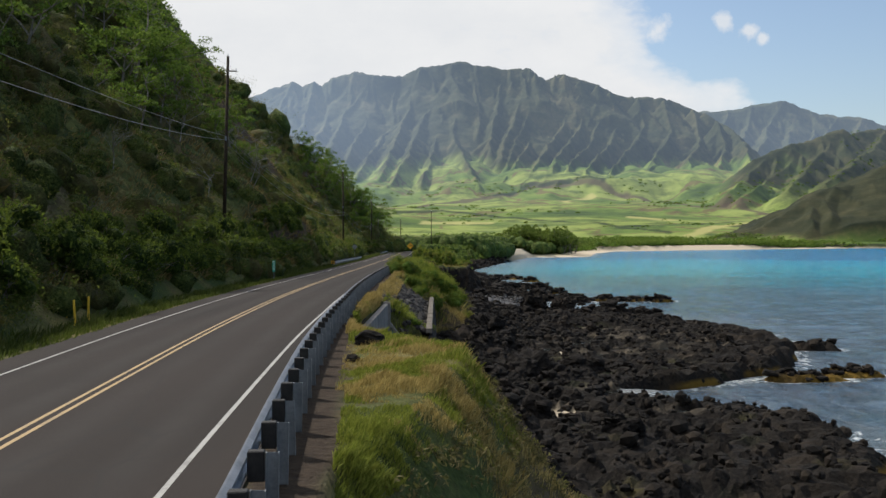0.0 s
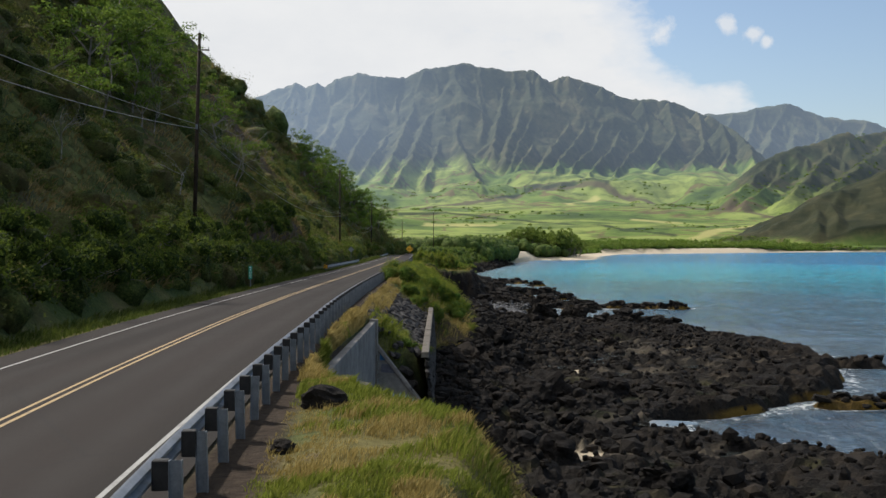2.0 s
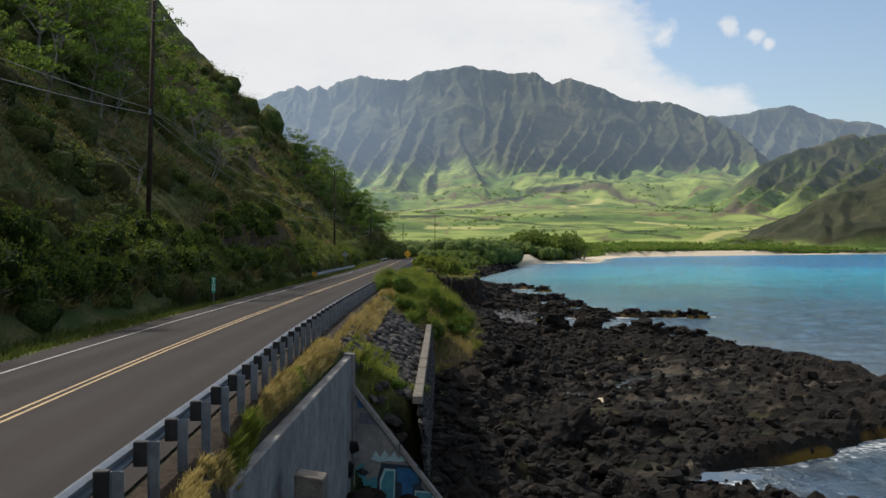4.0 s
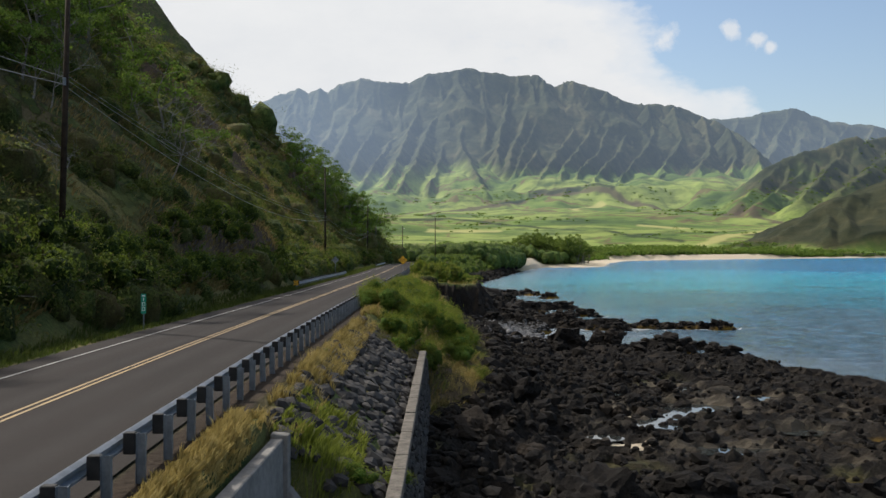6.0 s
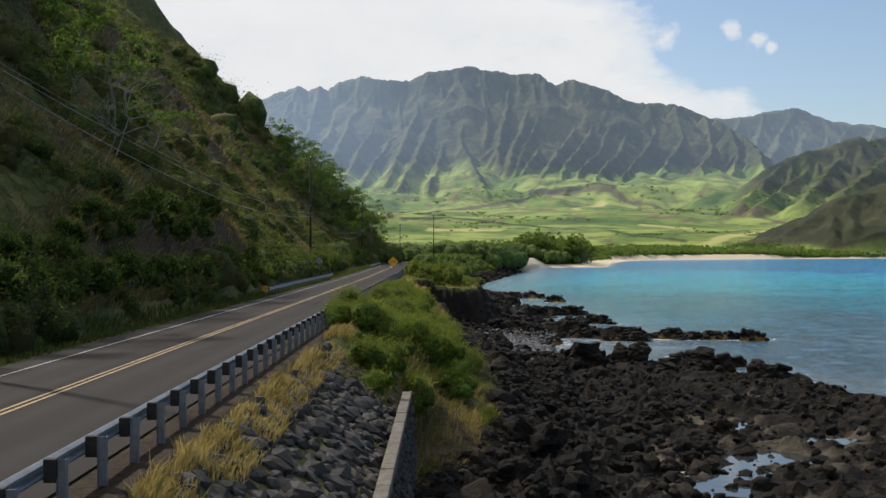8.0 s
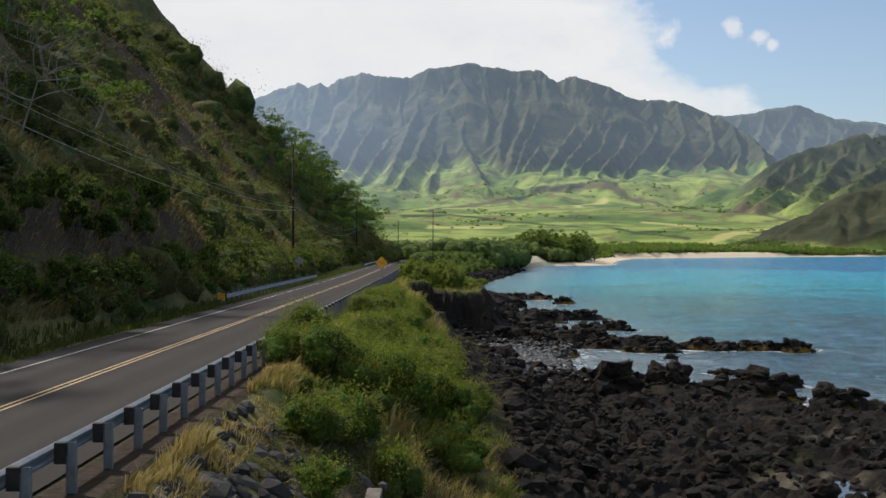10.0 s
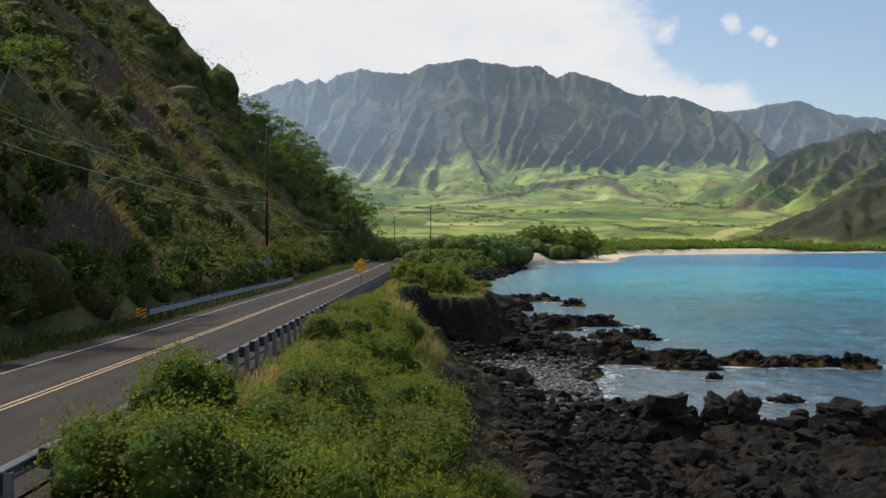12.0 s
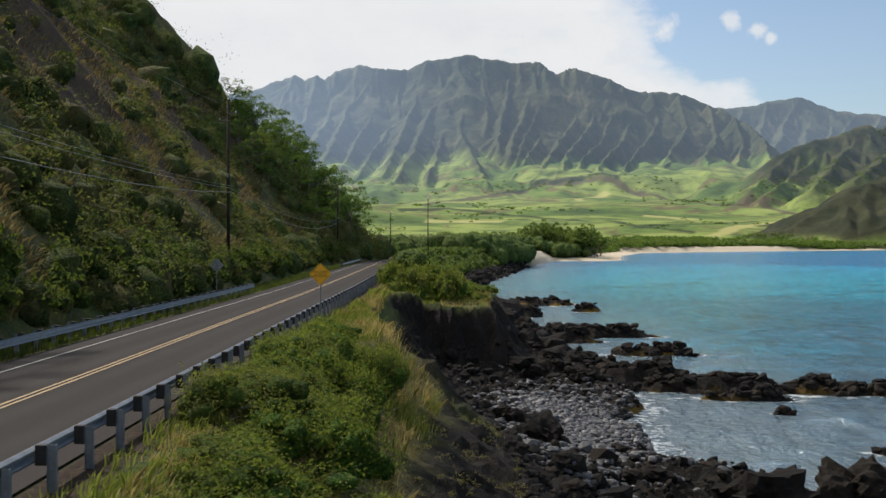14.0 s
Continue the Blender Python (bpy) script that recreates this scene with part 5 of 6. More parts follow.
def boulders():
    kinds = []
    for k in range(7):
        co, tri = lump(k + 1, 3, 0.40, 0.8)
        kinds.append(fast_mesh("boulder", co, tri, M["boulder"], False))
    grand = [fast_mesh("boulder", *lump(k + 11, 4, 0.55, 0.85), M["boulder"], False) for k in range(4)]
    x, y, r = shelf_points(300, 60, 165, 400, 13, 1.3)
    s = np.exp(r.normal(-0.95, 0.32, 300))
    z = ground_z(x, y)
    # a few large blocks under the bank
    big = [(5.9, 86.4, 1.5), (7.6, 86.0, 0.9), (4.2, 84.6, 0.9), (0.9, 96.0, 1.1), (3.4, 109.2, 1.2), (6.6, 128, 0.9), (4.5, 121, 1.0), (3.0, 141, 0.8), (8.0, 151, 1.1), (9.2, 60, 0.9), (12.0, 66, 0.8), (11.4, 156.9, 1.9), (16.5, 160, 1.7), (20.5, 163, 1.4), (2.0, 176, 1.0), (4.0, 171, 1.2), (9.5, 199, 1.2), (13, 201, 1.3), (4.6, 200, 1.0)]
    for i in range(300):
        if i < len(big):
            px_, py_, ps = big[i]
            pz = gz(px_, py_)
        else:
            px_, py_, ps, pz = x[i], y[i], s[i], z[i]
            if pz < 0.1 or pz > 4.6 or (abs(px_ - 7) < 5 and abs(py_ - 182) < 9):
                continue
        ob = new("boulder", grand[i % 4] if i < len(big) else kinds[i % 7])
        ob.matrix_world = Matrix.Translation((px_, py_, pz + 0.22 * ps)) @ pose(0, 0, 0, r.uniform(-20, 20), r.uniform(-20, 20), r.uniform(0, 360)) @ Matrix.Diagonal((ps * r.uniform(0.8, 1.3), ps * r.uniform(0.8, 1.2), ps * r.uniform(0.7, 1.1), 1))
        tagged(ob, "large black lava boulder on the rock shelf" if ps > 0.9 else "black lava boulder on the rock shelf", "boulder", "boulders on the shelf")


boulders()


def cobbles():
    sets = []
    r = np.random.default_rng(55)
    for k in range(6):
        sub = 1
        co, tri = lump(60 + k, sub, 0.14, 0.7)
        n = 850
        x, y = r.normal(6.8, 3.2, n), r.normal(181, 7.5, n)
        if k > 3:
            x, y = r.uniform(1.5, 7, n), r.uniform(160, 176, n)
        keep = (x > bank_foot(y) - 0.6) & (x < 13.6)
        x, y = x[keep], y[keep]
        z = ground_z(x, y)
        keep = (z > -0.15) & (z < 3.2)
        x, y, z = x[keep], y[keep], z[keep]
        s = np.exp(r.normal(-1.95, 0.36, len(x)))
        size = s[:, None] * r.uniform(0.75, 1.3, (len(s), 3))
        c = turned(co, size, r.uniform(0, 6.3, len(s)), r.uniform(-0.4, 0.4, len(s)))
        sets.append((c + np.stack([x, y, z + 0.35 * s], -1)[:, None], tri))
    joined("beach_cobbles", sets, M["cobble"], "rounded grey beach cobbles in the little cove", "cobbles")


cobbles()

# ---------------------------------------------------------------- sea wall and rubble slope
W0, W1 = 66.3, 104.0


def sea_wall():
    ob = thing("sea_wall", Matrix.Identity(4), "dark stone sea wall with a pale concrete coping", "sea wall", kind="structure")
    ys = np.arange(W0, W1 + 0.1, 1.9)
    for a, b in zip(ys[:-1], ys[1:]):
        bm = bmesh.new()
        top = 6.32 + random.uniform(-0.025, 0.025)
        xa, xb = float(wall_x(a)), float(wall_x(b))
        v = [bm.verts.new(q) for q in ((xa - 0.38, a + 0.012, top), (xa, a + 0.012, top), (xb, b - 0.012, top), (xb - 0.38, b - 0.012, top))]
        f = bm.faces.new(v)
        e = bmesh.ops.extrude_face_region(bm, geom=[f])
        for q in e["geom"]:
            if isinstance(q, bmesh.types.BMVert):
                q.co.z -= 0.3
        bmesh.ops.bevel(bm, geom=list(bm.edges), offset=0.02, segments=1, affect="EDGES")
        part("coping", bm_mesh("coping", bm, M["coping"]), ob)
    # backing and face stones
    bm = bmesh.new()
    for a, b in zip(ys[:-1], ys[1:]):
        xa, xb = float(wall_x(a)) - 0.12, float(wall_x(b)) - 0.12
        v = [bm.verts.new(q) for q in ((xa, a, 6.05), (xb, b, 6.05), (xb + 0.35, b, 1.5), (xa + 0.35, a, 1.5))]
        bm.faces.new(v)
    part("backing", bm_mesh("backing", bm, M["lava"]), ob)
    r = np.random.default_rng(77)
    sets = []
    for k in range(4):
        co, tri = lump(80 + k, 1, 0.22, 0.9)
        n = 170
        y, z = r.uniform(W0, W1, n), r.uniform(1.7, 6.0, n)
        x = wall_x(y) - 0.10 + 0.08 * (6.05 - z)
        size = np.stack([np.full(n, 0.16), r.uniform(0.22, 0.42, n), r.uniform(0.16, 0.28, n)], -1)
        sets.append((turned(co, size, r.uniform(-0.1, 0.1, n), r.uniform(-0.3, 0.3, n)) + np.stack([x, y, z], -1)[:, None], tri))
    joined("face_stones", sets, M["stones"], "rough dark face stones", "", ob)
    return ob


sea_wall()


def revetment():
    ob = thing("rubble_slope", Matrix.Identity(4), "sloping bank paved with grey lava rubble stones", "stone revetment", kind="structure")
    r = np.random.default_rng(88)
    kinds = []
    for k in range(6):
        co, tri = lump(90 + k, 1, 0.40, 0.7)
        kinds.append((co, tri, fast_mesh("stone", co, tri, M["stone"], False)))
    places = []
    ys = np.arange(W0 + 0.1, W1 + 2, 0.36)
    for j, y in enumerate(ys):
        a, b = float(road_x(y)) + 5.75, float(wall_x(y)) - 0.5
        m = int((b - a) / 0.42)
        for i in range(m + 1):
            t = (i + 0.5 * (j % 2) * 0.9 + r.uniform(-0.42, 0.42)) / m
            if t > 1.02:
                continue
            x = a + (b - a) * t
            if y > 96 and r.uniform() < (y - 96) / 11:
                continue
            places.append((x, y + r.uniform(-0.26, 0.26), t))
    P = np.array(places)
    z = ground_z(P[:, 0], P[:, 1])
    slope = math.atan2(2.0, 3.6)
    near = np.argsort(np.abs(P[:, 1] - 72))[:300]
    mine = set(near.tolist())
    rest = {k: [] for k in range(6)}
    for i, (x, y, t) in enumerate(P):
        s = np.array((r.uniform(0.22, 0.40), r.uniform(0.20, 0.36), r.uniform(0.20, 0.36))) * (1.25 if r.uniform() < 0.12 else 0.84)
        m = Matrix.Translation((x, y, z[i] + r.uniform(-0.04, 0.07))) @ pose(0, 0, 0, 0, math.degrees(slope) + r.uniform(-15, 15), 0) @ pose(0, 0, 0, r.uniform(-18, 18), 0, r.uniform(0, 360)) @ Matrix.Diagonal((*s, 1))
        if i in mine:
            part("stone", kinds[i % 6][2], ob, at=m)
        else:
            rest[i % 6].append(np.array(m))
    sets = []
    for k, ms in rest.items():
        if ms:
            ms = np.array(ms)
            co = np.einsum("nij,vj->nvi", ms[:, :3, :3], kinds[k][0]) + ms[:, None, :3, 3]
            sets.append((co, kinds[k][1]))
    joined("stones", sets, M["stones"], "", "", ob)


revetment()


def wing_wall():
    """Concrete end walls of the rubble slope, painted over."""
    ob = thing("concrete_wall", Matrix.Identity(4), "grey concrete wing wall with blue graffiti at the rubble slope", "concrete wall")

    def slab(name, pts, d, label="", mat=None):
        bm = bmesh.new()
        f = bm.faces.new([bm.verts.new(q) for q in pts])
        e = bmesh.ops.extrude_face_region(bm, geom=[f])
        for q in e["geom"]:
            if isinstance(q, bmesh.types.BMVert):
                q.co += Vector(d)
        bmesh.ops.bevel(bm, geom=list(bm.edges), offset=0.025, segments=1, affect="EDGES")
        return part(name, bm_mesh(name, bm, mat or M["concrete"]), ob, label)

    # along the road, facing the sea
    slab("long_wall", [(-3.92, 45.5, 7.75), (-4.02, 66.0, 7.9), (-4.02, 66.0, 1.2), (-3.92, 45.5, 4.0)], (-0.3, 0, 0))
    # across the slope's end
    slab("end_wall", [(-4.05, 66.02, 6.75), (-0.35, 66.02, 2.0), (-0.35, 66.02, 0.6), (-4.05, 66.02, 0.6)], (0, 0.3, 0))
    slab("pillar", [(-4.32, 65.9, 8.02), (-3.9, 65.9, 7.98), (-3.9, 65.9, 1.2), (-4.32, 65.9, 1.2)], (0, 0.34, 0))
    dx, dz = 3.7, -4.75
    for k in range(2):
        a, b = (0.0, 0.48), (0.49, 1.0)
        a = (a, b)[k]
        p = [(-4.0 + dx * t, 65.93, 6.86 + dz * t) for t in a]
        slab("coping", [p[0], p[1], (p[1][0] - 0.02, p[1][1], p[1][2] - 0.26), (p[0][0] - 0.02, p[0][1], p[0][2] - 0.26)], (0, 0.42, 0), "pale sloping coping")
    slab("block", [(-3.55, 50.0, 7.0), (-2.9, 50.0, 6.9), (-2.9, 50.0, 4.6), (-3.55, 50.0, 4.6)], (0, 0.7, 0), "square weathered block", M["coping"])

    def paint(name, pts, mat, label):
        bm = bmesh.new()
        bm.faces.new([bm.verts.new((x, 66.014 - 0.0016 * paint.k, z)) for x, z in pts])
        paint.k += 1
        part(name, bm_mesh(name, bm, mat), ob, label)

    paint.k = 0
    rect = lambda x, z, w, h, s=0.0: [(x, z), (x + w, z + s), (x + w, z + h + s), (x, z + h)]  # noqa: E731
    paint("graffiti", [(-3.88, 2.0), (-3.0, 2.0), (-2.9, 2.9), (-3.1, 3.35), (-3.45, 3.2), (-3.6, 3.9), (-3.88, 3.6)], M["paint_teal"], "teal sprayed patch")
    paint("graffiti", [(-3.12, 2.0), (-0.62, 2.0), (-1.15, 2.72), (-1.38, 2.95), (-1.42, 3.72), (-2.9, 3.86), (-3.05, 3.3)], M["paint_dark"], "dark sprayed outline")
    paint("graffiti", [(-2.98, 2.08), (-2.42, 2.08), (-2.36, 3.62), (-2.78, 3.66), (-2.96, 3.2)], M["paint_pale"], "pale edge of a sprayed letter shape")
    paint("graffiti", [(-2.92, 2.08), (-2.46, 2.08), (-2.42, 3.54), (-2.74, 3.56), (-2.90, 3.1)], M["paint_teal"], "teal sprayed letter shape")
    paint("graffiti", [(-2.32, 3.70), (-1.50, 3.62), (-1.50, 3.10), (-1.72, 3.06), (-1.72, 2.05), (-2.12, 2.05), (-2.12, 3.10), (-2.32, 3.14)], M["paint_blue"], "blue sprayed letter shape")
    paint("graffiti", rect(-1.64, 2.05, 0.72, 0.78, -0.06), M["paint_pale"], "pale edge of a sprayed letter shape")
    paint("graffiti", rect(-1.59, 2.10, 0.60, 0.66, -0.05), M["paint_teal"], "teal sprayed letter shape")
    paint("graffiti", [(-3.3, 4.0), (-3.1, 4.32), (-2.95, 4.08), (-2.75, 4.36), (-2.6, 4.06), (-2.4, 4.28), (-2.25, 4.04), (-2.02, 4.2), (-1.9, 3.95), (-2.2, 3.9), (-2.6, 3.94), (-3.0, 3.9)], M["paint_pale"], "pale scrawled bar")
    paint("graffiti", [(-3.75, 5.35), (-2.95, 5.28), (-2.88, 5.5), (-3.2, 5.72), (-3.72, 5.78)], M["paint_grey"], "grey scrawled bar")
    paint("graffiti", [(-3.80, 5.95), (-3.45, 5.95), (-3.60, 6.25), (-3.80, 6.35)], M["paint_blue"], "blue sprayed bar")
    for z, h, w in ((5.2, 1.0, 0.10), (4.0, 1.1, 0.14), (3.0, 0.8, 0.16)):
        bm = bmesh.new()
        bm.faces.new([bm.verts.new(q) for q in ((-3.895, 65.98, z), (-3.895, 65.98 - w * 1.2, z + 0.1), (-3.895, 65.98 - w, z + h), (-3.895, 65.98, z + h * 0.9))])
        part("graffiti", bm_mesh("graffiti", bm, M["paint_pale"]), ob, "white sprayed streak")


M["paint_teal"] = simple("teal_spray_paint", (0.04, 0.16, 0.19), (0.07, 0.24, 0.27), 2.5, 0.7)
M["paint_blue"] = simple("blue_spray_paint", (0.012, 0.07, 0.16), (0.03, 0.12, 0.24), 3.0, 0.6)
M["paint_pale"] = simple("pale_spray_paint", (0.22, 0.36, 0.38), (0.40, 0.50, 0.50), 3.0, 0.7)
M["paint_dark"] = simple("dark_spray_paint", (0.012, 0.02, 0.03), (0.03, 0.045, 0.06), 3.0, 0.7)
M["paint_grey"] = simple("grey_spray_paint", (0.06, 0.065, 0.09), (0.14, 0.14, 0.17), 6.0, 0.7)
wing_wall()
co, tri = lump(5, 3, 0.30, 0.7)
DARK = fast_mesh("dark_rock", co, tri, M["boulder"], False)
for x, y, s in ((-2.6, 35.9, 0.40), (-2.7, 31.5, 0.20)):
    ob = new("dark_rock", DARK)
    ob.matrix_world = Matrix.Translation((x, y, gz(x, y) + 0.3 * s)) @ pose(0, 0, 0, 8, -10, 40 * s * 10) @ Matrix.Diagonal((s * 1.25, s, s, 1))
    tagged(ob, "single black rock lying in the bank grass", "rock", "rocks in the grass")
# ---------------------------------------------------------------- plants


def leaf_quads(P, N, length, width, rng, up=0.25, droop=0.0):
    """A leaf as a rhomb at each place, turned by chance about the outward way N."""
    n = len(P)
    nor = N + rng.normal(0, 0.75, (n, 3))
    nor[:, 2] += up
    nor /= np.linalg.norm(nor, axis=1, keepdims=True) + 1e-9
    d = rng.normal(0, 1, (n, 3))
    d[:, 2] -= droop
    d -= (d * nor).sum(1, keepdims=True) * nor
    d /= np.linalg.norm(d, axis=1, keepdims=True) + 1e-9
    w = np.cross(nor, d)
    L = (length * rng.uniform(0.65, 1.3, n))[:, None]
    W = (width * rng.uniform(0.7, 1.25, n))[:, None]
    v = np.stack([P - d * L * 0.5, P + w * W * 0.5 + d * L * 0.05, P + d * L * 0.5, P - w * W * 0.5 + d * L * 0.05], 1)
    return v.reshape(-1, 3)


def quads_of(n):
    return np.arange(4 * n).reshape(-1, 4)


def clump_points(C, R, k, rng, low=-0.25):
    """k places over each of the lumpy domes at C with radii R."""
    n = len(C)
    d = rng.normal(0, 1, (n, k, 3))
    d /= np.linalg.norm(d, axis=2, keepdims=True)
    d[..., 2] = np.where(d[..., 2] < low, -d[..., 2], d[..., 2])
    rad = rng.uniform(0.55, 1.08, (n, k, 1))
    P = C[:, None] + d * rad * R[:, None]
    return P.reshape(-1, 3), d.reshape(-1, 3)


def blades(P, height, width, lean, rng):
    """Grass blades as slender bent strips standing at P; lean: the way they hang over."""
    n = len(P)
    a = rng.uniform(0, 2 * math.pi, n)
    side = np.stack([np.cos(a), np.sin(a), 0 * a], -1)
    h = (height * rng.uniform(0.5, 1.35, n))[:, None]
    w = (width * rng.uniform(0.7, 1.3, n))[:, None]
    bend = lean + rng.normal(0, 0.33, (n, 3)) * np.array([1, 1, 0])
    up = np.array([0, 0, 1.0])
    mid = P + up * h * 0.6 + bend * h * 0.25
    tip = P + up * h * 0.95 + bend * h * 0.85
    v = np.stack([P - side * w, P + side * w, mid + side * w * 0.7, tip, mid - side * w * 0.7], 1)
    return v.reshape(-1, 3)


def fives(n):
    return np.arange(5 * n).reshape(-1, 5)


def twigs(bm, base, direction, length, radius, depth, rng, spread=0.8):
    """Branching limbs."""
    p, d = Vector(base), Vector(direction).normalized()
    ends = []
    for k in range(3):
        q = p + (d + Vector(rng.normal(0, 0.18, 3))) * length / 3
        rod(bm, p, q, radius * (1 - 0.22 * k), radius * (1 - 0.22 * (k + 1)), 3)
        p, d = q, (q - p).normalized() if (q - p).length > 0 else d
        if depth and k:
            for _ in range(2):
                side = (d + Vector(rng.normal(0, spread, 3)))
                side.z = abs(side.z) * 0.6 + 0.15
                ends += twigs(bm, p, side, length * rng.uniform(0.5, 0.75), radius * 0.5, depth - 1, rng, spread)
    return ends + [p]


def ball_quads():
    """A rough ball of 24 four-sided faces."""
    bm = bmesh.new()
    bmesh.ops.create_cube(bm, size=2.0)
    bmesh.ops.subdivide_edges(bm, edges=list(bm.edges), cuts=1, use_grid_fill=True)
    bm.verts.index_update()
    co = np.array([v.co.normalized()[:] for v in bm.verts])
    f = np.array([[v.index for v in q.verts] for q in bm.faces])
    bm.free()
    return co, f


BALL, BALL_F = ball_quads()


def cores(C, R, rng, share=0.78):
    """Leafy insides: one uneven ball for each lobe."""
    n, m = len(C), len(BALL)
    bumpy = rng.uniform(0.78, 1.16, (n, m, 1))
    co = C[:, None] + BALL[None] * bumpy * R[:, None] * share
    f = BALL_F[None] + (np.arange(n) * m)[:, None, None]
    return co.reshape(-1, 3), f.reshape(-1, 4)


def hill_cover():
    r = np.random.default_rng(101)
    n = 26000
    y = 14 + 400 * r.uniform(0, 1, n) ** 1.2
    s = 0.5 + r.uniform(0, 1, n) ** 1.15 * np.minimum(110, 0.42 * y + 20)
    x = road_x(y) - 5.6 - hill_foot(y) - s
    z, m, _ = land(x, y)
    patch = fbm(x / 7, y / 10, 3, 201)
    upper = step(36, 48, s - 0.03 * (y - 100) + 9 * fbm(x / 14, y / 18, 3, 209))
    dry = step(1.5, 4, s) * (1 - step(11, 17, s + 5 * fbm(x / 12, y / 16, 3, 211))) * (1 - step(300, 330, y))
    keep = (r.uniform(0, 1, n) > m["bare"] * 0.9 * (1 - 0.6 * upper)) & (patch > -0.34 + 0.42 * dry) & (r.uniform(0, 1, n) > 0.35 * upper)
    x, y, z, s, upper = x[keep][:7600], y[keep][:7600], z[keep][:7600], s[keep][:7600], upper[keep][:7600]
    n = len(x)
    rad = (0.62 + 0.0046 * y) * np.exp(r.normal(0, 0.42, n)) * (1 - 0.45 * upper)
    R = np.stack([rad, rad, rad * r.uniform(0.7, 1.15, n) * (1 - 0.4 * upper)], -1)
    k = 84
    P, N = clump_points(np.stack([x, y, z + 0.25 * rad], -1), R, k, r)
    big = (rad > np.quantile(rad, 0.42)) & (upper < 0.5)
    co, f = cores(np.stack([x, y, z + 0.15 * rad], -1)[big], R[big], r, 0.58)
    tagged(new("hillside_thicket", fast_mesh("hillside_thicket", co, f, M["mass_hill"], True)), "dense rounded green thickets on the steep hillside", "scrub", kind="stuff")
    size = np.repeat((0.10 + 0.00095 * y) * (1 - 0.2 * upper), k)
    v = leaf_quads(P, N, size * 1.3, size * 0.9, r).reshape(-1, 4, 3)[:, :3].reshape(-1, 3)
    ob = new("hillside_shrubs", fast_mesh("hillside_shrubs", v, np.arange(3 * len(P)).reshape(-1, 3), M["leaf_hill"]))
    tagged(ob, "dense green scrub covering the steep hillside", "scrub", kind="stuff")
    # tussocks hanging over the dry lower slope and the bare faces
    n = 120000
    y = 18 + 330 * r.uniform(0, 1, n) ** 1.3
    s = 1 + r.uniform(0, 1, n) ** 1.7 * np.minimum(60, 0.36 * y + 18)
    x = road_x(y) - 5.6 - hill_foot(y) - s
    keep = (fbm(x / 5, y / 7, 3, 207) > -0.22) & (fbm(x / 0.9, y / 0.9, 2, 213) > -0.25)
    x, y = x[keep], y[keep]
    z = ground_z(x, y)
    v = blades(np.stack([x, y, z], -1), 0.34 + 0.0020 * y, 0.020 + 0.00020 * y, np.array([0.8, -0.1, -0.2]), r)
    ob = new("hillside_grass", fast_mesh("hillside_grass", v, fives(len(x)), M["grass_hill"]))
    tagged(ob, "straw-coloured grass tussocks on the hillside", "grass", kind="stuff")


hill_cover()


def bush_meshes(seed, radius, height, leaves, leaf, mat, stems=5, lobes=9, core=0.55):
    r = np.random.default_rng(seed)
    a = r.uniform(0, 6.28, lobes)
    d = r.uniform(0.1, 0.72, lobes) * radius
    C = np.stack([np.cos(a) * d, np.sin(a) * d, height * r.uniform(0.30, 0.80, lobes) * (1 - 0.35 * (d / radius) ** 2)], -1)
    rr = radius * r.uniform(0.30, 0.55, lobes)
    R = np.stack([rr, rr, np.minimum(rr * 0.95, height * 0.42)], -1)
    P, N = clump_points(C, R, leaves // lobes, r, -0.6)
    P[:, 2] = np.maximum(P[:, 2], 0.03)
    # shoots that break the outline
    m = leaves // 14
    i = r.integers(0, lobes, m // 12 + 1)
    for j in i:
        base = C[j] + R[j] * np.array([r.normal(0, 0.5), r.normal(0, 0.5), 0.8])
        tip = base + np.array([r.normal(0, 0.25), r.normal(0, 0.25), r.uniform(0.25, 0.6)]) * radius * 0.5
        t = r.uniform(0, 1, 12)[:, None]
        P = np.concatenate([P, base + (tip - base) * t + r.normal(0, 0.03, (12, 3))])
        N = np.concatenate([N, r.normal(0, 1, (12, 3))])
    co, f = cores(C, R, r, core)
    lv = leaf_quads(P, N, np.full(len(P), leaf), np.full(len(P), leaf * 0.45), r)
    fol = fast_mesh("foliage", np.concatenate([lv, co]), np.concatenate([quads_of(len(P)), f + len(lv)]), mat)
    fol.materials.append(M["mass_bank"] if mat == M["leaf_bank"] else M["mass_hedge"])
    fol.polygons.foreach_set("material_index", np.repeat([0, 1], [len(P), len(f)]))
    fol.polygons.foreach_set("use_smooth", np.repeat([False, True], [len(P), len(f)]))
    bm = bmesh.new()
    for k in range(stems):
        twigs(bm, (r.normal(0, 0.1), r.normal(0, 0.1), -0.15), (C[k % lobes][0], C[k % lobes][1], height * 0.6), height * 0.52, 0.03 * radius, 1, r)
    return fol, bm_mesh("stem", bm, M["bark"])


def shrub(meshes, at, label, group, category="shrub"):
    ob = thing("shrub", at, label, category, group)
    part("foliage", meshes[0], ob)
    part("stem", meshes[1], ob)
    return ob


def scaled(x, y, z, yaw, s, sz=None):
    return Matrix.Translation((x, y, z)) @ pose(0, 0, 0, 0, 0, yaw) @ Matrix.Diagonal((s, s, sz or s, 1))


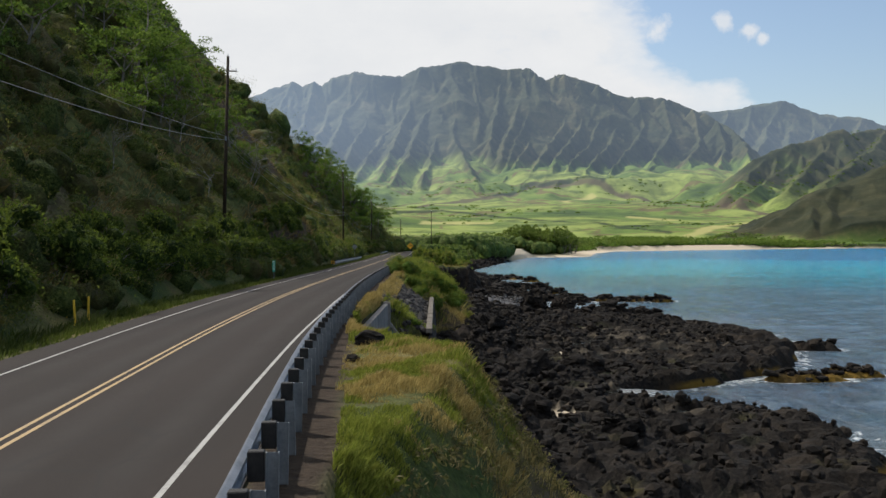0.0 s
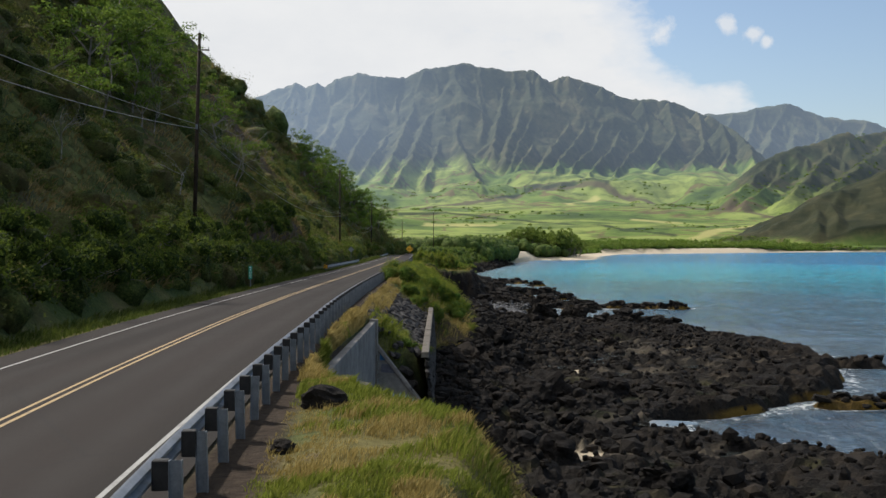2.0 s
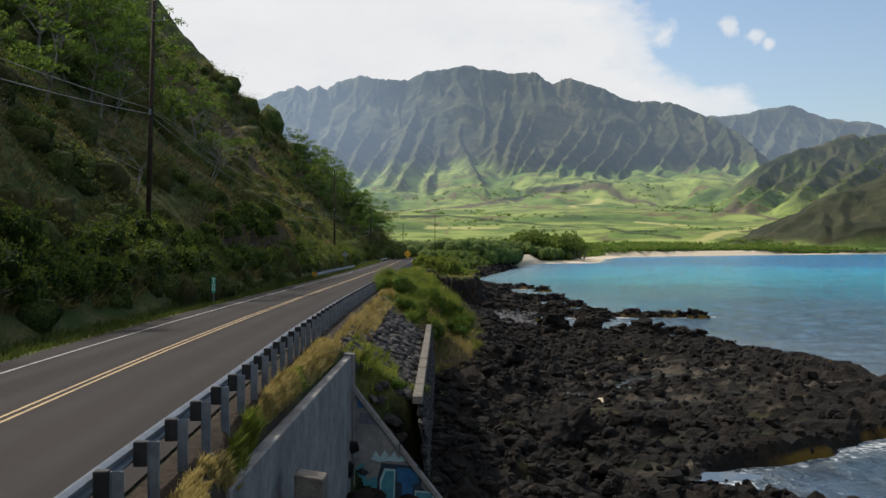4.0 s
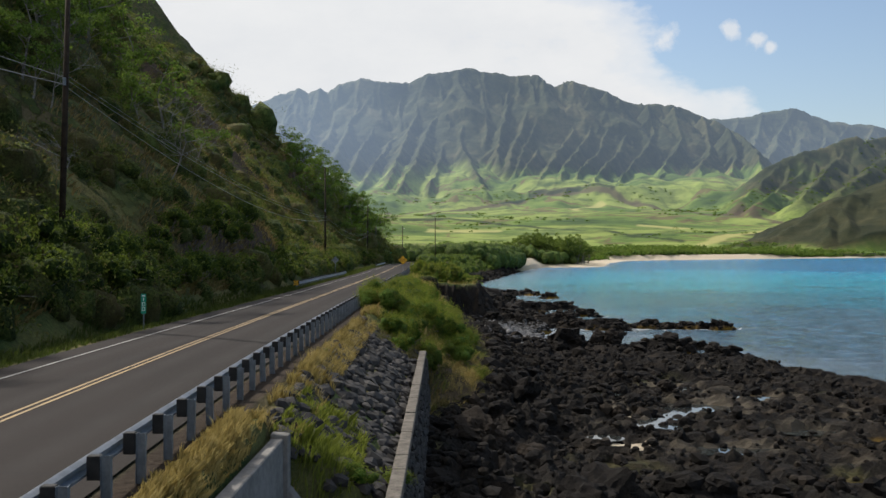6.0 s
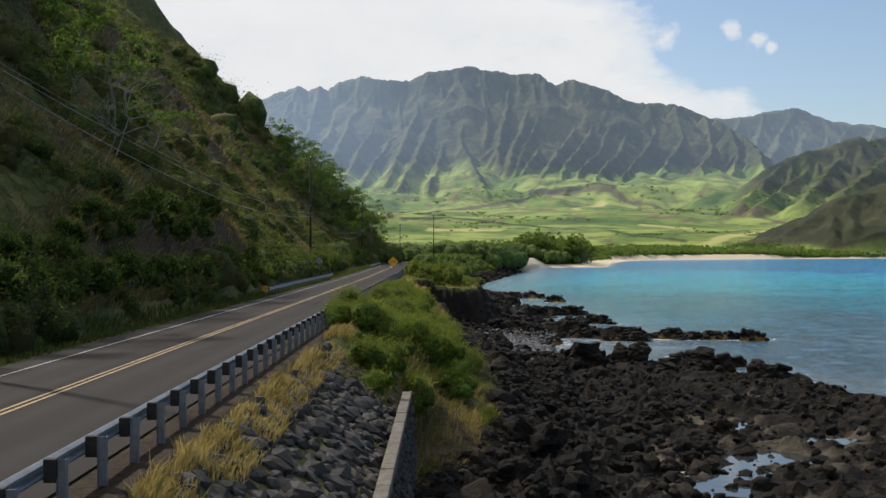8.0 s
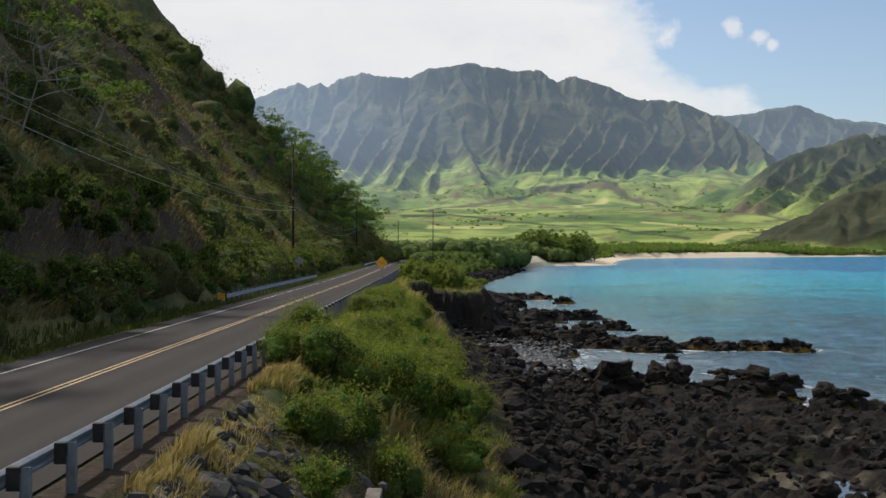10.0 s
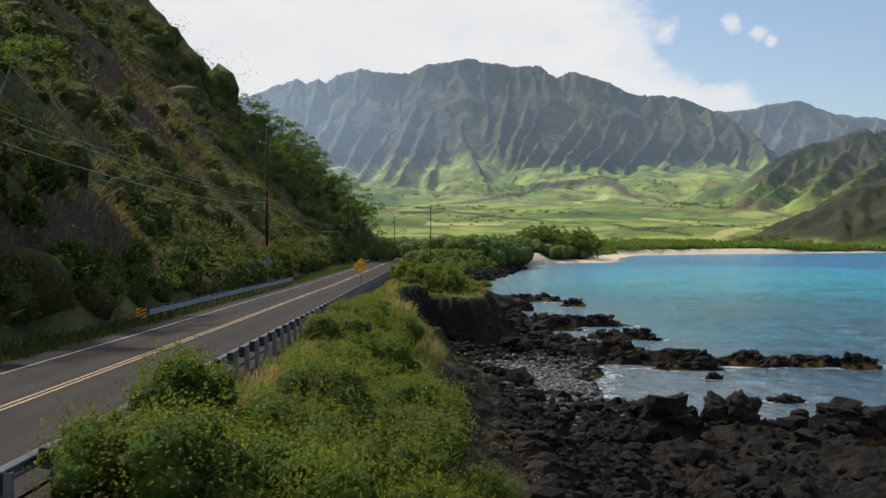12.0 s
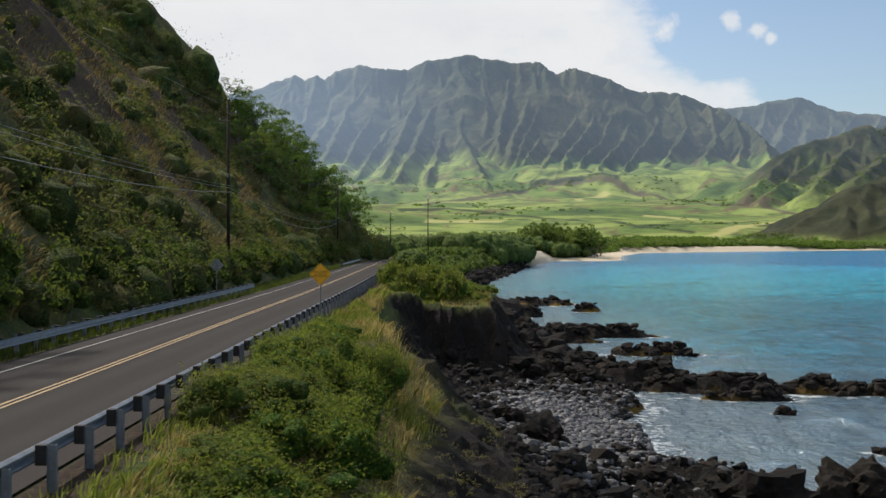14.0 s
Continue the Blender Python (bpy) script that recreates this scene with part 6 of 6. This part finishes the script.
def hedge():
    r = np.random.default_rng(111)
    kinds = [bush_meshes(500 + k, 1.5, 2.3, 850, 0.19, M["leaf_hedge"], 3, 13) for k in range(5)]
    thin = [bush_meshes(520 + k, 1.6, 2.5, 600, 0.26, M["leaf_hedge"], 2, 9) for k in range(4)]
    y = 12.0
    k = 0
    while y < 150:
        for row in range(2):
            u = 7.6 + 1.5 * row + float(hill_foot(y)) * 0.6 + r.uniform(-0.4, 0.4)
            yy = y + r.uniform(-0.5, 0.5)
            if 41.5 < yy < 48 and row == 0:
                continue
            x = float(road_x(yy)) - u
            s = r.uniform(0.8, 1.15)
            shrub(kinds[k % 5], scaled(x, yy, gz(x, yy) - 0.25, r.uniform(0, 360), s, s * r.uniform(0.9, 1.25)), "dark green leafy shrub in the roadside hedge", "roadside hedge shrubs")
            k += 1
        y += 2.05 + 0.006 * y
    while y < 345:
        u = 7.4 + float(hill_foot(y)) * 0.7 + r.uniform(-0.6, 0.8)
        x = float(road_x(y)) - u
        s = r.uniform(0.8, 1.3)
        shrub(thin[k % 4], scaled(x, y, gz(x, y) - 0.25, r.uniform(0, 360), s), "dark green leafy shrub in the roadside hedge", "roadside hedge shrubs")
        k += 1
        y += 3.0


hedge()


def verge():
    r = np.random.default_rng(121)
    n = 25000
    y = 14 + 320 * r.uniform(0, 1, n) ** 1.5
    u = 4.25 + 2.4 * r.uniform(0, 1, n) ** 0.8 + 0.25 * fbm(y / 3, y * 0, 3, 5)
    x = road_x(y) - u
    z = ground_z(x, y)
    v = blades(np.stack([x, y, z], -1), 0.17 + 0.0006 * y + 0.12 * np.clip(u - 4.6, 0, 2), 0.016 + 0.00012 * y, np.array([0.25, 0, 0]), r)
    tagged(new("verge_grass", fast_mesh("verge_grass", v, fives(n), M["verge_grass"])), "uncut green grass along the road verge", "grass", kind="stuff")


verge()


def bank_grass():
    r = np.random.default_rng(131)
    gold, green = [], []

    def sow(n, y0, y1, v0, v1, h, w, bias, power=1.0, edge=False, gaps=-0.55):
        y = r.uniform(y0, y1, n)
        a = road_x(y) + v0
        b = (bank_top(y) * (1 - v1) + bank_foot(y) * v1) if edge else road_x(y) + v1
        x = a + np.maximum(b - a, 0.2) * r.uniform(0, 1, n) ** power
        z, m, _ = land(x, y)
        f = fbm(x / 2.2, y / 2.2, 4, 301) + bias
        tuft = fbm(x / 0.5, y / 0.5, 2, 305)
        keep = (m["rock"] < 0.35) & (tuft > -0.42)
        lump_ = fbm(x / 1.3, y / 1.3, 3, 309)
        keep &= lump_ > gaps
        hh = h * np.clip(0.85 + 0.7 * tuft + 1.1 * lump_, 0.25, 2.2)
        P = np.stack([x, y, z - 0.02], -1)
        for lot, k in ((gold, keep & (f > 0)), (green, keep & (f <= 0))):
            if k.any():
                lot.append(blades(P[k], hh[k], np.full(k.sum(), w), np.array([0.35, -0.15, 0]), r))

    sow(30000, 8, 30, 5.3, 0.12, 0.15, 0.009, -0.02, 0.9, True, -0.5)
    sow(6000, 8, 32, 6.5, 0.60, 0.20, 0.009, 1.0, 0.6, True, 0.0)
    sow(31000, 26, 43, 5.1, 0.30, 0.18, 0.009, -0.06, 0.9, True, -0.5)
    sow(15000, 40, 66.5, 4.9, 0.0, 0.26, 0.013, 0.10, 0.9, True)
    sow(17000, 66, 112, 5.3, 6.5, 0.34, 0.012, 0.55, 1.3, False, -0.02)
    sow(4500, 66, 73, 5.9, 7.8, 0.36, 0.014, -0.5, 1.3)
    sow(7000, 104, 162, 5.35, 0.2, 0.30, 0.018, 0.02, 0.8, True)
    sow(9000, 108, 164, 8.5, 0.93, 0.28, 0.018, -0.02, 0.55, True)
    sow(9000, 112, 146, 4.95, 8.6, 0.36, 0.016, -0.04, 0.8)
    sow(6000, 99, 118, 9.2, 0.95, 0.42, 0.012, -0.05, 0.8, True, -0.2)
    sow(16000, 106, 165, 7.0, 0.55, 0.62, 0.013, 0.10, 0.7, True, 0.0)
    sow(9000, 162, 250, 5.4, 0.05, 0.40, 0.03, -0.12, 1.0, True)
    for name, lot, mat, label in (("dry_grass", gold, M["grass_gold"], "golden dry grass on the seaward bank"), ("green_grass", green, M["grass_green"], "fresh green grass on the seaward bank")):
        v = np.concatenate(lot)
        tagged(new(name, fast_mesh(name, v, fives(len(v) // 5), mat)), label, "grass", kind="stuff")


bank_grass()


def bank_shrubs():
    r = np.random.default_rng(141)
    kinds = [bush_meshes(600 + k, 1.6, 2.0, 3000, 0.105, M["leaf_bank"], 4, 22, core=0.5) for k in range(4)]
    spots = [(-5.0, 112.5, 1.15, 1.05), (-4.0, 115.5, 1.2, 1.1), (-2.4, 113.6, 1.0, 0.9), (-4.8, 119, 1.1, 1.0), (-2.9, 118.5, 1.15, 1.0), (-1.2, 117, 1.0, 0.8), (-4.0, 123.5, 1.2, 1.0), (-2.0, 122.5, 1.1, 0.9), (-0.2, 121, 0.9, 0.7), (-5.1, 127.5, 0.9, 0.85),
             (-3.4, 128, 1.1, 0.95), (-1.4, 127, 1.0, 0.8), (-5.4, 132.5, 0.9, 0.75), (-3.6, 133, 1.0, 0.8), (-1.8, 132, 0.9, 0.7), (-5.6, 137.5, 0.9, 0.75), (-4.0, 138, 1.0, 0.75), (-2.4, 138, 0.8, 0.6), (-5.8, 142.5, 0.85, 0.75), (-4.4, 144, 0.9, 0.7), (-5.4, 148, 0.9, 0.7), (-3.6, 149, 0.8, 0.6), (-5.6, 154, 0.8, 0.6),
             (-4.4, 156, 0.8, 0.55), (-5.8, 160, 0.7, 0.55), (-4.3, 104.5, 0.75, 0.6), (-3.4, 108.5, 0.9, 0.7), (-2.0, 106.5, 0.7, 0.55), (-3.3, 100.5, 0.55, 0.45), (-2.7, 68.3, 0.45, 0.3), (-1.9, 70.2, 0.4, 0.3), (-0.4, 112, 0.9, 0.7), (0.4, 125.5, 0.8, 0.6)]
    spots += [(-6.4, 112.6, 0.8, 1.0), (-6.3, 115.2, 0.85, 1.0), (-6.5, 118.0, 0.85, 1.0), (-6.6, 120.6, 0.75, 0.9)]
    spots += [(-4.6, 125.6, 0.9, 0.9), (-4.5, 130.4, 0.9, 0.9), (-4.8, 135.4, 0.9, 0.9), (-4.9, 140.4, 0.85, 0.8), (-2.5, 125.0, 0.8, 0.8), (-2.7, 130.2, 0.85, 0.8), (-3.0, 135.6, 0.8, 0.8), (-3.3, 141.2, 0.8, 0.8), (-0.8, 130.8, 0.7, 0.7), (-1.2, 136.6, 0.7, 0.7)]
    for y in np.arange(106, 160, 3.1):
        t = r.uniform(0.05, 0.30)
        spots.append((float(bank_top(y)) * (1 - t) + float(bank_foot(y)) * t, y, r.uniform(0.5, 0.8), 0.5))
    for y in np.arange(141, 163, 2.1):
        spots.append((float(road_x(y)) + 5.9 + r.uniform(0, 0.7), y, 0.72, 0.5 + 0.12 * r.uniform()))

    def low(x, y, sz):
        top = (9.2 if y < 111 else 9.9 if y < 124 else 9.0 if y < 141 else 9.5) - 0.34 * (x + 6.2)
        return min(1.25, max(0.3, (top - gz(x, y)) / 2.05)) * (0.85 + 0.25 * sz) * r.uniform(0.72, 1.22) if y > 99 else sz

    fine = [bush_meshes(610 + k, 1.6, 2.0, 5600, 0.075, M["leaf_bank"], 4, 26, core=0.5) for k in range(3)]
    for k, (x, y, s, sz) in enumerate(spots):
        shrub(fine[k % 3] if 110 < y < 126 else kinds[k % 4], scaled(x, y, gz(x, y) - 0.2, r.uniform(0, 360), s * 1.15, low(x, y, sz)), "bright green feathery shrub on the seaward bank", "shrubs on the seaward bank")
    kinds = [bush_meshes(650 + k, 1.6, 2.0, 640, 0.27, M["leaf_bank"], 3, 12) for k in range(4)]
    for k in range(46):
        mound = k < 26
        y = r.uniform(211, 229) if mound else r.uniform(206, 255)
        x = float(road_x(y)) + 6.3 + r.uniform(0, 6.5) if mound else r.uniform(float(road_x(y)) + 5.8, float(bank_top(y)) - 0.3)
        tall = 1.55 if mound else 0.55
        s = r.uniform(0.8, 1.25)
        shrub(kinds[k % 4], scaled(x, y, gz(x, y) - 0.2, r.uniform(0, 360), s, s * tall), "green shrub on top of the rocky headland", "shrubs on the headland")


bank_shrubs()


def tree_meshes(seed, h, leaves, leaf, mat):
    r = np.random.default_rng(seed)
    bm = bmesh.new()
    ends = twigs(bm, (0, 0, -0.4), (r.normal(0, 0.15), r.normal(0, 0.15), 1), h * 0.8, h * 0.035, 2, r, 0.7)
    C = np.array([e[:] for e in ends])
    C = C[C[:, 2] > h * 0.3]
    if len(C) > 26:
        C = C[r.permutation(len(C))[:26]]
    rr = h * r.uniform(0.12, 0.22, len(C))
    P, N = clump_points(C, np.stack([rr, rr, rr * 0.6], -1), leaves // len(C), r, -0.5)
    crown = fast_mesh("crown", leaf_quads(P, N, np.full(len(P), leaf), np.full(len(P), leaf * 0.5), r), quads_of(len(P)), mat)
    return crown, bm_mesh("trunk", bm, M["bark"])


def trees():
    r = np.random.default_rng(151)
    kinds = [tree_meshes(700 + k, 4.2, 1300, 0.27, M["leaf_tree"]) for k in range(5)]
    for k in range(230):
        if k < 60:
            y = r.uniform(326, 392)
            s = r.uniform(3, 28)
        else:
            y = r.uniform(60, 330)
            s = r.uniform(13, min(36, 0.3 * y + 10))
            if 180 < y < 330:
                continue
        x = float(road_x(y)) - 5.6 - float(hill_foot(y)) - s
        ob = thing("tree", scaled(x, y, gz(x, y) - 0.2, r.uniform(0, 360), r.uniform(0.8, 1.75)), "small spreading green tree on the steep hillside", "tree", "trees on the hillside")
        part("crown", kinds[k % 5][0], ob)
        part("trunk", kinds[k % 5][1], ob)
    for k, (x, y, s) in enumerate(((-27.5, 139, 1.0), (-29.5, 147, 1.1), (-25.5, 131, 0.8), (-31.5, 120, 0.9), (-24.5, 104, 0.8), (-27.0, 84, 0.7), (-33, 160, 1.0))):
        bm = bmesh.new()
        rr = np.random.default_rng(800 + k)
        twigs(bm, (0, 0, -0.4), (0.2, -0.1, 1), 3.6, 0.10, 3, rr, 0.75)
        ob = thing("dead_tree", scaled(x, y, gz(x, y), 30 * k, s), "bare bleached grey tree on the hillside", "dead tree", "bare trees on the hillside")
        part("trunk", bm_mesh("trunk", bm, M["dead"]), ob)


trees()


def grove():
    """Tall spreading trees along the head of the beach."""
    r = np.random.default_rng(165)
    kinds = [tree_meshes(720 + k, 11.0, 900, 1.25, M["leaf_far"]) for k in range(5)]
    for k in range(90):
        y = r.uniform(758, 900)
        x = float(shore(y)) - r.uniform(14, 66)
        if x < float(road_x(y)) + 8:
            continue
        ob = thing("tree", scaled(x, y, gz(x, y) - 0.3, r.uniform(0, 360), r.uniform(0.8, 1.25), r.uniform(0.75, 1.2)), "broad green shade tree behind the sandy beach", "tree", "trees behind the beach")
        part("crown", kinds[k % 5][0], ob)
        part("trunk", kinds[k % 5][1], ob)


grove()


def far_woods():
    r = np.random.default_rng(161)
    n = 2600
    y = 395 + 1050 * r.uniform(0, 1, n) ** 1.4
    sh = shore(y)
    cape = (y > 735) & (y < 960)
    lo = np.where(y < 520, road_x(y) - 50, np.where(cape, sh - 85, sh - 130))
    hi = np.where(y < 520, road_x(y) - 8, np.where(cape, sh - 12, sh - 24))
    x = lo + (hi - lo) * r.uniform(0, 1, n) ** 0.7
    right = (y < 640) & (r.uniform(0, 1, n) < 0.35)
    x = np.where(right, road_x(y) + 7 + r.uniform(0, 1, n) * np.maximum(bank_top(y) - road_x(y) - 9, 1), x)
    more = 900
    y2 = r.uniform(258, 640, more)
    x2 = road_x(y2) + 6.5 + (bank_foot(y2) - road_x(y2) - 6) * r.uniform(0, 1, more)
    x, y = np.concatenate([x2, x]), np.concatenate([y2, y])
    n += more
    z, m, sd = land(x, y)
    keep = (z > 1.2) & (m["sand"] < 0.4)
    x, y, z = x[keep], y[keep], z[keep]
    n = len(x)
    rad = r.uniform(1.8, 4.2, n) * np.where(y > 520, 1.25, np.where(x > road_x(y), 0.42, 0.75))
    k = 26
    wood = (y < 980) & (rad > 1.6)
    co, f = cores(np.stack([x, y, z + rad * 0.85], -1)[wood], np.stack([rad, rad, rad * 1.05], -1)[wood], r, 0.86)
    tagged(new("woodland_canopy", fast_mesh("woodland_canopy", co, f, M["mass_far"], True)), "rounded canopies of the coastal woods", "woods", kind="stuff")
    P, N = clump_points(np.stack([x, y, z + rad * 0.9], -1), np.stack([rad, rad, rad * 1.05], -1), k, r, -0.4)
    size = np.repeat(0.30 + 0.0007 * y, k)
    v = leaf_quads(P, N, size * 1.2, size, r).reshape(-1, 4, 3)[:, :3].reshape(-1, 3)
    tagged(new("coastal_woods", fast_mesh("coastal_woods", v, np.arange(3 * len(P)).reshape(-1, 3), M["leaf_far"])), "belt of green coastal trees behind the beach", "woods", kind="stuff")
    n = 3600
    y = np.where(r.uniform(0, 1, n) < 0.55, r.uniform(1330, 1640, n), r.uniform(1450, 2700, n))
    x = r.uniform(-0.08, 0.44, n) * y
    z, m, sd = land(x, y)
    keep = (m["pasture"] > 0.3) & (m["sand"] < 0.2) & ((fbm(x / 260, y / 120, 3, 401) > 0.12) | ((y < 1640) & (fbm(x / 90, y / 60, 3, 403) > 0.06)))
    x, y, z = x[keep], y[keep], z[keep]
    rad = r.uniform(1.5, 6, len(x))
    # shrub belt along the head of the beach
    m2 = 1500
    y2 = r.uniform(960, 1560, m2)
    x2 = shore(y2) - 22 - 150 * r.uniform(0, 1, m2) ** 1.4
    ok = (x2 < 0.5 * y2) & (fbm(x2 / 60, y2 / 60, 3, 405) > -0.25)
    x2, y2 = x2[ok], y2[ok]
    x, y, z, rad = np.concatenate([x, x2]), np.concatenate([y, y2]), np.concatenate([z, ground_z(x2, y2)]), np.concatenate([rad, r.uniform(1.5, 5.5, len(x2))])
    P, N = clump_points(np.stack([x, y, z + rad * 0.3], -1), np.stack([rad * 1.5, rad, rad * 0.75], -1), 22, r)
    v = leaf_quads(P, N, np.full(len(P), 2.6), np.full(len(P), 1.9), r)
    tagged(new("valley_trees", fast_mesh("valley_trees", v, quads_of(len(P)), M["leaf_tree"])), "scattered dark trees over the valley pasture", "woods", kind="stuff")


far_woods()


def bank_scrub():
    """Dull dry scrub on the seaward face of the bank."""
    r = np.random.default_rng(171)
    n = 1650
    y = np.concatenate([r.uniform(9, 36, 750), r.uniform(100, 165, 500), r.uniform(99, 120, 400)])
    t = r.uniform(0.12, 0.98, n)
    x = bank_top(y) * (1 - t) + bank_foot(y) * t
    z = ground_z(x, y)
    rad = r.uniform(0.14, 0.42, n)
    k = 32
    P, N = clump_points(np.stack([x, y, z + 0.1 * rad], -1), np.stack([rad, rad, rad * 0.8], -1), k, r)
    size = np.repeat(0.05 + 0.1 * rad, k)
    v = leaf_quads(P, N, size * 1.8, size * 0.5, r)
    tagged(new("bank_scrub", fast_mesh("bank_scrub", v, quads_of(len(P)), M["leaf_scrub"])), "dry brown-green scrub on the seaward bank", "scrub", kind="stuff")


bank_scrub()

# ---------------------------------------------------------------- parked cars at the far bend


def car(x, y, turn, paint, word):
    ob = thing("car", Matrix.Translation((x, y, gz(x, y) + 0.02)) @ pose(0, 0, 0, 0, 0, turn), word + " car parked beside the road at the far bend", "car", "parked cars")
    bm = bmesh.new()
    box(bm, 0, 0, 0.62, 1.78, 4.3, 0.62, 0.12)
    body = part("body", bm_mesh("body", bm, paint), ob)
    bm = bmesh.new()
    box(bm, 0, -0.2, 1.15, 1.5, 2.2, 0.55, 0.18)
    part("cabin", bm_mesh("cabin", bm, M["glass_dark"]), ob, "dark glazed cabin")
    for sx in (-0.8, 0.8):
        for sy in (-1.35, 1.35):
            bm = bmesh.new()
            rod(bm, (sx - 0.11, sy, 0.32), (sx + 0.11, sy, 0.32), 0.33, 0.33, 14)
            part("wheel", bm_mesh("wheel", bm, M["sign_black"]), ob)


M["glass_dark"] = simple("dark_car_glass", (0.02, 0.025, 0.03), (0.03, 0.035, 0.04), 2.0, 0.1, 0.6)
M["car_white"] = simple("white_car_paint", (0.70, 0.72, 0.74), (0.78, 0.79, 0.80), 2.0, 0.3, 0.5)
M["car_blue"] = simple("blue_car_paint", (0.05, 0.10, 0.22), (0.07, 0.13, 0.27), 2.0, 0.3, 0.5)
car(-4.5, 508, 20, M["car_white"], "white")
car(-1.0, 516, 24, M["car_blue"], "blue")
car(2.2, 524, 24, M["car_white"], "white")
